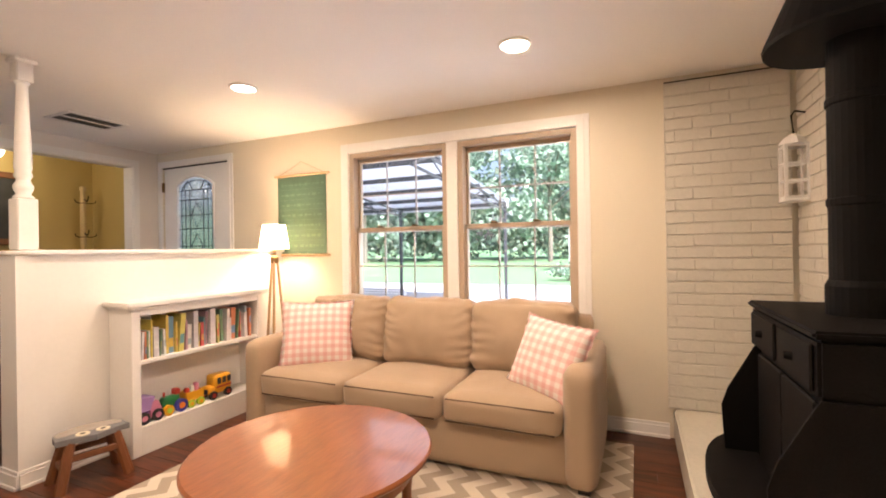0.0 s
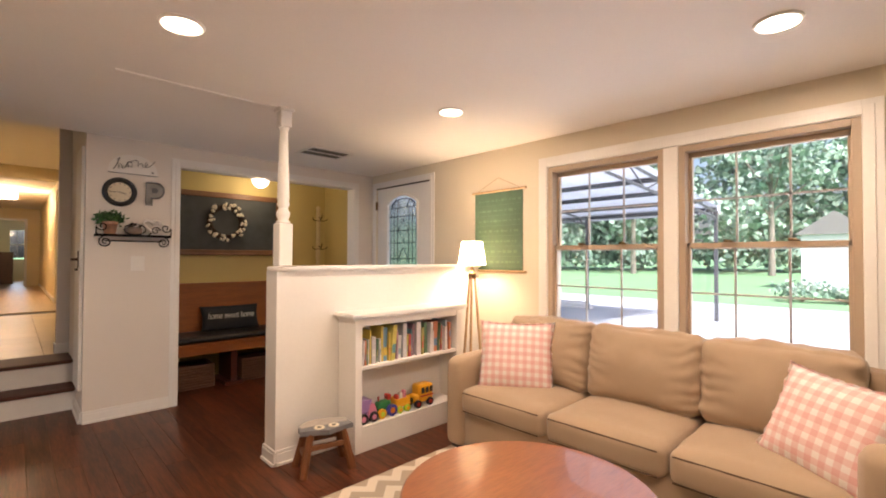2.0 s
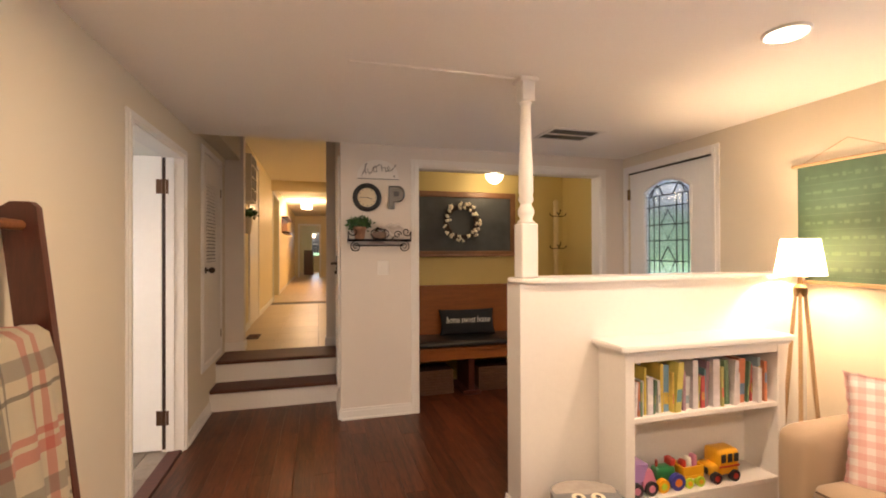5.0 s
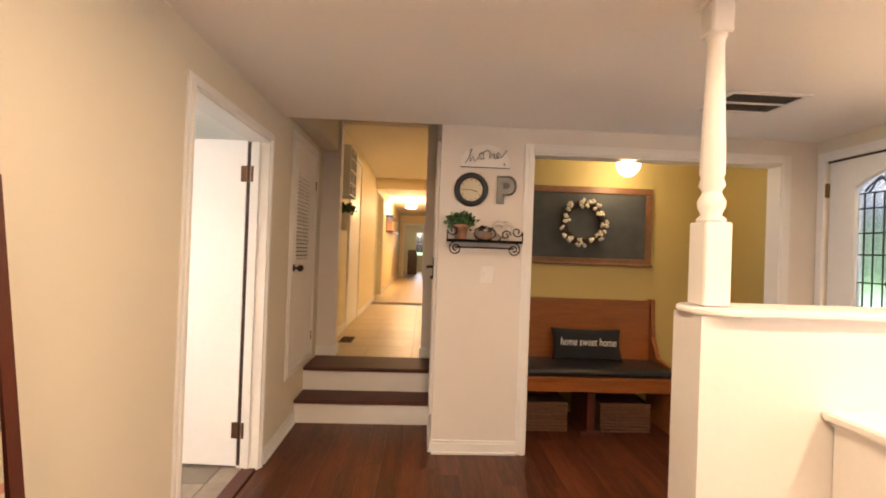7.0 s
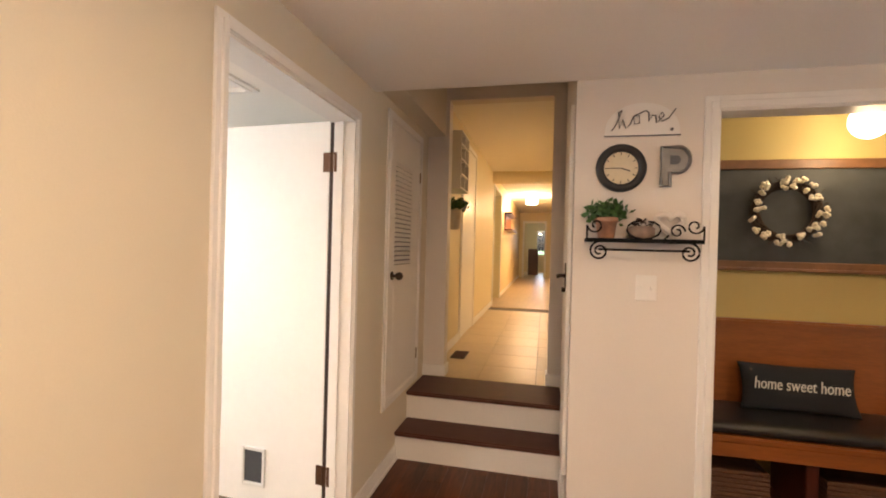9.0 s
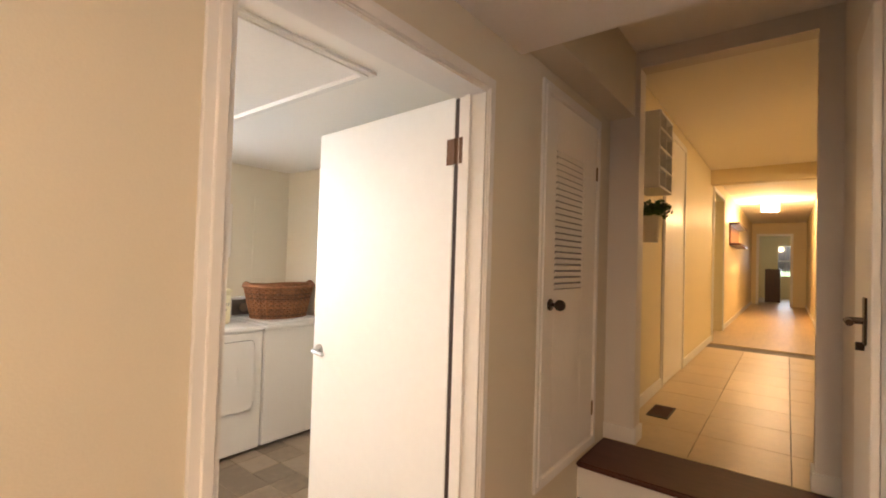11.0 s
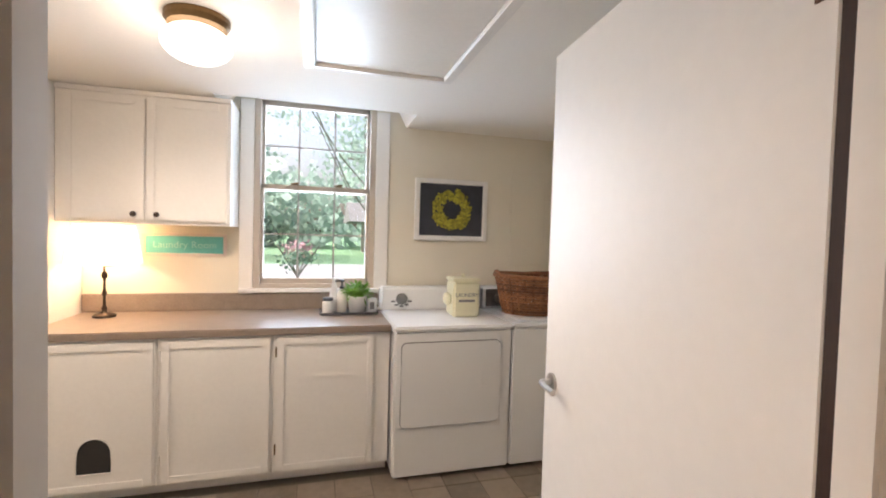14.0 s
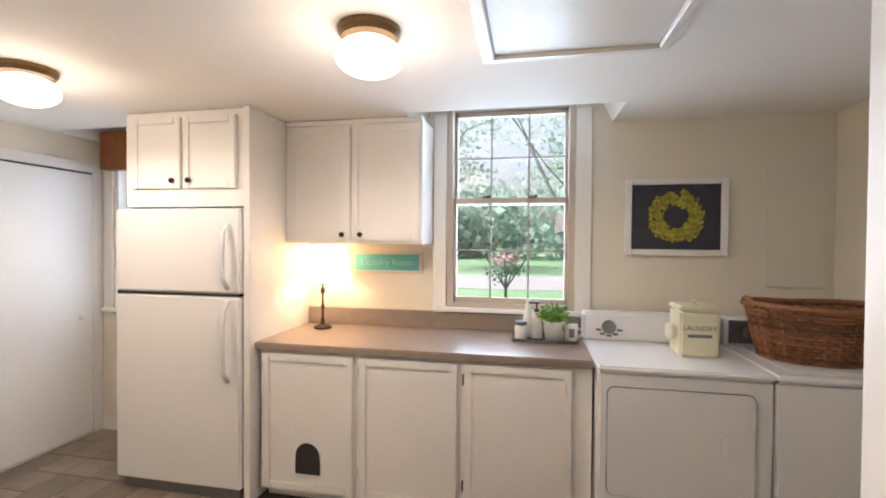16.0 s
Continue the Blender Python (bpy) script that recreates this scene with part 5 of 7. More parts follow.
path = [(on_ladder(1.14 - 0.78 * (1 - k / 9)) + 0.062, 1.165 - 0.80 * (1 - k / 9)) for k in range(9)] + [(on_ladder(1.14) + 0.050, 1.165), (on_ladder(1.14) + 0.02, 1.187), (on_ladder(1.14) - 0.02, 1.187), (on_ladder(1.14) - 0.035, 1.15), (on_ladder(1.14) - 0.02, 0.85), (on_ladder(1.14) + 0.03, 0.60)]
for k, (x, z) in enumerate(path):
    rows.append([bm.verts.new((x + 0.012 * math.sin(j * 0.9 + 0.2 * k) * min(1, abs(z - 1.18) * 3), 2.405 + 0.365 * j / NB + 0.03 * (1.18 - z) * (j / NB - 0.5), z + 0.004 * math.sin(j * 0.7))) for j in range(NB + 1)])
for a, b_ in zip(rows, rows[1:]):
    for j in range(NB):
        bm.faces.new((a[j], a[j + 1], b_[j + 1], b_[j]))
bmesh.ops.solidify(bm, geom=bm.faces[:], thickness=0.008)
bm.transform(Matrix.Translation((0.6, -2.6, -1.14)))
me = finish(bm, "cloth", PLAID, True)
me.transform(Matrix.Rotation(radians(90), 4, "Y"))
cloth = new("cloth", me)
cloth.parent = bl
cloth.matrix_basis = Matrix.Rotation(radians(-90), 4, "Y")

# white side cabinet by the ladder
cb = thing("side_cabinet", "low white painted cabinet against the wall", "cabinet", (-0.58, 2.2, 0))
part("body", box(-0.79, -0.40, 1.97, 2.47, 0, 0.665, 0.004), TRIM, cb)
part("top", box(-0.795, -0.375, 1.95, 2.50, 0.665, 0.70, 0.008, 2), TRIM, cb)
part("door", box(-0.40, -0.385, 2.00, 2.44, 0.05, 0.63, 0.004), TRIM, cb)

# ---- stove corner ----
setting("hearth", box(1.05, XW, -0.56, 0.065, 0, 0.195, 0.012, 2), HEARTH, "pale painted raised hearth slab", "hearth")
brick_wall = setting("chimney_breast", box(XW - 0.016, XW, -0.56, 0.095, 0.195, 2.255), MORTAR, "white painted brick beside the window wall", "wall")
brick_return = setting("chimney_return", box(1.05, XW - 0.016, -0.68, -0.596, 0.0, 2.255), MORTAR, "white painted brick wall behind the stove", "wall")
# Dark line of shade above the top course, drawn as a near-black strip.
setting("chimney_gap", box(XW - 0.02, XW, -0.56, 0.095, 2.255, 2.262), SHADOWGAP, "dark strip painted as the shaded gap over the brick", "trim")

sv = thing("wood_stove", "black cast iron stove with a pipe on the hearth", "stove", (1.81, -0.36, 0.195))
SX0, SX1, SY1, SY0, SZ = 1.42, 2.20, -0.20, -0.56, 0.975
part("top_plate", box(SX0 - 0.015, SX1 + 0.015, SY0, SY1 + 0.015, SZ - 0.025, SZ, 0.008, 2), IRON, sv)
part("upper_box", box(SX0, SX1, SY0, SY1, SZ - 0.20, SZ - 0.025, 0.01, 2), IRON, sv)
for x0, x1 in ((SX0 + 0.03, SX0 + 0.37), (SX1 - 0.37, SX1 - 0.03)):
    d = part("drawer_front", box(x0, x1, SY1, SY1 + 0.012, SZ - 0.185, SZ - 0.045, 0.005), IRON, sv)
    part("knob", rod(((x0 + x1) / 2, SY1 + 0.012, SZ - 0.115), ((x0 + x1) / 2, SY1 + 0.034, SZ - 0.115), 0.016, 0.011, 12), IRON, d)
part("firebox", box(SX0 + 0.04, SX1 - 0.04, SY0, SY1 - 0.02, 0.27, SZ - 0.20, 0.01), IRON, sv)
for x0, x1 in ((SX0 + 0.06, 1.805), (1.815, SX1 - 0.06)):
    part("door", box(x0, x1, SY1 - 0.02, SY1 - 0.004, 0.30, SZ - 0.22, 0.006), IRON, sv)
m = Matrix(((0, 0, 1, 0), (1, 0, 0, 0), (0, 1, 0, 0), (0, 0, 0, 1)))
for x0 in (SX0, SX1 - 0.012):
    m = Matrix(((0, 0, 1, x0), (1, 0, 0, 0), (0, 1, 0, 0), (0, 0, 0, 1)))
    part("wing", prism([(SY0, 0.235), (-0.09, 0.235), (-0.075, 0.50), (-0.10, 0.58), (SY1 - 0.005, SZ - 0.20), (SY0, SZ - 0.20)], m, 0.012), IRON, sv, "flared side wing")
for x in (SX0 + 0.06, SX1 - 0.06):
    for y in (SY0 + 0.06, SY1 - 0.04):
        part("foot", lathe([(0.030, 0.195), (0.022, 0.21), (0.026, 0.24)], (x, y, 0), 12), IRON, sv)
pts = [(1.90 + 0.52 * math.cos(radians(a)), -0.21 + 0.23 * math.sin(radians(a))) for a in range(0, 181, 9)]
part("ash_lip", prism(pts, Matrix.Translation((0, 0, 0.262)), 0.045), IRON, sv, "rounded ash lip")
part("lip_support", box(1.60, 2.20, -0.24, -0.12, 0.195, 0.262, 0.01), IRON, sv)
part("collar", lathe([(0.100, SZ), (0.100, SZ + 0.10), (0.091, SZ + 0.12)], (1.81, -0.44, 0), 28), STEELBLACK, sv)
part("pipe", lathe([(0.088, SZ + 0.10), (0.088, 1.95)], (1.81, -0.44, 0), 28), STEELBLACK, sv, "matt black stove pipe")
for z in (1.35, 1.70):
    part("pipe_band", lathe([(0.090, z), (0.093, z + 0.005), (0.093, z + 0.025), (0.090, z + 0.03)], (1.81, -0.44, 0), 28), STEELBLACK, sv)
part("canopy", lathe([(0.27, 1.925), (0.272, 1.94), (0.12, CH - 0.004), (0.11, CH)], (1.81, -0.44, 0), 32), STEELBLACK, sv, "flared black canopy")

ln = thing("lantern", "small white windowed lantern hung from a bracket", "lantern", (2.88, -0.52, 1.5))
LX, LY = 2.86, -0.535
bm = bmesh.new()
for dx in (-0.05, 0.05):
    for dy in (-0.05, 0.05):
        bx(bm, LX + dx - 0.008, LX + dx + 0.008, LY + dy - 0.008, LY + dy + 0.008, 1.47, 1.77)
for z in (1.48, 1.57, 1.665, 1.76):
    for d in (-0.05, 0.05):
        bx(bm, LX + d - 0.006, LX + d + 0.006, LY - 0.05, LY + 0.05, z - 0.006, z + 0.006)
        bx(bm, LX - 0.05, LX + 0.05, LY + d - 0.006, LY + d + 0.006, z - 0.006, z + 0.006)
part("frame", bm, TRIM, ln)
part("roof", lathe([(0.075, 1.77), (0.045, 1.81), (0.012, 1.83)], (LX, LY, 0), 4), TRIM, ln)
part("base", box(LX - 0.06, LX + 0.06, LY - 0.06, LY + 0.06, 1.455, 1.47, 0.003), TRIM, ln)
part("hook", tube([(LX, -0.597, 1.94), (LX, -0.54, 1.955), (LX, LY + 0.01, 1.93), (LX, LY, 1.83)], 0.005, seg=6), STEELBLACK, ln, "dark iron bracket")

# ---- clock wall ----
YF = YC
c = thing("wall_clock", "round clock with a wide black frame", "clock", (0.508, YF, 1.845))
M = Matrix(((1, 0, 0, 0.508), (0, 0, -1, YF), (0, 1, 0, 1.845), (0, 0, 0, 1)))
bm = lathe([(0.070, 0.0), (0.118, 0.0), (0.120, 0.012), (0.112, 0.030), (0.095, 0.034), (0.082, 0.026), (0.080, 0.012)], (0, 0, 0), 40)
bm.transform(M)
bmesh.ops.delete(bm, geom=[f for f in bm.faces if len(f.verts) > 4], context="FACES")
part("rim", bm, BLACK, c, "black moulded rim", True)
bm = lathe([(0.084, 0.006), (0.084, 0.012)], (0, 0, 0), 36)
bm.transform(M)
dial = part("dial", bm, CLOCKFACE, c, "cream dial")
for k in range(12):
    bm = bmesh.new()
    bmesh.ops.create_cube(bm, size=1, matrix=M @ Matrix.Rotation(-k * math.pi / 6, 4, "Z") @ Matrix.Translation((0, 0.070, 0.0128)) @ Matrix.Diagonal((0.004, 0.012, 0.001, 1)))
    part("hour_mark", bm, BLACK, dial)
for length, a, w in ((0.045, 110, 0.005), (0.066, 268, 0.0035)):
    bm = bmesh.new()
    bmesh.ops.create_cube(bm, size=1, matrix=M @ Matrix.Rotation(-radians(a), 4, "Z") @ Matrix.Translation((0, length / 2, 0.0145)) @ Matrix.Diagonal((w, length, 0.0015, 1)))
    part("pointer", bm, BLACK, dial, "thin black pointer")

M = Matrix(((0.84, 0, 0, 0.750), (0, 0, -1, YF - 0.003), (0, 1, 0, 1.848), (0, 0, 0, 1)))
pl = thing("letter", "grey galvanised metal letter P on the wall", "wall letter", (0.755, YF, 1.75))
outer = [(-0.070, -0.095), (-0.022, -0.095), (-0.022, -0.030), (0.020, -0.030)] + [(0.020 + 0.062 * math.sin(radians(a)), 0.0325 - 0.0625 * math.cos(radians(a))) for a in range(15, 180, 15)] + [(0.020, 0.095), (-0.070, 0.095)]
part("face", prism(outer, M @ Matrix.Translation((0, 0, 0.006)), 0.002), GALV, pl)
bm = tube([(M @ Vector((u, v, 0.018))) for u, v in outer], 0.008, seg=6, closed=True)
part("rim", bm, GALV, pl, "raised rim")
bm = prism([(-0.022, 0.012), (0.012, 0.012)] + [(0.012 + 0.021 * math.sin(radians(a)), 0.033 - 0.021 * math.cos(radians(a))) for a in range(20, 180, 20)] + [(0.012, 0.054), (-0.022, 0.054)], M @ Matrix.Translation((0, 0, 0.009)), 0.004)
part("bowl", bm, STEELGREY, pl, "dark hollow of the letter")

M = Matrix(((1, 0, 0, 0.60), (0, 0, -1, YF - 0.002), (0, 1, 0, 2.0), (0, 0, 0, 1)))
sg = thing("wire_sign", "white arched sign with the wire word home", "sign", (0.60, YF, 2.0))
arch = [(-0.175, 0.0), (0.175, 0.0)] + [(0.175 * math.cos(radians(a)) - 0.0, 0.165 * math.sin(radians(a)) ** 0.8) for a in range(12, 180, 12)]
part("board", prism(arch, M, 0.008), TRIM, sg, "white board")
bm = tube([M @ Vector((u, v, 0.010)) for u, v in [(-0.175, 0.003), (0.175, 0.003)]], 0.003, seg=6)
part("bottom_wire", bm, STEELGREY, sg)
wire = [(-0.14, 0.03), (-0.12, 0.06), (-0.095, 0.13), (-0.11, 0.12), (-0.105, 0.04), (-0.09, 0.085), (-0.075, 0.04), (-0.055, 0.06), (-0.04, 0.10), (-0.015, 0.10), (-0.012, 0.065), (-0.035, 0.06), (-0.04, 0.10), (-0.005, 0.115),
        (0.015, 0.125), (0.03, 0.115), (0.03, 0.07), (0.045, 0.10), (0.06, 0.10), (0.065, 0.065), (0.08, 0.075), (0.10, 0.10), (0.09, 0.115), (0.075, 0.09), (0.09, 0.07), (0.12, 0.085), (0.15, 0.13)]
part("wire_word", tube([M @ Vector((u, v, 0.012)) for u, v in wire], 0.0032, seg=6), STEELGREY, sg, "dark wire script reading home")
part("dot", rod(M @ Vector((0.135, 0.03, 0.008)), M @ Vector((0.135, 0.03, 0.014)), 0.007, seg=10), STEELGREY, sg)

# scrolled iron shelf
YS = YF - 0.115
sh = thing("iron_shelf", "black scrolled iron wall shelf", "shelf", (0.60, YF, 1.49))
bm = bmesh.new()
for k in range(6):
    y = YF - 0.015 - k * 0.020
    bx(bm, 0.345, 0.860, y - 0.004, y + 0.004, 1.478, 1.490)
bx(bm, 0.345, 0.353, YS, YF - 0.004, 1.476, 1.492)
bx(bm, 0.852, 0.860, YS, YF - 0.004, 1.476, 1.492)
bx(bm, 0.345, 0.860, YS - 0.004, YS + 0.002, 1.474, 1.494)
part("shelf_slats", bm, STEELBLACK, sh)
part("lower_bar", tube([(0.40, YS, 1.44), (0.80, YS, 1.44)], 0.005), STEELBLACK, sh)


def spiral(cx, cz, r0, turns, start, sgn, y):
    n = int(turns * 18)
    return [(cx + sgn * (r0 * (1 - 0.75 * i / n)) * math.cos(start + 2 * math.pi * turns * i / n), y, cz + (r0 * (1 - 0.75 * i / n)) * math.sin(start + 2 * math.pi * turns * i / n)) for i in range(n + 1)]


for cx, sgn in ((0.405, 1), (0.800, -1)):
    part("scroll", tube(spiral(cx, 1.432, 0.046, 1.6, math.pi * 0.5, sgn, YS), 0.005, seg=6), STEELBLACK, sh)
    part("end_scroll", tube([(cx - sgn * 0.058, YS, 1.49), (cx - sgn * 0.058, YS, 1.555)] + spiral(cx - sgn * 0.020, 1.555, 0.038, 1.2, math.pi, sgn, YS), 0.0045, seg=6), STEELBLACK, sh)
for sgn in (-1, 1):
    part("heart_scroll", tube([(0.60, YS, 1.492)] + [(0.60 + sgn * 0.075 * math.sin(a), YS, 1.492 + 0.045 * (1 - math.cos(a))) for a in (0.5, 1.0, 1.5, 2.0, 2.5)] + [(0.60 + sgn * 0.02, YS, 1.575)], 0.0045, seg=6), STEELBLACK, sh)
part("side_scroll", tube(spiral(0.745, 1.53, 0.034, 1.3, 0, 1, YS), 0.0045, seg=6), STEELBLACK, sh)


def leaves(bm, centre, spread, n, size, seed, up=0.6, wide=0.35):
    """A clump of small bent leaves."""
    r = random.Random(seed)
    c = Vector(centre)
    for _ in range(n):
        d = Vector((r.gauss(0, 1), r.gauss(0, 1), r.gauss(up, 0.7))).normalized()
        p = c + Vector((d.x * spread[0], d.y * spread[1], d.z * spread[2])) * r.uniform(0.3, 1)
        q = Vector((r.gauss(0, 1), r.gauss(0, 1), r.gauss(0.2, 0.8))).normalized()
        s = q.cross(d)
        s = s.normalized() if s.length > 0.01 else Vector((1, 0, 0))
        ln_ = size * r.uniform(0.6, 1.3)
        a, b, e, f = p, p + q * ln_ * 0.5 + s * ln_ * wide, p + q * ln_, p + q * ln_ * 0.5 - s * ln_ * wide
        bm.faces.new([bm.verts.new(v) for v in (a, b, e, f)])
    return bm


def flower_pot(centre, r, h, material):
    return lathe([(r * 0.72, 0), (r * 0.95, h * 0.78), (r * 1.06, h * 0.78), (r * 1.06, h), (r * 0.9, h), (r * 0.85, h * 0.85), (0.0, h * 0.85)], centre, 20)


pp = thing("potted_plant", "leafy plant in a painted terracotta pot", "plant", (0.44, YF - 0.06, 1.49))
part("pot", flower_pot((0.44, YF - 0.06, 1.49), 0.052, 0.105, TERRA), TERRA, pp, smooth=True)
part("foliage", leaves(bmesh.new(), (0.44, YF - 0.06, 1.61), (0.105, 0.055, 0.065), 420, 0.032, 3), LEAF, pp, "dense small leaves")
POTBROWN = mat("grey-brown clay", (0.22, 0.15, 0.11), 0.7, vary=0.35, fine=25, coarse=9, bump=0.15)
pt = thing("small_pot", "low brown pot with a sprig", "pot", (0.60, YF - 0.06, 1.49))
part("pot", lathe([(0.045, 0), (0.06, 0.02), (0.062, 0.055), (0.05, 0.065), (0.0, 0.06)], (0.60, YF - 0.06, 1.49), 20), POTBROWN, pt, smooth=True)
part("sprig", leaves(bmesh.new(), (0.60, YF - 0.06, 1.56), (0.05, 0.03, 0.03), 40, 0.02, 5), TWIG, pt)
hr = thing("heart_ornament", "pale wire heart ornament on the shelf", "ornament", (0.73, YF - 0.05, 1.49))
part("heart", tube([(0.73 + 0.055 * math.sin(a) ** 3 * 1.1, YF - 0.05, 1.575 + 0.055 * (0.8125 * math.cos(a) - 0.3125 * math.cos(2 * a) - 0.125 * math.cos(3 * a) - 0.0625 * math.cos(4 * a))) for a in [2 * math.pi * k / 28 for k in range(28)]], 0.014, seg=8, closed=True), WALL_CLOCK, hr, smooth=True)
part("prop", rod((0.70, YF - 0.06, 1.49), (0.77, YF - 0.05, 1.56), 0.005, seg=6), STEELBLACK, hr)
sw = thing("light_switch", "pale double light switch plate", "switch", (0.64, YF, 1.25))
part("plate", box(0.592, 0.690, YF - 0.006, YF, 1.193, 1.318, 0.003), TRIM, sw)
for x in (0.618, 0.664):
    part("toggle", box(x - 0.005, x + 0.005, YF - 0.016, YF - 0.006, 1.245, 1.268, 0.002), TRIM, sw)

# ---- entry things ----
bn = thing("church_pew", "orange oak church pew with a black vinyl seat", "bench", (1.5, 5.5, 0))
BX0, BX1 = 0.62, 2.245
part("backrest", box(BX0, BX1, 5.735, 5.765, 0.42, 1.02, 0.008, 2), OAKX, bn)
part("top_rail", box(BX0, BX1 + 0.01, 5.715, 5.775, 1.0, 1.035, 0.010, 2), OAKX, bn)
part("seat", box(BX0, BX1, 5.255, 5.74, 0.435, 0.47, 0.008, 2), OAKX, bn)
part("front_rail", box(BX0, BX1, 5.265, 5.29, 0.355, 0.435, 0.004), OAKX, bn)
part("seat_pad", soft_box(BX0 + 0.01, BX1 - 0.03, 5.265, 5.73, 0.47, 0.525, 0.025, 10, (0, 0, 0.012), 0.003), LEATHER, bn, "shiny black vinyl seat pad", True)
for x in (BX0, BX1 - 0.035):
    m = Matrix(((0, 0, 1, x), (1, 0, 0, 0), (0, 1, 0, 0), (0, 0, 0, 1)))
    part("end_panel", prism([(5.29, 0), (5.74, 0), (5.785, 0.45), (5.785, 1.045), (5.715, 1.045), (5.695, 0.72), (5.60, 0.56), (5.30, 0.515), (5.24, 0.46), (5.26, 0.36), (5.34, 0.24)], m, 0.035), OAK, bn)
part("centre_leg", box(1.52, 1.58, 5.32, 5.70, 0.0, 0.435, 0.004), MAHOG, bn, "dark centre leg")
part("foot", box(1.46, 1.64, 5.30, 5.72, 0.0, 0.04, 0.004), MAHOG, bn)
pw = thing("lumbar_pillow", "black lumbar pillow printed home sweet home", "pillow")
part("cover", throw_pillow(0.60, 0.27, 0.12), BLACKCLOTH, pw, smooth=True)
part("lettering", words("home sweet home", 0.094, 0.003, Matrix.Translation((0.0, 0.012, 0.061)) @ Matrix(((0.66, 0.14, 0, 0), (0, 1.0, 0, 0), (0, 0, 1, 0), (0, 0, 0, 1)))), OFFWHITE, pw, "off-white script")
pw.matrix_basis = facing((1.60, 5.60, 0.66), (-0.04, -1, 0.30), 0) @ pose(0, 0, 0, 0, 0, 0)
for x0, x1 in ((0.98, 1.38), (1.66, 2.06)):
    bk = thing("storage_basket", "dark woven basket under the pew", "basket", ((x0 + x1) / 2, 5.5, 0), "baskets under the pew")
    bm = bmesh.new()
    for k in range(9):
        z = 0.012 + k * 0.026
        tube([(x0, 5.40, z), (x1, 5.40, z), (x1, 5.68, z), (x0, 5.68, z)], 0.0135, bm, 6, True)
    part("weave", bm, WICKERD, bk)
    part("liner", box(x0 + 0.006, x1 - 0.006, 5.406, 5.674, 0.005, 0.21), WICKERD, bk)

FRAMEWOOD = mat("worn brown frame wood", (0.17, 0.075, 0.028), 0.45, vary=0.4, fine=22, coarse=5, bump=0.08)
cbd = thing("chalkboard", "large slate chalkboard in an oak frame", "chalkboard", (1.5, 5.84, 1.33))
CX0, CX1, CZ0, CZ1 = 0.72, 2.245, 1.335, 2.035
part("slate", box(CX0 + 0.04, CX1 - 0.04, 5.815, 5.835, CZ0 + 0.04, CZ1 - 0.04), SLATE, cbd)
fw = 0.06
for nm, b4 in (("top_rail", (CX0, CX1, CZ1 - fw, CZ1)), ("bottom_rail", (CX0, CX1, CZ0, CZ0 + fw))):
    part(nm, box(b4[0], b4[1], 5.80, 5.84, b4[2], b4[3], 0.005), FRAMEWOOD, cbd)
for x in (CX0, CX1 - fw):
    part("stile", box(x, x + fw, 5.80, 5.84, CZ0 + fw, CZ1 - fw, 0.005), FRAMEWOOD, cbd)
part("chalk_tray", box(CX0, CX1, 5.775, 5.80, CZ0 - 0.002, CZ0 + 0.018, 0.004), FRAMEWOOD, cbd)
wr = thing("cotton_wreath", "twig wreath of white cotton bolls on the chalkboard", "wreath", (1.60, 5.78, 1.705))
rr = random.Random(12)
bm = bmesh.new()
for k in range(26):
    ph = rr.uniform(0, 6.28)
    tube([(1.60 + (0.170 + 0.024 * math.sin(3 * a + ph)) * math.cos(a), 5.775 - 0.018 * math.cos(2 * a + ph), 1.705 + (0.170 + 0.024 * math.sin(3 * a + ph)) * math.sin(a)) for a in [2 * math.pi * i / 28 for i in range(28)]], 0.005, bm, 5, True)
for k in range(70):
    a = rr.uniform(0, 6.28)
    p0 = Vector((1.60 + 0.172 * math.cos(a), 5.765, 1.705 + 0.172 * math.sin(a)))
    q = Vector((math.cos(a + rr.uniform(-0.9, 0.9)), rr.uniform(-0.5, 0.1), math.sin(a + rr.uniform(-0.9, 0.9)))) * rr.uniform(0.03, 0.06)
    tube([p0, p0 + q], 0.0022, bm, 4)
part("twig_ring", bm, TWIG, wr)
for k in range(40):
    a = 2 * math.pi * k / 40 + rr.uniform(-0.16, 0.16)
    if 2.5 < a < 4.0 and k % 3 == 0:
        continue
    rad = 0.178 + rr.uniform(-0.035, 0.035)
    bm = bmesh.new()
    for j in range(4):
        q = Vector((rr.uniform(-1, 1), rr.uniform(-1, 1), rr.uniform(-1, 1))) * 0.012
        bmesh.ops.create_icosphere(bm, subdivisions=2, radius=0.0125, matrix=Matrix.Translation(Vector((1.60 + rad * math.cos(a), 5.742, 1.705 + rad * math.sin(a))) + q))
    part("cotton_boll", bm, COTTON, wr, smooth=True)
cr = thing("coat_stand", "cream painted wooden coat stand with black double hooks", "coat stand", (2.68, 5.68, 0))
STANDP = mat("yellowed cream paint", (0.56, 0.45, 0.22), 0.5, vary=0.12, fine=40, coarse=6)
part("pole", lathe([(0.022, 0.05), (0.022, 1.30), (0.026, 1.32), (0.026, 1.86), (0.020, 1.90), (0.030, 1.92), (0.026, 1.95), (0.0, 1.965)], (2.68, 5.68, 0), 16), STANDP, cr, smooth=True)
for k in range(4):
    a = radians(45 + 90 * k)
    part("foot", tube([(2.68, 5.68, 0.24), (2.68 + 0.06 * math.cos(a), 5.68 + 0.06 * math.sin(a), 0.12), (2.68 + 0.14 * math.cos(a), 5.68 + 0.14 * math.sin(a), 0.022)], 0.020, seg=8), STANDP, cr)
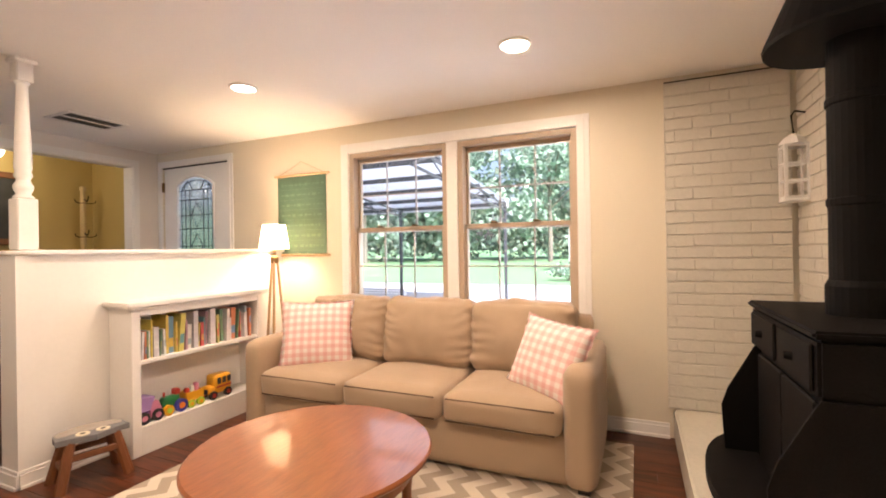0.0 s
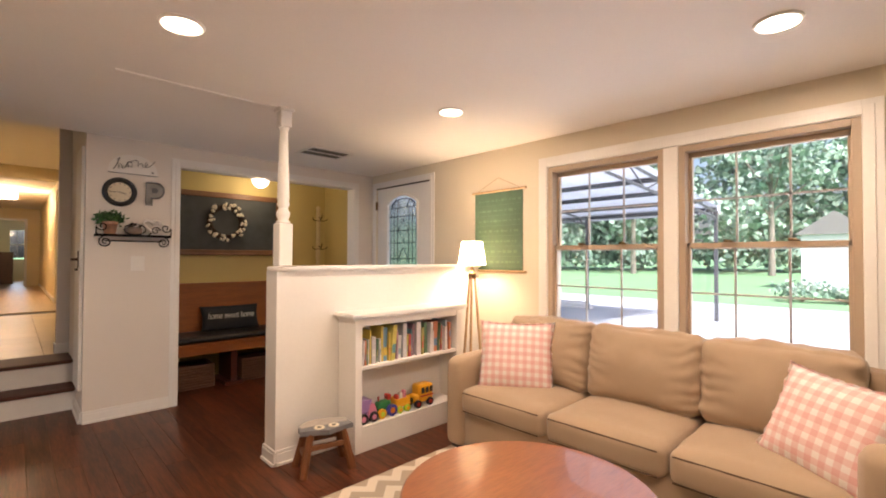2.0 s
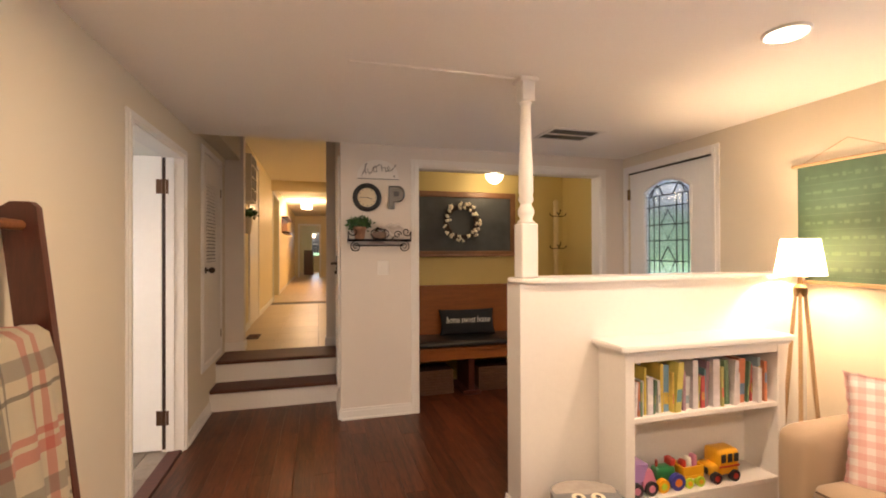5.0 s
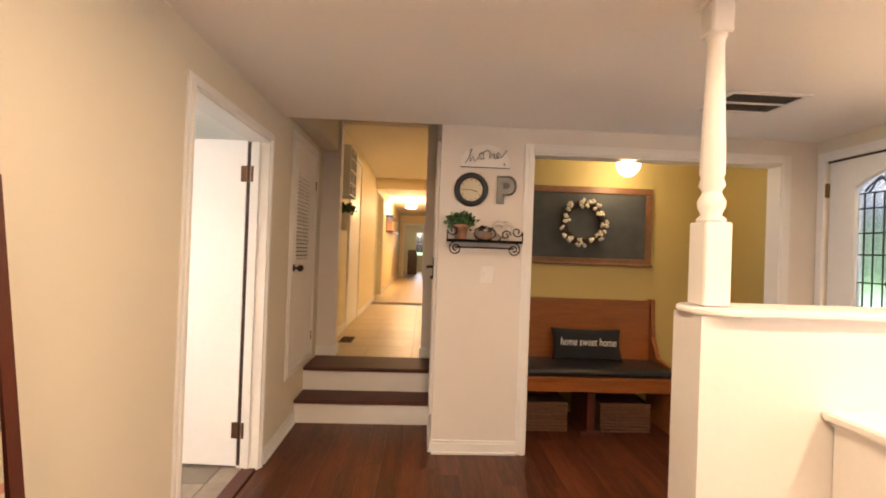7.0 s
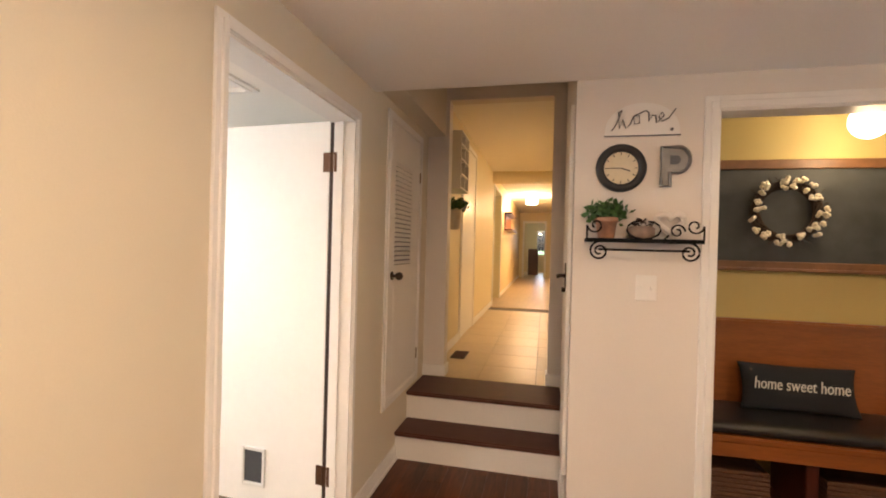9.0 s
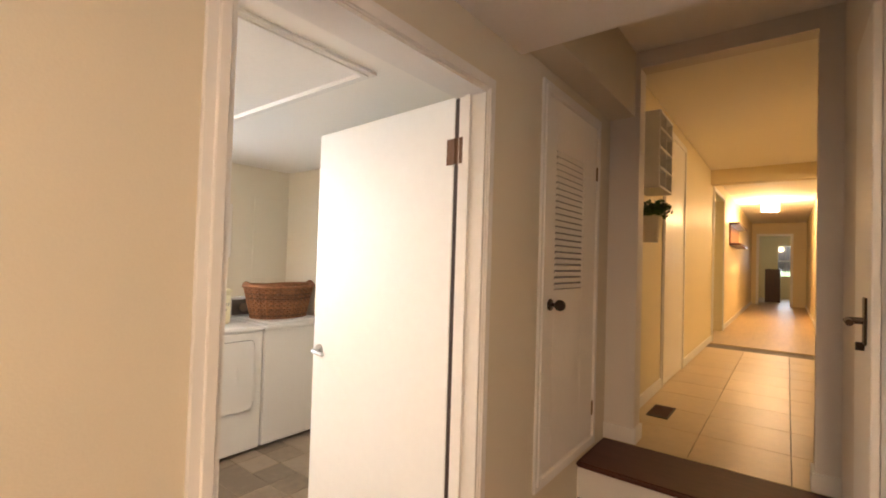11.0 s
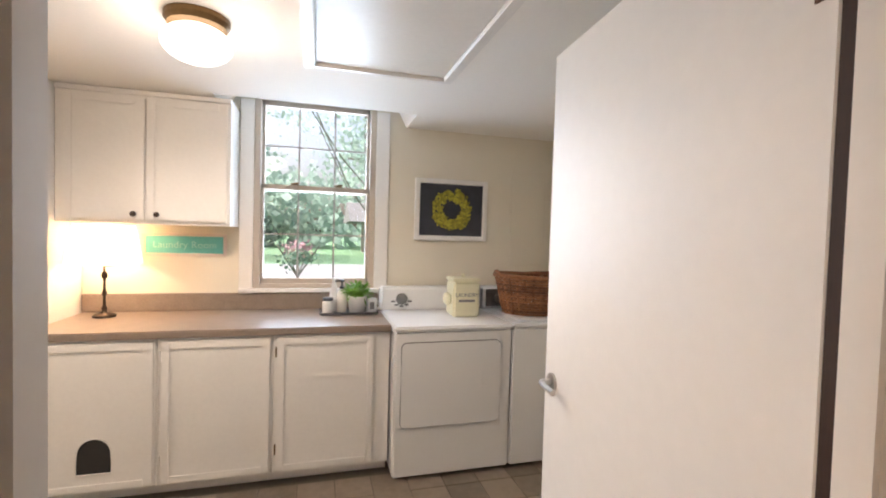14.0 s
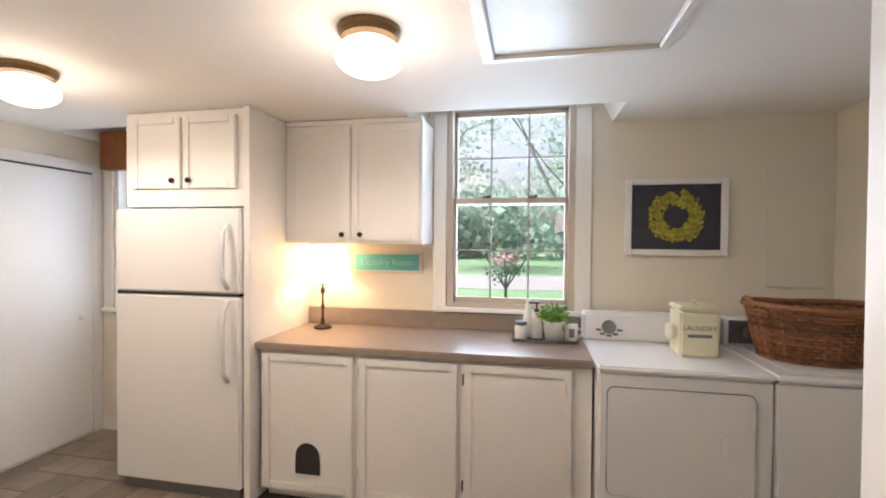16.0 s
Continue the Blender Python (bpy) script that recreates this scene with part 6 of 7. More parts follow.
for z in (1.80, 1.44):
    bm = tube([(2.68, 5.655, z + 0.02), (2.68, 5.61, z - 0.01), (2.68, 5.585, z + 0.02), (2.68, 5.58, z + 0.05)], 0.006, seg=6)
    for s_ in (-1, 1):
        tube([(2.68, 5.66, z - 0.02), (2.68 + s_ * 0.06, 5.645, z - 0.025), (2.68 + s_ * 0.095, 5.635, z - 0.012), (2.68 + s_ * 0.10, 5.63, z + 0.012)], 0.005, bm, 6)
    part("hook", bm, STEELBLACK, cr, "black iron hook")
single("door_mat", box(2.46, 2.84, 5.16, 5.62, 0.0, 0.010, 0.003), mat("tan coir", (0.26, 0.15, 0.06), 0.95, vary=0.25, fine=160, coarse=9, bump=0.4), "small tan mat on the entry floor", "mat")


def globe_lamp(name, label, x, y, z, r, base_r, base, squash=0.75):
    g = thing(name, label, "ceiling light", (x, y, z))
    part("base", lathe([(base_r, z), (base_r, z - 0.018), (base_r * 0.92, z - 0.03), (base_r * 0.9, z - 0.035)], (x, y, 0), 32), base, g)
    prof = []
    for k in range(13):
        a = math.pi * (0.14 + 0.86 * k / 12)
        prof.append((r * math.sin(a), z - 0.035 - r * squash * (math.cos(math.pi * 0.14) - math.cos(a))))
    globe = part("globe", lathe(prof[::-1], (x, y, 0), 32), OPAL, g, "glowing opal glass", True)
    globe.visible_shadow = False
    return g


globe_lamp("entry_light", "lit schoolhouse globe ceiling light in the entry", 1.89, 5.55, 2.32, 0.095, 0.055, TRIM, 1.05)

# ---- hall things ----
cu = thing("cubby_shelf", "white wall cubby with small compartments", "wall shelf", (-0.70, 6.80, 2.2))
part("back", box(-0.78, -0.77, 6.60, 7.02, 1.97, 2.50), TRIM, cu)
for y0, y1 in ((6.60, 6.615), (7.005, 7.02), (6.803, 6.817)):
    part("side", box(-0.77, -0.61, y0, y1, 1.97, 2.50), TRIM, cu)
for z in (1.97, 2.10, 2.235, 2.37, 2.485):
    part("shelf", box(-0.77, -0.605, 6.615, 7.005, z, z + 0.015), TRIM, cu)
wp = thing("wall_planter", "pale wall bucket of small green leaves on a dark bracket", "planter", (-0.70, 6.74, 1.6))
part("bracket", box(-0.78, -0.755, 6.61, 6.87, 1.78, 1.88, 0.004), MAHOG, wp)
part("bucket", lathe([(0.05, 1.60), (0.07, 1.78), (0.074, 1.785), (0.06, 1.78), (0, 1.76)], (-0.685, 6.74, 0), 20), CREAMP, wp)
part("foliage", leaves(bmesh.new(), (-0.67, 6.74, 1.82), (0.12, 0.13, 0.065), 460, 0.034, 9), LEAF, wp)
fv = thing("floor_register", "brown slotted floor register", "vent", (-0.6, 6.9, 0.385))
part("frame", box(-0.70, -0.56, 6.75, 7.05, 0.381, 0.390, 0.002), BRONZE, fv)
for k in range(8):
    part("slat", box(-0.69, -0.57, 6.775 + k * 0.033, 6.79 + k * 0.033, 0.390, 0.394), TREAD, fv)
ws = thing("wall_shelf", "brown wooden wall shelf along the hall", "wall shelf", (-0.7, 13.3, 1.8))
part("board", box(-0.78, -0.60, 13.1, 14.9, 1.86, 1.90), MAHOG, ws)
part("back", box(-0.78, -0.76, 13.1, 14.9, 1.90, 2.24), OAKX, ws)
part("top", box(-0.78, -0.62, 13.05, 14.95, 2.24, 2.28), MAHOG, ws)
ch_ = thing("dining_chair", "white painted wooden chair with a pale cushion", "chair", (0.78, 9.0, 0.38))
part("seat", box(0.58, 0.98, 8.80, 9.20, 0.80, 0.835, 0.010, 2), TRIM, ch_)
part("cushion", soft_box(0.60, 0.96, 8.82, 9.18, 0.835, 0.880, 0.02, 6), OFFWHITE, ch_, "pale seat cushion", True)
for x in (0.61, 0.95):
    for y in (8.83, 9.17):
        part("leg", rod((x, y, 0.38), (x, y, 0.80), 0.016, 0.020, 10), TRIM, ch_)
for x in (0.61, 0.95):
    part("back_post", rod((x, 9.185, 0.80), (x, 9.23, 1.30), 0.018, 0.014, 10), TRIM, ch_)
for z in (0.98, 1.13, 1.27):
    part("back_rail", box(0.61, 0.95, 9.196 + (z - 0.8) * 0.07, 9.214 + (z - 0.8) * 0.07, z - 0.03, z + 0.03, 0.004), TRIM, ch_)
# Unseen fitting added to go with the lamp that fills the hall.
dl = thing("dining_fill_light", "unseen lit ceiling light added in the dining room to brighten the hall", "ceiling light", (2.1, 9.6, 2.8))
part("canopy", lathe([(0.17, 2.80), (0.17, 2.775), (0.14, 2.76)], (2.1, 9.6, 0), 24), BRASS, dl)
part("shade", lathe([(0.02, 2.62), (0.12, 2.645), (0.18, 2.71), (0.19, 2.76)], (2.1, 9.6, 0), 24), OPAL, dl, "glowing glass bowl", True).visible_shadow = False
hl = thing("hall_light", "lit flush ceiling light in the hall", "ceiling light", (-0.2, 14.2, 2.8))
part("canopy", lathe([(0.16, 2.80), (0.16, 2.78), (0.13, 2.76)], (-0.2, 14.2, 0), 24), TRIM, hl)
part("shade", lathe([(0.14, 2.58), (0.15, 2.60), (0.15, 2.74), (0.13, 2.76)], (-0.2, 14.2, 0), 24), OPAL, hl, "glowing drum").visible_shadow = False
single("dresser", box(-0.50, -0.10, 21.2, 21.7, 0.385, 1.45, 0.01), MAHOG, "dark dresser in the far room", "dresser")

# ---- laundry things ----


def panel_door(parent, x, y0, y1, z0, z1, name="door", s=1):
    """A framed cabinet door on a front at x, facing +x."""
    d = part(name, box(x, x + 0.012, y0, y1, z0, z1, 0.003), TRIM_L, parent)
    w = 0.042
    bm = bmesh.new()
    bx(bm, x + 0.012, x + 0.021, y0, y0 + w, z0, z1, 0.004, 2)
    bx(bm, x + 0.012, x + 0.021, y1 - w, y1, z0, z1, 0.004, 2)
    bx(bm, x + 0.012, x + 0.021, y0 + w, y1 - w, z1 - w, z1, 0.004, 2)
    bx(bm, x + 0.012, x + 0.021, y0 + w, y1 - w, z0, z0 + w, 0.004, 2)
    part("door_frame", bm, TRIM_L, d, "raised white frame")
    return d


def knob(parent, x, y, z, material=None):
    bm = rod((x, y, z), (x + 0.014, y, z), 0.006, seg=10)
    bmesh.ops.create_uvsphere(bm, u_segments=14, v_segments=8, radius=0.016, matrix=Matrix.Translation((x + 0.022, y, z)))
    return part("knob", bm, material or BRONZE, parent, "dark bronze knob", True)


CXF = -3.085
for k, (y0, y1) in enumerate(((2.64, 3.208), (3.208, 3.777), (3.777, 4.428))):
    cab = thing("base_cabinet", ("white base cabinet with a cat-sized arched hole" if k == 0 else "white base cabinet with a framed door"), "cabinet", (-3.4, (y0 + y1) / 2, 0), "base cabinets")
    part("body", box(-3.69, CXF, y0 + 0.001, y1 - 0.001, 0.075, 0.862), TRIM_L, cab)
    part("toe_kick", box(-3.62, -3.16, y0 + 0.001, y1 - 0.001, 0, 0.075), TRIM_L, cab, "recessed dark toe kick")
    d = panel_door(cab, CXF, y0 + 0.022, (y1 - 0.012 if k < 2 else y1 - 0.095), 0.09, 0.845)
    if k == 0:
        yc = 2.934
        arch = [(yc - 0.076, 0.18), (yc + 0.076, 0.18)] + [(yc + 0.076 * math.cos(radians(a)), 0.285 + 0.076 * math.sin(radians(a))) for a in range(0, 181, 15)]
        part("cat_hole", prism(arch, Matrix(((0, 0, 1, CXF + 0.0125), (1, 0, 0, 0), (0, 1, 0, 0), (0, 0, 0, 1))), 0.0015), SHADOWGAP, d, "black arched cat hole")
        rim = [(CXF + 0.015, y, z) for y, z in arch]
        part("hole_rim", tube(rim, 0.004, seg=6, closed=True), TRIM_L, d)
    for z in (0.765, 0.215):
        part("hinge", box(CXF + 0.002, CXF + 0.020, (y0 + 0.012), (y0 + 0.020), z - 0.028, z + 0.028, 0.002), BRASS if k == 2 else TRIM_L, cab, "small hinge")
ct = thing("countertop", "grey-brown laminate countertop with a backsplash", "countertop", (-3.4, 3.52, 0.86))
part("top", box(-3.70, -3.055, 2.615, 4.432, 0.862, 0.902, 0.006, 2), COUNTER, ct)
part("backsplash", box(-3.70, -3.678, 2.615, 4.428, 0.902, 1.015, 0.005, 2), COUNTER, ct)

up = thing("wall_cabinet", "white two-door wall cabinet beside the window", "cabinet", (-3.55, 3.05, 1.47))
part("body", box(-3.695, -3.395, 2.615, 3.495, 1.455, LC - 0.004), TRIM_L, up)
for y0, y1 in ((2.66, 3.048), (3.060, 3.478)):
    d = panel_door(up, -3.395, y0, y1, 1.475, 2.165)
    knob(d, -3.383, (y1 - 0.05 if y0 < 3 else y0 + 0.055), 1.51)
part("top_trim", box(-3.395, -3.380, 2.615, 3.495, 2.18, LC - 0.004, 0.003), TRIM_L, up)

part_side = single("fridge_panel", box(-3.70, -3.02, 2.575, 2.612, 0, LC - 0.003, 0.003), TRIM_L, "tall white panel beside the refrigerator", "panel")
oc = thing("over_fridge_cabinet", "white two-door cabinet above the refrigerator", "cabinet", (-3.35, 2.18, 1.71))
part("body", box(-3.70, -3.06, 1.775, 2.575, 1.662, LC - 0.003), TRIM_L, oc)
for y0, y1 in ((1.83, 2.155), (2.172, 2.51)):
    d = panel_door(oc, -3.06, y0, y1, 1.765, 2.175)
    knob(d, -3.048, (y1 - 0.045 if y0 < 2 else y0 + 0.045), 1.81)

fr = thing("refrigerator", "white two-door top-freezer refrigerator", "refrigerator", (-3.35, 2.14, 0))
FX = -3.10
part("body", box(-3.66, FX, 1.745, 2.545, 0.02, 1.645, 0.006), FRIDGE, fr)
for nm, z0, z1 in (("freezer_door", 1.170, 1.650), ("fridge_door", 0.07, 1.155)):
    d = part(nm, box(FX + 0.006, -3.022, 1.728, 2.553, z0, z1, 0.012, 3), FRIDGE, fr)
    h0, h1 = (1.20, 1.56) if z0 > 1 else (0.68, 1.13)
    pts = [(-3.022, 2.475, h0), (-2.985, 2.475, h0 + 0.05), (-2.975, 2.475, (h0 + h1) / 2), (-2.985, 2.475, h1 - 0.05), (-3.022, 2.475, h1)]
    part("handle", tube(pts, 0.013, seg=10), APPL, d, "white bow handle", True)
part("gasket", box(FX + 0.004, -3.03, 1.74, 2.54, 1.155, 1.170), SHADOWGAP, fr, "dark door gap")
part("kick_grille", box(-3.10, -3.05, 1.76, 2.53, 0.0, 0.06, 0.003), GREYP, fr, "grey kick grille")

dr = thing("dryer", "white front-loading clothes dryer", "dryer", (-3.3, 4.80, 0))
part("body", box(-3.62, -2.975, 4.440, 5.165, 0.02, 0.875, 0.010, 3), APPL, dr)
part("top", box(-3.62, -2.965, 4.436, 5.169, 0.875, 0.905, 0.010, 3), APPL, dr)
ring = []
for cy, cz, a0 in ((5.06, 0.78, 0), (4.51, 0.78, 90), (4.51, 0.345, 180), (5.06, 0.345, 270)):
    ring += [(cy + 0.03 * math.cos(radians(a0 + a)), cz + 0.03 * math.sin(radians(a0 + a))) for a in (0, 30, 60, 90)]
d = part("door", prism(ring, Matrix(((0, 0, 1, -2.975), (1, 0, 0, 0), (0, 1, 0, 0), (0, 0, 0, 1))), 0.010), APPL, dr)
part("door_seam", tube([(-2.972, y, z) for y, z in ring], 0.0045, seg=6, closed=True), GREYP, d, "thin grey seam")
part("door_pull", box(-2.966, -2.9605, 4.965, 4.985, 0.53, 0.63, 0.002), APPL, d)
part("console", box(-3.66, -3.53, 4.430, 5.165, 0.905, 1.065, 0.012, 3), APPL, dr, "white control console")
bm = rod((-3.53, 4.575, 0.985), (-3.505, 4.575, 0.985), 0.040, 0.034, 20)
part("dial", bm, GALV, dr, "grey timer dial")
for k in range(5):
    a = radians(200 + 35 * k)
    part("dial_mark", box(-3.530, -3.527, 4.575 + 0.062 * math.cos(a) - 0.014, 4.575 + 0.062 * math.cos(a) + 0.014, 0.985 + 0.05 * math.sin(a) - 0.006, 0.985 + 0.05 * math.sin(a) + 0.006), GREYP, dr, "grey print")
ws_ = thing("washer", "white top-loading washing machine", "washer", (-3.3, 5.50, 0))
part("body", box(-3.62, -2.975, 5.172, 5.785, 0.02, 0.875, 0.010, 3), APPL, ws_)
part("top", box(-3.62, -2.965, 5.173, 5.79, 0.875, 0.905, 0.010, 3), APPL, ws_)
part("lid", box(-3.50, -3.02, 5.24, 5.73, 0.905, 0.917, 0.005, 2), APPL, ws_)
part("console", box(-3.66, -3.53, 5.185, 5.785, 0.905, 1.065, 0.012, 3), APPL, ws_)
part("dial_plate", box(-3.53, -3.526, 5.20, 5.42, 0.925, 1.05), GALV, ws_, "grey printed plate")
part("dial", rod((-3.53, 5.30, 0.985), (-3.503, 5.30, 0.985), 0.036, 0.030, 20), CHROME, ws_)

# laundry tin
tn = thing("detergent_canister", "ivory lettered tin with a lid and scoop", "canister", (-3.30, 4.96, 0.905))
TX0, TX1, TY0, TY1 = -3.40, -3.22, 4.86, 5.04
part("tin", box(TX0, TX1, TY0, TY1, 0.905, 1.135, 0.012, 3), IVORY, tn)
part("lid", box(TX0 - 0.005, TX1 + 0.005, TY0 - 0.005, TY1 + 0.005, 1.135, 1.160, 0.008, 2), IVORY, tn)
part("lid_knob", lathe([(0.012, 1.16), (0.010, 1.168), (0.018, 1.176), (0.0, 1.186)], ((TX0 + TX1) / 2, (TY0 + TY1) / 2, 0), 14), IVORY, tn)
M = Matrix(((0, 0, 1, TX1 + 0.0008), (1, 0, 0, 4.95), (0, 1, 0, 1.05), (0, 0, 0, 1)))
part("lettering", words("LAUNDRY", 0.034, 0.0008, M), GREYP, tn, "grey lettering")
part("lettering_bar", box(TX1, TX1 + 0.0015, 4.895, 5.005, 1.005, 1.020), GREYP, tn, "grey printed line")
part("scoop", soft_box(-3.33, -3.26, 4.815, 4.858, 0.98, 1.06, 0.02, 4), IVORY, tn, smooth=True)

# wicker basket
wb = thing("laundry_basket", "oval brown wicker laundry basket on the washer", "basket", (-3.28, 5.46, 0.92))
bm = bmesh.new()
BC = Vector((-3.27, 5.47, 0.917))
rows_ = 15
for k in range(rows_):
    z = 0.010 + k * 0.0165
    f_ = 0.80 + 0.20 * k / (rows_ - 1)
    n = 60
    tube([(BC.x + 0.205 * f_ * math.cos(2 * math.pi * i / n) + 0.006 * math.cos(2 * math.pi * i / n) * (1 if (i + k) % 2 else -1), BC.y + 0.285 * f_ * math.sin(2 * math.pi * i / n) + 0.006 * math.sin(2 * math.pi * i / n) * (1 if (i + k) % 2 else -1), BC.z + z + 0.012 * abs(math.sin(2 * math.pi * i / n)) * k / rows_) for i in range(n)], 0.0085, bm, 5, True)
part("weave", bm, WICKER, wb)
bm = bmesh.new()
for i in range(30):
    a = 2 * math.pi * i / 30
    tube([(BC.x + 0.205 * f_ * math.cos(a), BC.y + 0.285 * f_ * math.sin(a), BC.z + z) for f_, z in ((0.80, 0.005), (0.9, 0.12), (1.0, 0.25))], 0.006, bm, 5)
part("stakes", bm, WICKER, wb)
part("rim", tube([(BC.x + 0.208 * math.cos(2 * math.pi * i / 40), BC.y + 0.290 * math.sin(2 * math.pi * i / 40), BC.z + 0.252 + 0.014 * abs(math.sin(2 * math.pi * i / 40))) for i in range(40)], 0.015, seg=8, closed=True), WICKER, wb)
for s_ in (-1, 1):
    part("handle", tube([(BC.x - 0.07 + 0.14 * i / 8, BC.y + s_ * (0.283 + 0.012 * math.sin(math.pi * i / 8)), BC.z + 0.255 + 0.035 * math.sin(math.pi * i / 8)) for i in range(9)], 0.011, seg=8), WICKER, wb)
bm = bmesh.new()
bmesh.ops.create_circle(bm, cap_ends=True, segments=32, radius=1, matrix=Matrix.Translation(BC + Vector((0, 0, 0.004))) @ Matrix.Diagonal((0.165, 0.23, 1, 1)))
bmesh.ops.solidify(bm, geom=bm.faces[:], thickness=-0.006)
part("bottom", bm, WICKERD, wb)

# tray of bottles
tr = thing("metal_tray", "small silver metal tray on the counter", "tray", (-3.50, 4.22, 0.902))
bm = box(-3.58, -3.40, 4.03, 4.39, 0.902, 0.908, 0.002)
tube([(-3.585, 4.025, 0.915), (-3.395, 4.025, 0.915), (-3.395, 4.395, 0.915), (-3.585, 4.395, 0.915)], 0.006, bm, 6, True)
part("tray", bm, STEELGREY, tr)
gp = thing("grass_plant", "bright green grass plant in a white pot", "plant", (-3.47, 4.265, 0.908))
part("pot", lathe([(0.050, 0), (0.064, 0.105), (0.066, 0.11), (0.055, 0.11), (0.05, 0.09), (0, 0.09)], (-3.47, 4.265, 0.908), 24), PLASTICW, gp, smooth=True)
part("grass", leaves(bmesh.new(), (-3.47, 4.265, 1.03), (0.075, 0.085, 0.075), 520, 0.05, 21, 0.8, 0.10), LEAFB, gp, "fresh grass blades")
bo = thing("pump_bottle", "white soap bottle with a black pump", "bottle", (-3.50, 4.165, 0.908))
part("bottle", lathe([(0.030, 0), (0.032, 0.01), (0.032, 0.12), (0.014, 0.145), (0.014, 0.155)], (-3.50, 4.165, 0.908), 20), OFFWHITE, bo, smooth=True)
bm = lathe([(0.016, 0.155), (0.016, 0.17), (0.006, 0.172), (0.006, 0.20), (0.018, 0.203), (0.018, 0.215)], (-3.50, 4.165, 0.908), 14)
tube([(-3.50, 4.165, 1.118), (-3.50, 4.12, 1.114)], 0.006, bm, 6)
part("pump", bm, BLACK, bo, "black pump head")
sb = thing("spray_bottle", "tall white conical bottle", "bottle", (-3.54, 4.115, 0.908))
part("bottle", lathe([(0.034, 0), (0.036, 0.01), (0.032, 0.09), (0.012, 0.20), (0.010, 0.225)], (-3.54, 4.115, 0.908), 20), PLASTICW, sb, smooth=True)
jr = thing("glass_jar", "small clear jar with a silver lid", "jar", (-3.46, 4.075, 0.908))
part("jar", lathe([(0.034, 0), (0.036, 0.006), (0.036, 0.07), (0.030, 0.082)], (-3.46, 4.075, 0.908), 20), PLASTICW, jr, smooth=True)
part("lid", lathe([(0.032, 0.082), (0.034, 0.085), (0.034, 0.10), (0.028, 0.103)], (-3.46, 4.075, 0.908), 20), STEELGREY, jr)
mg = thing("mug", "pale mug with grey print", "mug", (-3.48, 4.36, 0.908))
part("cup", lathe([(0.034, 0), (0.037, 0.005), (0.037, 0.092), (0.032, 0.092), (0.03, 0.02), (0, 0.02)], (-3.48, 4.36, 0.908), 20), PLASTICW, mg, smooth=True)
part("print", box(-3.4435, -3.4415, 4.345, 4.375, 0.93, 0.98), GREYP, mg, "grey print")
part("handle", tube([(-3.48, 4.395, 0.98), (-3.48, 4.418, 0.965), (-3.48, 4.418, 0.94), (-3.48, 4.395, 0.925)], 0.006, seg=8), PLASTICW, mg)

# table lamp
tl = thing("table_lamp", "lit table lamp with a turned dark base", "lamp", (-3.52, 2.80, 0.902))
part("base", lathe([(0.058, 0), (0.060, 0.008), (0.050, 0.018), (0.018, 0.026), (0.010, 0.036), (0.016, 0.05), (0.009, 0.065), (0.007, 0.12), (0.013, 0.135), (0.013, 0.145), (0.007, 0.16), (0.006, 0.22), (0.015, 0.235), (0.015, 0.255), (0.006, 0.27), (0.006, 0.32)], (-3.52, 2.80, 0.902), 24), BRONZE, tl, smooth=True)
bm = lathe([(0.190, 1.215), (0.150, 1.445)], (-3.52, 2.80, 0), 40)
bmesh.ops.delete(bm, geom=[f for f in bm.faces if len(f.verts) > 4], context="FACES")
part("shade", bm, SHADE, tl, "glowing cream shade", True)
part("switch_arm", tube([(-3.515, 2.81, 1.20), (-3.51, 2.90, 1.205)], 0.003, seg=6), BRONZE, tl)
sn = thing("laundry_sign", "teal wooden laundry room sign in a pale frame", "sign", (-3.70, 3.18, 1.33))
part("board", box(-3.698, -3.690, 2.955, 3.405, 1.275, 1.385), TEAL, sn)
bm = box(-3.700, -3.682, 2.935, 3.425, 1.385, 1.402, 0.002)
bx(bm, -3.700, -3.682, 2.935, 3.425, 1.258, 1.275, 0.002)
bx(bm, -3.700, -3.682, 2.935, 2.955, 1.275, 1.385, 0.002)
bx(bm, -3.700, -3.682, 3.405, 3.425, 1.275, 1.385, 0.002)
part("frame", bm, SIGNFRAME, sn)
M = Matrix(((0, 0, 1, -3.6895), (1, 0, 0, 3.18), (0, 1, 0, 1.328), (0, 0, 0, 1)))
part("lettering", words("Laundry Room", 0.062, 0.001, M), mat("pale teal lettering", (0.36, 0.70, 0.70), 0.6, vary=0.1), sn, "pale script lettering")

pc = thing("framed_picture", "framed yellow-green leaf wreath on charcoal", "picture", (-3.70, 4.97, 1.40))
PY0, PY1, PZ0, PZ1 = 4.685, 5.248, 1.398, 1.855
part("ground", box(-3.697, -3.688, PY0 + 0.02, PY1 - 0.02, PZ0 + 0.02, PZ1 - 0.02), SLATEART, pc)
w = 0.036
bm = box(-3.70, -3.672, PY0, PY0 + w, PZ0, PZ1, 0.004)
bx(bm, -3.70, -3.672, PY1 - w, PY1, PZ0, PZ1, 0.004)
bx(bm, -3.70, -3.672, PY0 + w, PY1 - w, PZ1 - w, PZ1, 0.004)
bx(bm, -3.70, -3.672, PY0 + w, PY1 - w, PZ0, PZ0 + w, 0.004)
part("frame", bm, TRIM_L, pc, "white wooden frame")
bm = bmesh.new()
rr = random.Random(31)
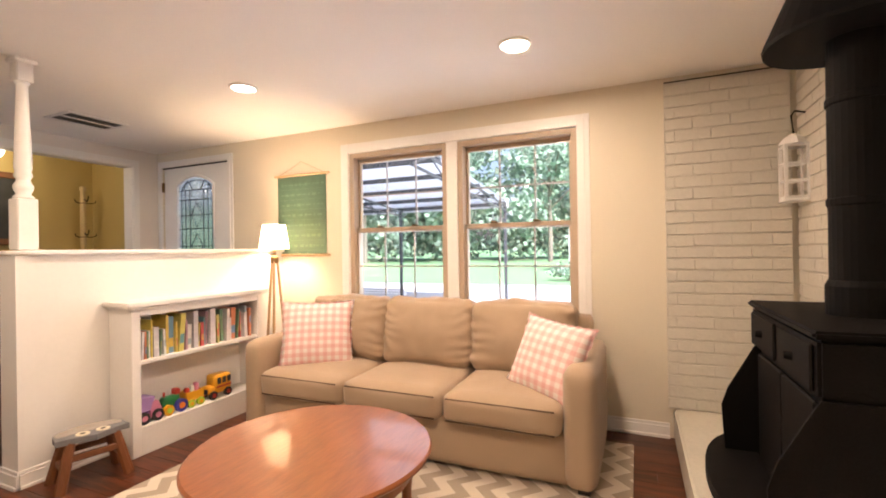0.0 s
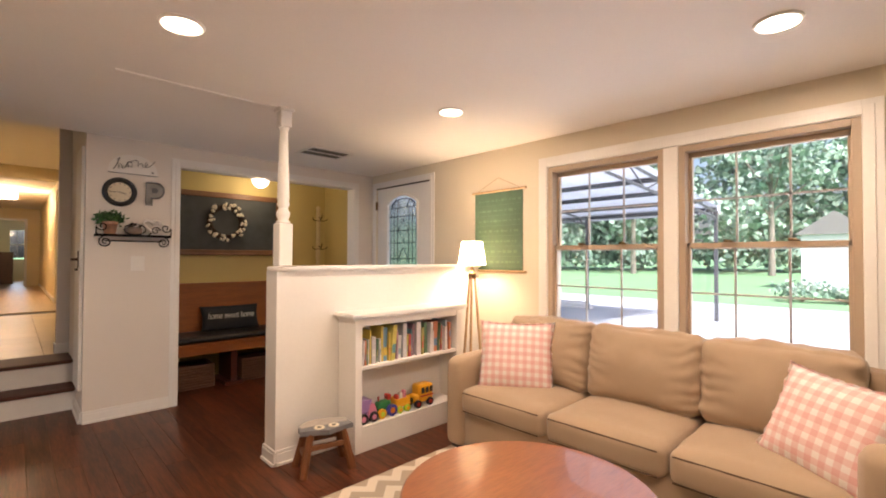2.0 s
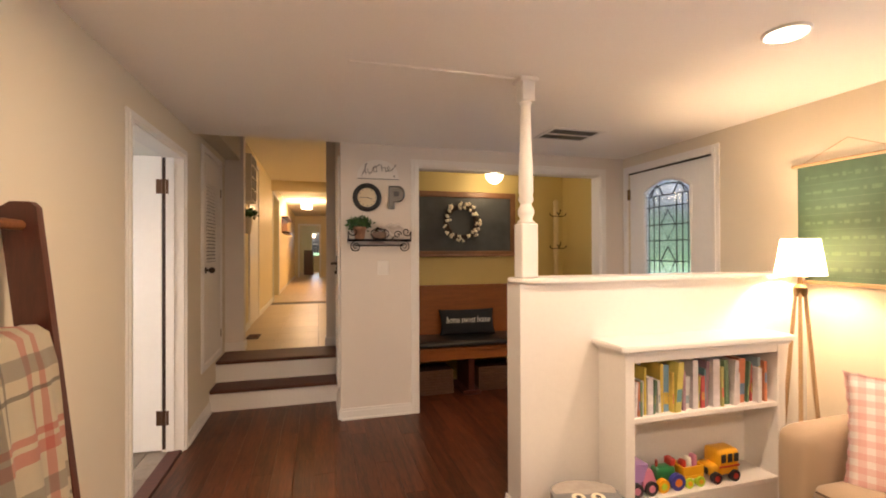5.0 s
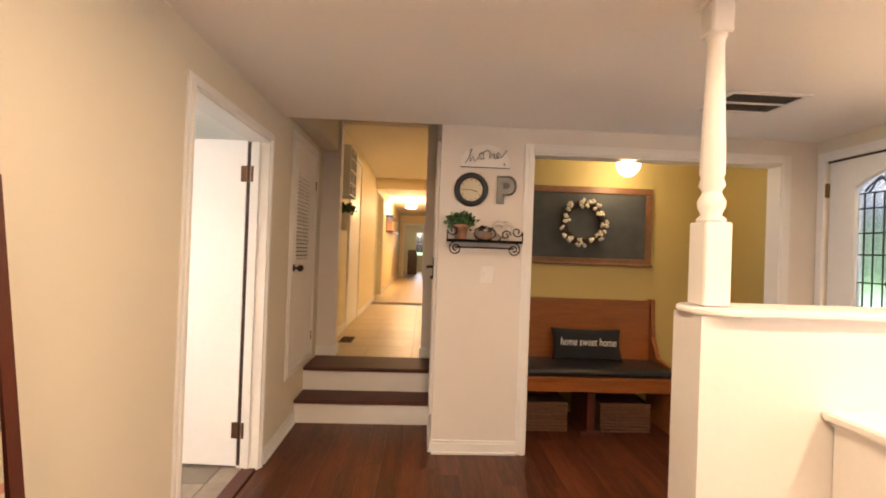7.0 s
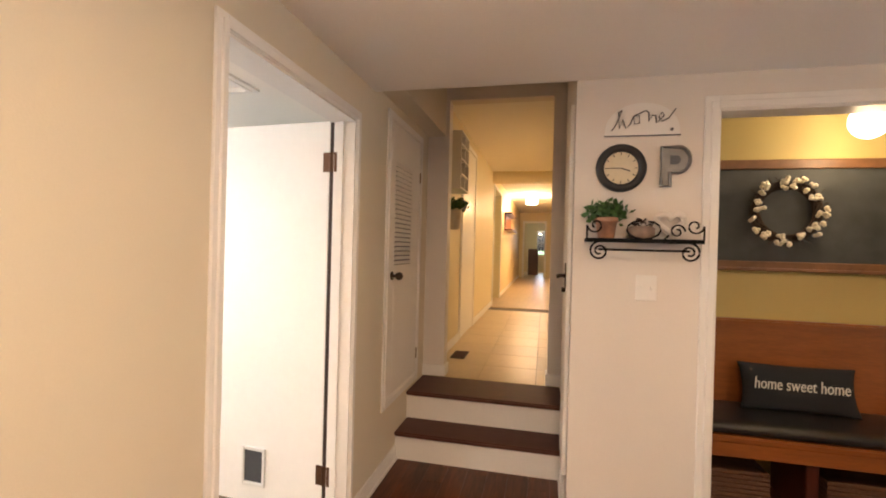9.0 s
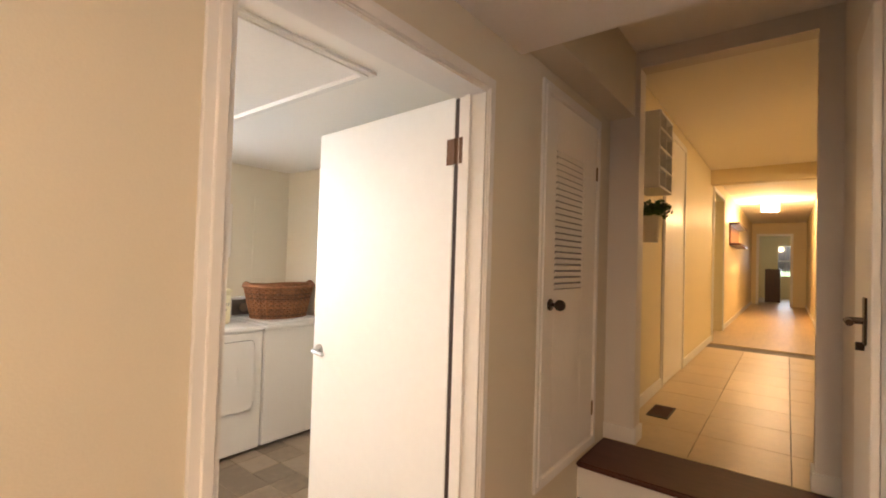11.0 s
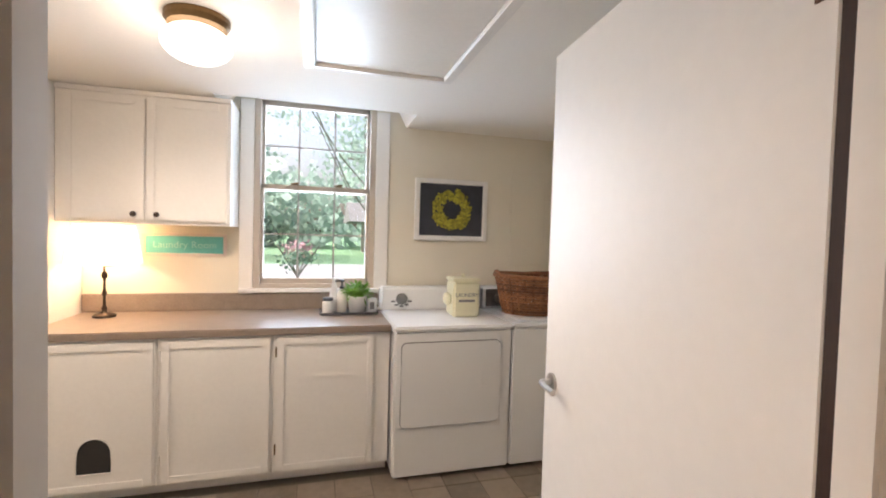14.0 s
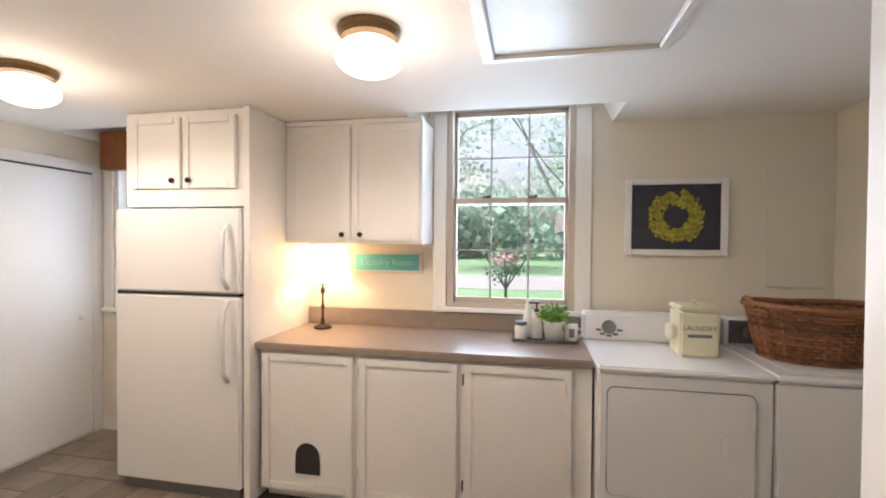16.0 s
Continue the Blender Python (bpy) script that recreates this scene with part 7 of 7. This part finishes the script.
for k in range(420):
    a = rr.uniform(0, 2 * math.pi)
    rad = rr.uniform(0.075, 0.148)
    p0 = Vector((-3.686 + rr.uniform(0, 0.008), 4.967 + rad * math.cos(a), 1.628 + rad * math.sin(a)))
    dd = a + math.pi / 2 + rr.uniform(-1.0, 1.0)
    q = Vector((0.006, math.cos(dd), math.sin(dd))) * 0.03
    s_ = Vector((0, -math.sin(dd), math.cos(dd))) * 0.010
    bm.faces.new([bm.verts.new(v) for v in (p0, p0 + q * 0.5 + s_, p0 + q, p0 + q * 0.5 - s_)])
part("leaf_wreath", bm, YGREEN, pc, "yellow-green leaf wreath")
hp = thing("access_panel", "flush painted access panel on the wall", "panel", (-3.70, 5.6, 1.2))
part("panel", box(-3.70, -3.694, 5.455, 5.745, 1.222, 1.945, 0.002), CREAM, hp)

ha = thing("attic_hatch", "white attic hatch with trim on the laundry ceiling", "hatch", (-2.0, 4.28, LC))
HX0, HX1, HY0, HY1 = -2.60, -1.35, 3.985, 4.58
part("panel", box(HX0, HX1, HY0, HY1, LC - 0.006, LC - 0.001), TRIM_L, ha)
bm = bmesh.new()
for k, d in ((0.055, 0.014), (0.03, 0.020)):
    e = 0.004 if k > 0.05 else 0.008
    bx(bm, HX0 - k, HX0 - e, HY0 - k, HY1 + k, LC - d, LC, 0.002)
    bx(bm, HX1 + e, HX1 + k, HY0 - k, HY1 + k, LC - d, LC, 0.002)
    bx(bm, HX0 - e, HX1 + e, HY0 - k, HY0 - e, LC - d, LC, 0.002)
    bx(bm, HX0 - e, HX1 + e, HY1 + e, HY1 + k, LC - d, LC, 0.002)
part("trim_frame", bm, TRIM_L, ha)
globe_lamp("laundry_light", "lit mushroom glass ceiling light with a bronze base", -2.32, 3.565, LC, 0.120, 0.110, BRASS, 0.565)
globe_lamp("laundry_light", "lit mushroom glass ceiling light with a bronze base", -2.385, 1.97, LC, 0.120, 0.110, BRASS, 0.565)

# ---- outside ----
G = -0.25
ground = setting("ground", box(-600, 600, -600, 600, G - 1, G), GRASS, "mown green lawn reaching the horizon", "ground")
setting("driveway", box(3.3, 17.5, -20, 40, G, G + 0.012), CONCRETE, "pale sunlit concrete drive", "driveway")
setting("road", box(-24, -17, -200, 200, G, G + 0.012), ROAD, "pale sunlit road", "road")

cp = thing("carport", "open steel carport with a pale sheet roof", "carport", (10, 8, G))
RX0, RX1, RY0, RY1 = 6.6, 12.6, 3.75, 14.0


def roof_z(x):
    return 3.18 + (2.62 - 3.18) * (x - RX0) / (RX1 - RX0)


bm = bmesh.new()
n = 60
top, low = [], []
for i in range(n + 1):
    y = RY0 + (RY1 - RY0) * i / n
    d = 0.02 if i % 2 else 0.0
    top.append([bm.verts.new((x, y, roof_z(x) + d)) for x in (RX0, RX1)])
for a, b_ in zip(top, top[1:]):
    bm.faces.new((a[0], a[1], b_[1], b_[0]))
bmesh.ops.solidify(bm, geom=bm.faces[:], thickness=0.012)
part("roof_sheet", bm, CARPORT, cp, "ribbed pale blue-grey sheet")
for k in range(6):
    x = RX0 + (RX1 - RX0) * k / 5
    part("purlin", box(x - 0.035, x + 0.035, RY0, RY1, roof_z(x) - 0.13, roof_z(x) - 0.03), STEELGREY, cp)
part("fascia", box(RX1, RX1 + 0.04, RY0 - 0.05, RY1, 2.44, 2.66), CARPORT, cp)
for y in (RY0, 7.2, 10.6, RY1):
    bm = bmesh.new()
    tube([(RX0, y, roof_z(RX0) - 0.16), (RX1, y, roof_z(RX1) - 0.16)], 0.03, bm, 6)
    tube([(RX0, y, roof_z(RX0) - 0.50), (RX1, y, roof_z(RX1) - 0.30)], 0.03, bm, 6)
    for k in range(8):
        xa, xb = RX0 + (RX1 - RX0) * k / 8, RX0 + (RX1 - RX0) * (k + 1) / 8
        za = roof_z(xa) - (0.16 if k % 2 else 0.48)
        zb = roof_z(xb) - (0.46 if k % 2 else 0.16)
        tube([(xa, y, za), (xb, y, zb)], 0.018, bm, 5)
    part("truss", bm, STEELGREY, cp)
    for x in (RX1 - 0.15,):
        part("post", box(x - 0.04, x + 0.04, y - 0.04, y + 0.04, G, roof_z(x) - 0.12), STEELGREY, cp)
lb = thing("lumber_stack", "low stack of weathered boards on the drive", "lumber", (13.5, 9.0, G))
for k in range(5):
    part("board", box(12.6 + 0.3 * k, 12.8 + 0.3 * k, 7.2 + 0.2 * k, 10.6, G + 0.012 + 0.05 * (k % 3), G + 0.06 + 0.05 * (k % 3)), WHITESID, lb)

hs = thing("shed", "white sided shed with a grey roof across the lawn", "shed", (30, 3.4, G))
SX, SY = 29.0, 1.6
part("wall", box(SX, SX + 3.2, SY, SY + 2.6, G, 2.6), WHITESID, hs)
part("roof", prism([(SY - 0.25, 2.55), (SY + 2.85, 2.55), (SY + 1.3, 3.7)], Matrix(((0, 0, 1, SX - 0.2), (1, 0, 0, 0), (0, 1, 0, 0), (0, 0, 0, 1))), 3.6), SHINGLE, hs)
part("door", box(SX - 0.03, SX, SY + 0.8, SY + 1.7, G, 1.85), CARPORT, hs)


def bush(label, x, y, size, seed):
    b_ = thing("bush", label, "bush", (x, y, G))
    bm = bmesh.new()
    for k in range(5):
        tube([(x, y, G), (x + size * 0.4 * math.cos(k * 1.25), y + size * 0.4 * math.sin(k * 1.25), G + size * 0.5)], 0.02, bm, 5)
    part("stem", bm, BARK, b_)
    bm = bmesh.new()
    for k in range(7):
        leaves(bm, (x + size * 0.55 * math.cos(k * 0.9), y + size * 0.55 * math.sin(k * 0.9), G + size * 0.45), (size * 0.5, size * 0.5, size * 0.45), 70, 0.16, seed + k, 0.3)
    part("foliage", bm, FOLIAGE, b_)
    return b_


def tree(label, x, y, height, crown, seed, leaf=0.30, n=900, material=None, trunk_r=None):
    """A tapered trunk, limbs and a loose crown of leaf clumps."""
    r = random.Random(seed)
    t_ = thing("tree", label, "tree", (x, y, G))
    rad = trunk_r or height * 0.022
    bm = tube([(x, y, G - 0.1), (x + r.uniform(-0.1, 0.1), y, G + height * 0.3), (x + r.uniform(-0.2, 0.2), y + r.uniform(-0.2, 0.2), G + height * 0.75)], rad, seg=9)
    for v in bm.verts:
        f_ = max(0.3, 1 - 0.7 * (v.co.z - G) / height)
        c_ = Vector((x, y, v.co.z))
        v.co = c_ + (v.co - c_) * f_
    tips = []
    for k in range(9):
        a = r.uniform(0, 6.28)
        z0 = G + height * r.uniform(0.30, 0.65)
        tip = Vector((x + crown * 0.75 * math.cos(a), y + crown * 0.75 * math.sin(a), z0 + height * r.uniform(0.05, 0.30)))
        tube([(x, y, z0), (x + crown * 0.3 * math.cos(a), y + crown * 0.3 * math.sin(a), z0 + height * 0.08), tip], rad * 0.3, bm, 6)
        tips.append(tip)
    part("trunk", bm, BARK, t_)
    bm = bmesh.new()
    for k in range(22):
        base = tips[k % len(tips)] if k < 9 else Vector((x + r.gauss(0, crown * 0.42), y + r.gauss(0, crown * 0.42), G + height * r.uniform(0.42, 0.98)))
        leaves(bm, base, (crown * 0.42, crown * 0.42, crown * 0.32), n // 22, leaf, seed * 50 + k, 0.1, 0.32)
    part("crown", bm, material or FOLIAGE, t_)
    return t_


# woods beyond the lawn
bush("low green bush before the white shed", 20.5, 3.1, 0.9, 700)
bush("low green bush before the white shed", 20.8, 1.9, 0.7, 720)
r = random.Random(77)
bm = bmesh.new()
for k in range(150):
    a = r.uniform(-0.75, 1.25)
    d = r.uniform(60, 76)
    x, y = d * math.cos(a), d * math.sin(a)
    h = r.uniform(15, 25)
    for j in range(9):
        leaves(bm, (x + r.gauss(0, 2), y + r.gauss(0, 2), G + h * (0.10 + 0.9 * j / 9)), (3.6, 3.6, 2.4), 60, 0.80, 1000 + k * 10 + j, 0.1, 0.4)
tagged(new("far_woods", finish(bm, "far_woods", FOLIAGE)), "dense green woods beyond the lawn", "woods", kind="stuff")
for k, (x, y, h) in enumerate(((46, 20, 17), (45, 30, 18), (50, 9, 16))):
    tree("tall leafy tree at the edge of the lawn", x, y, h, 4.4, 5 + k, 0.55, 1900, trunk_r=0.30)

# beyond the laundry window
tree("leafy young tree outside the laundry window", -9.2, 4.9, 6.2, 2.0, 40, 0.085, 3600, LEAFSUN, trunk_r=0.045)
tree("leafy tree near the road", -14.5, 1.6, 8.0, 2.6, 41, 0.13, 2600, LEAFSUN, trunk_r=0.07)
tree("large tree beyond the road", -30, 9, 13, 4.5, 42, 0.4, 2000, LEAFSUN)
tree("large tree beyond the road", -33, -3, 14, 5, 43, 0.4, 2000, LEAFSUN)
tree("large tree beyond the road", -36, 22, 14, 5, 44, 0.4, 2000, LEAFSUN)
fb = thing("flowering_bush", "small bush of pink blossom by the lawn", "bush", (-11.5, 3.55, G))
bm = rod((-11.5, 3.55, G), (-11.5, 3.55, 0.6), 0.05, 0.03, 8)
for k in range(5):
    tube([(-11.5, 3.55, 0.35), (-11.5 + 0.5 * math.cos(k * 1.3), 3.55 + 0.5 * math.sin(k * 1.3), 1.1)], 0.02, bm, 5)
part("stem", bm, BARK, fb)
part("blossom", leaves(bmesh.new(), (-11.5, 3.55, 0.98), (0.42, 0.42, 0.22), 170, 0.09, 61), BLOSSOM, fb, "pink blossom")
part("foliage", leaves(bmesh.new(), (-11.5, 3.55, 0.72), (0.5, 0.5, 0.35), 260, 0.10, 62), FOLIAGE, fb)
bm = bmesh.new()
for k in range(60):
    leaves(bm, (-5.6 + r.uniform(-0.5, 0.4), -1 + k * 0.16, 0.15), (0.45, 0.3, 0.55), 60, 0.10, 400 + k, 0.2)
tagged(new("shrub_border", finish(bm, "shrub_border", LEAFB)), "low green shrubs below the laundry window", "shrubs", kind="stuff")
bm = bmesh.new()
for k in range(34):
    a = math.pi + r.uniform(-0.7, 0.7)
    d = r.uniform(48, 58)
    for j in range(8):
        leaves(bm, (d * math.cos(a) + r.gauss(0, 2), d * math.sin(a) + r.gauss(0, 2), G + 7.5 * (0.1 + 0.9 * j / 8)), (3.2, 3.2, 2.0), 30, 1.0, 5000 + k * 10 + j, 0.1, 0.4)
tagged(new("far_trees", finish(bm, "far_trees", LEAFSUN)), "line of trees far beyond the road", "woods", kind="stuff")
ho = thing("far_house", "low brick house beyond the road", "house", (-36, 9, G))
part("wall", box(-40, -33, 7.6, 16, G, 2.3), HOUSEBRICK, ho)
part("roof", prism([(-41, 2.2), (-32, 2.2), (-36.5, 3.8)], Matrix(((1, 0, 0, 0), (0, 0, -1, 16.5), (0, 1, 0, 0), (0, 0, 0, 1))), 10.4), SHINGLE, ho)
for y in (8.0, 10.6, 13.2):
    w_ = part("window", box(-33.02, -32.96, y, y + 1.2, 0.8, 2.0), TRIM, ho)
    part("pane", box(-32.96, -32.93, y + 0.1, y + 1.1, 0.9, 1.9), SHADOWGAP, w_)

# Out of view; added so the eaves hold sun off the laundry window.
setting("roof", box(-4.5, 3.9, -1.4, 24.6, 2.92, 3.05), SHINGLE, "unseen roof added so its eaves shade the windows", "roof")

# ---- pieces: planks, bricks and tiles ----


def pieces(name, parent, meshes, places):
    for k, m_ in places:
        ob = new(name, meshes[k])
        ob.parent = parent
        ob.matrix_basis = m_


def board_mesh(name, lx, ly, h, bev, material):
    bm = bmesh.new()
    bx(bm, 0, lx, 0, ly, -h, 0, bev)
    return finish(bm, name, material)


rp = random.Random(9)
PW, PL = 0.127, 1.22
planks, meshes, keys = [], [], {}
nx = int((XW + 0.80) / PW) + 1
for i in range(nx):
    x = -0.80 + i * PW
    w = min(PW, XW - x) - 0.0006
    y = -0.68 - rp.uniform(0, PL)
    while y < 5.97:
        a, b_ = max(y, -0.68), min(y + PL, 5.97)
        if i * PW < 1.10 - 0.16:
            b_ = min(b_, 5.475)
        if b_ - a > 0.02:
            key = (round(w, 3), round(b_ - a - 0.0006, 4))
            if key not in keys:
                keys[key] = len(meshes)
                meshes.append(board_mesh("plank", key[0], key[1], 0.012, 0.0006, LAMIN))
            planks.append((keys[key], Matrix.Translation((x, a, 0))))
        y += PL
pieces("plank", floor, meshes, planks)

BL, BH, JT = 0.200, 0.0645, 0.0085
for parent, along, length, z0 in ((brick_wall, "y", 0.655, 0.20), (brick_return, "x", 1.95, 0.20)):
    meshes, keys, places = [], {}, []
    course = 0
    z = z0
    while z + BH < 2.257:
        at = 0.0 if course % 2 else -BL / 2
        while at < length:
            a, b_ = max(at, 0), min(at + BL, length)
            if b_ - a > 0.03:
                key = round(b_ - a, 3)
                kk = (key, (course * 7 + int(at * 10)) % 3)
                if kk not in keys:
                    keys[kk] = len(meshes)
                    bm = bmesh.new()
                    bx(bm, 0, key, 0, 0.009, 0, BH, 0.003)
                    q = random.Random(kk[1] * 13 + int(key * 1000))
                    for v in bm.verts:
                        v.co += Vector((q.uniform(-1, 1) * 0.001, q.uniform(-1, 1) * 0.0015, q.uniform(-1, 1) * 0.0012))
                    meshes.append(finish(bm, "brick", BRICK))
                if along == "y":
                    m_ = Matrix.Translation((XW - 0.016, -0.56 + a, z)) @ Matrix.Rotation(radians(90), 4, "Z")
                else:
                    m_ = Matrix.Translation((1.05 + a + key, -0.596, z)) @ Matrix.Rotation(radians(180), 4, "Z") @ Matrix.Translation((0, -0.009, 0))
                places.append((keys[kk], m_))
            at += BL
        z += BH + JT
        course += 1
    pieces("brick", parent, meshes, places)

TS = 0.205
tiles = [board_mesh("tile", TS - 0.005, TS - 0.005, 0.008, 0.002, TILE), board_mesh("tile", TS * 2 - 0.005, TS - 0.005, 0.008, 0.002, TILE)]
places = []
for i in range(-3, 11):
    for j in range(0, 25):
        x, y = -3.08 + i * TS, 0.64 + j * TS
        if i < 0 and y > 1.75:
            continue
        k = (i + 2 * j) % 5
        if k == 1 and i < 10:
            places.append((1, Matrix.Translation((x, y, 0.0))))
        elif k == 0 and i > -3 and (i - 1 + 2 * j) % 5 == 4 or k != 2 or i == -3 or (i == 0 and y > 1.75):
            places.append((0, Matrix.Translation((x, y, 0.0))))
pieces("tile", tile_floor, tiles, places)
htile = [board_mesh("tile", 0.452, 0.452, 0.010, 0.002, HTILE)]
pieces("tile", hall_floor, htile, [(0, Matrix.Translation((-0.80 + 0.455 * i, 6.14 + 0.455 * j, 0.383))) for i in range(3) for j in range(9) if 6.14 + 0.455 * (j + 1) < 10.65])
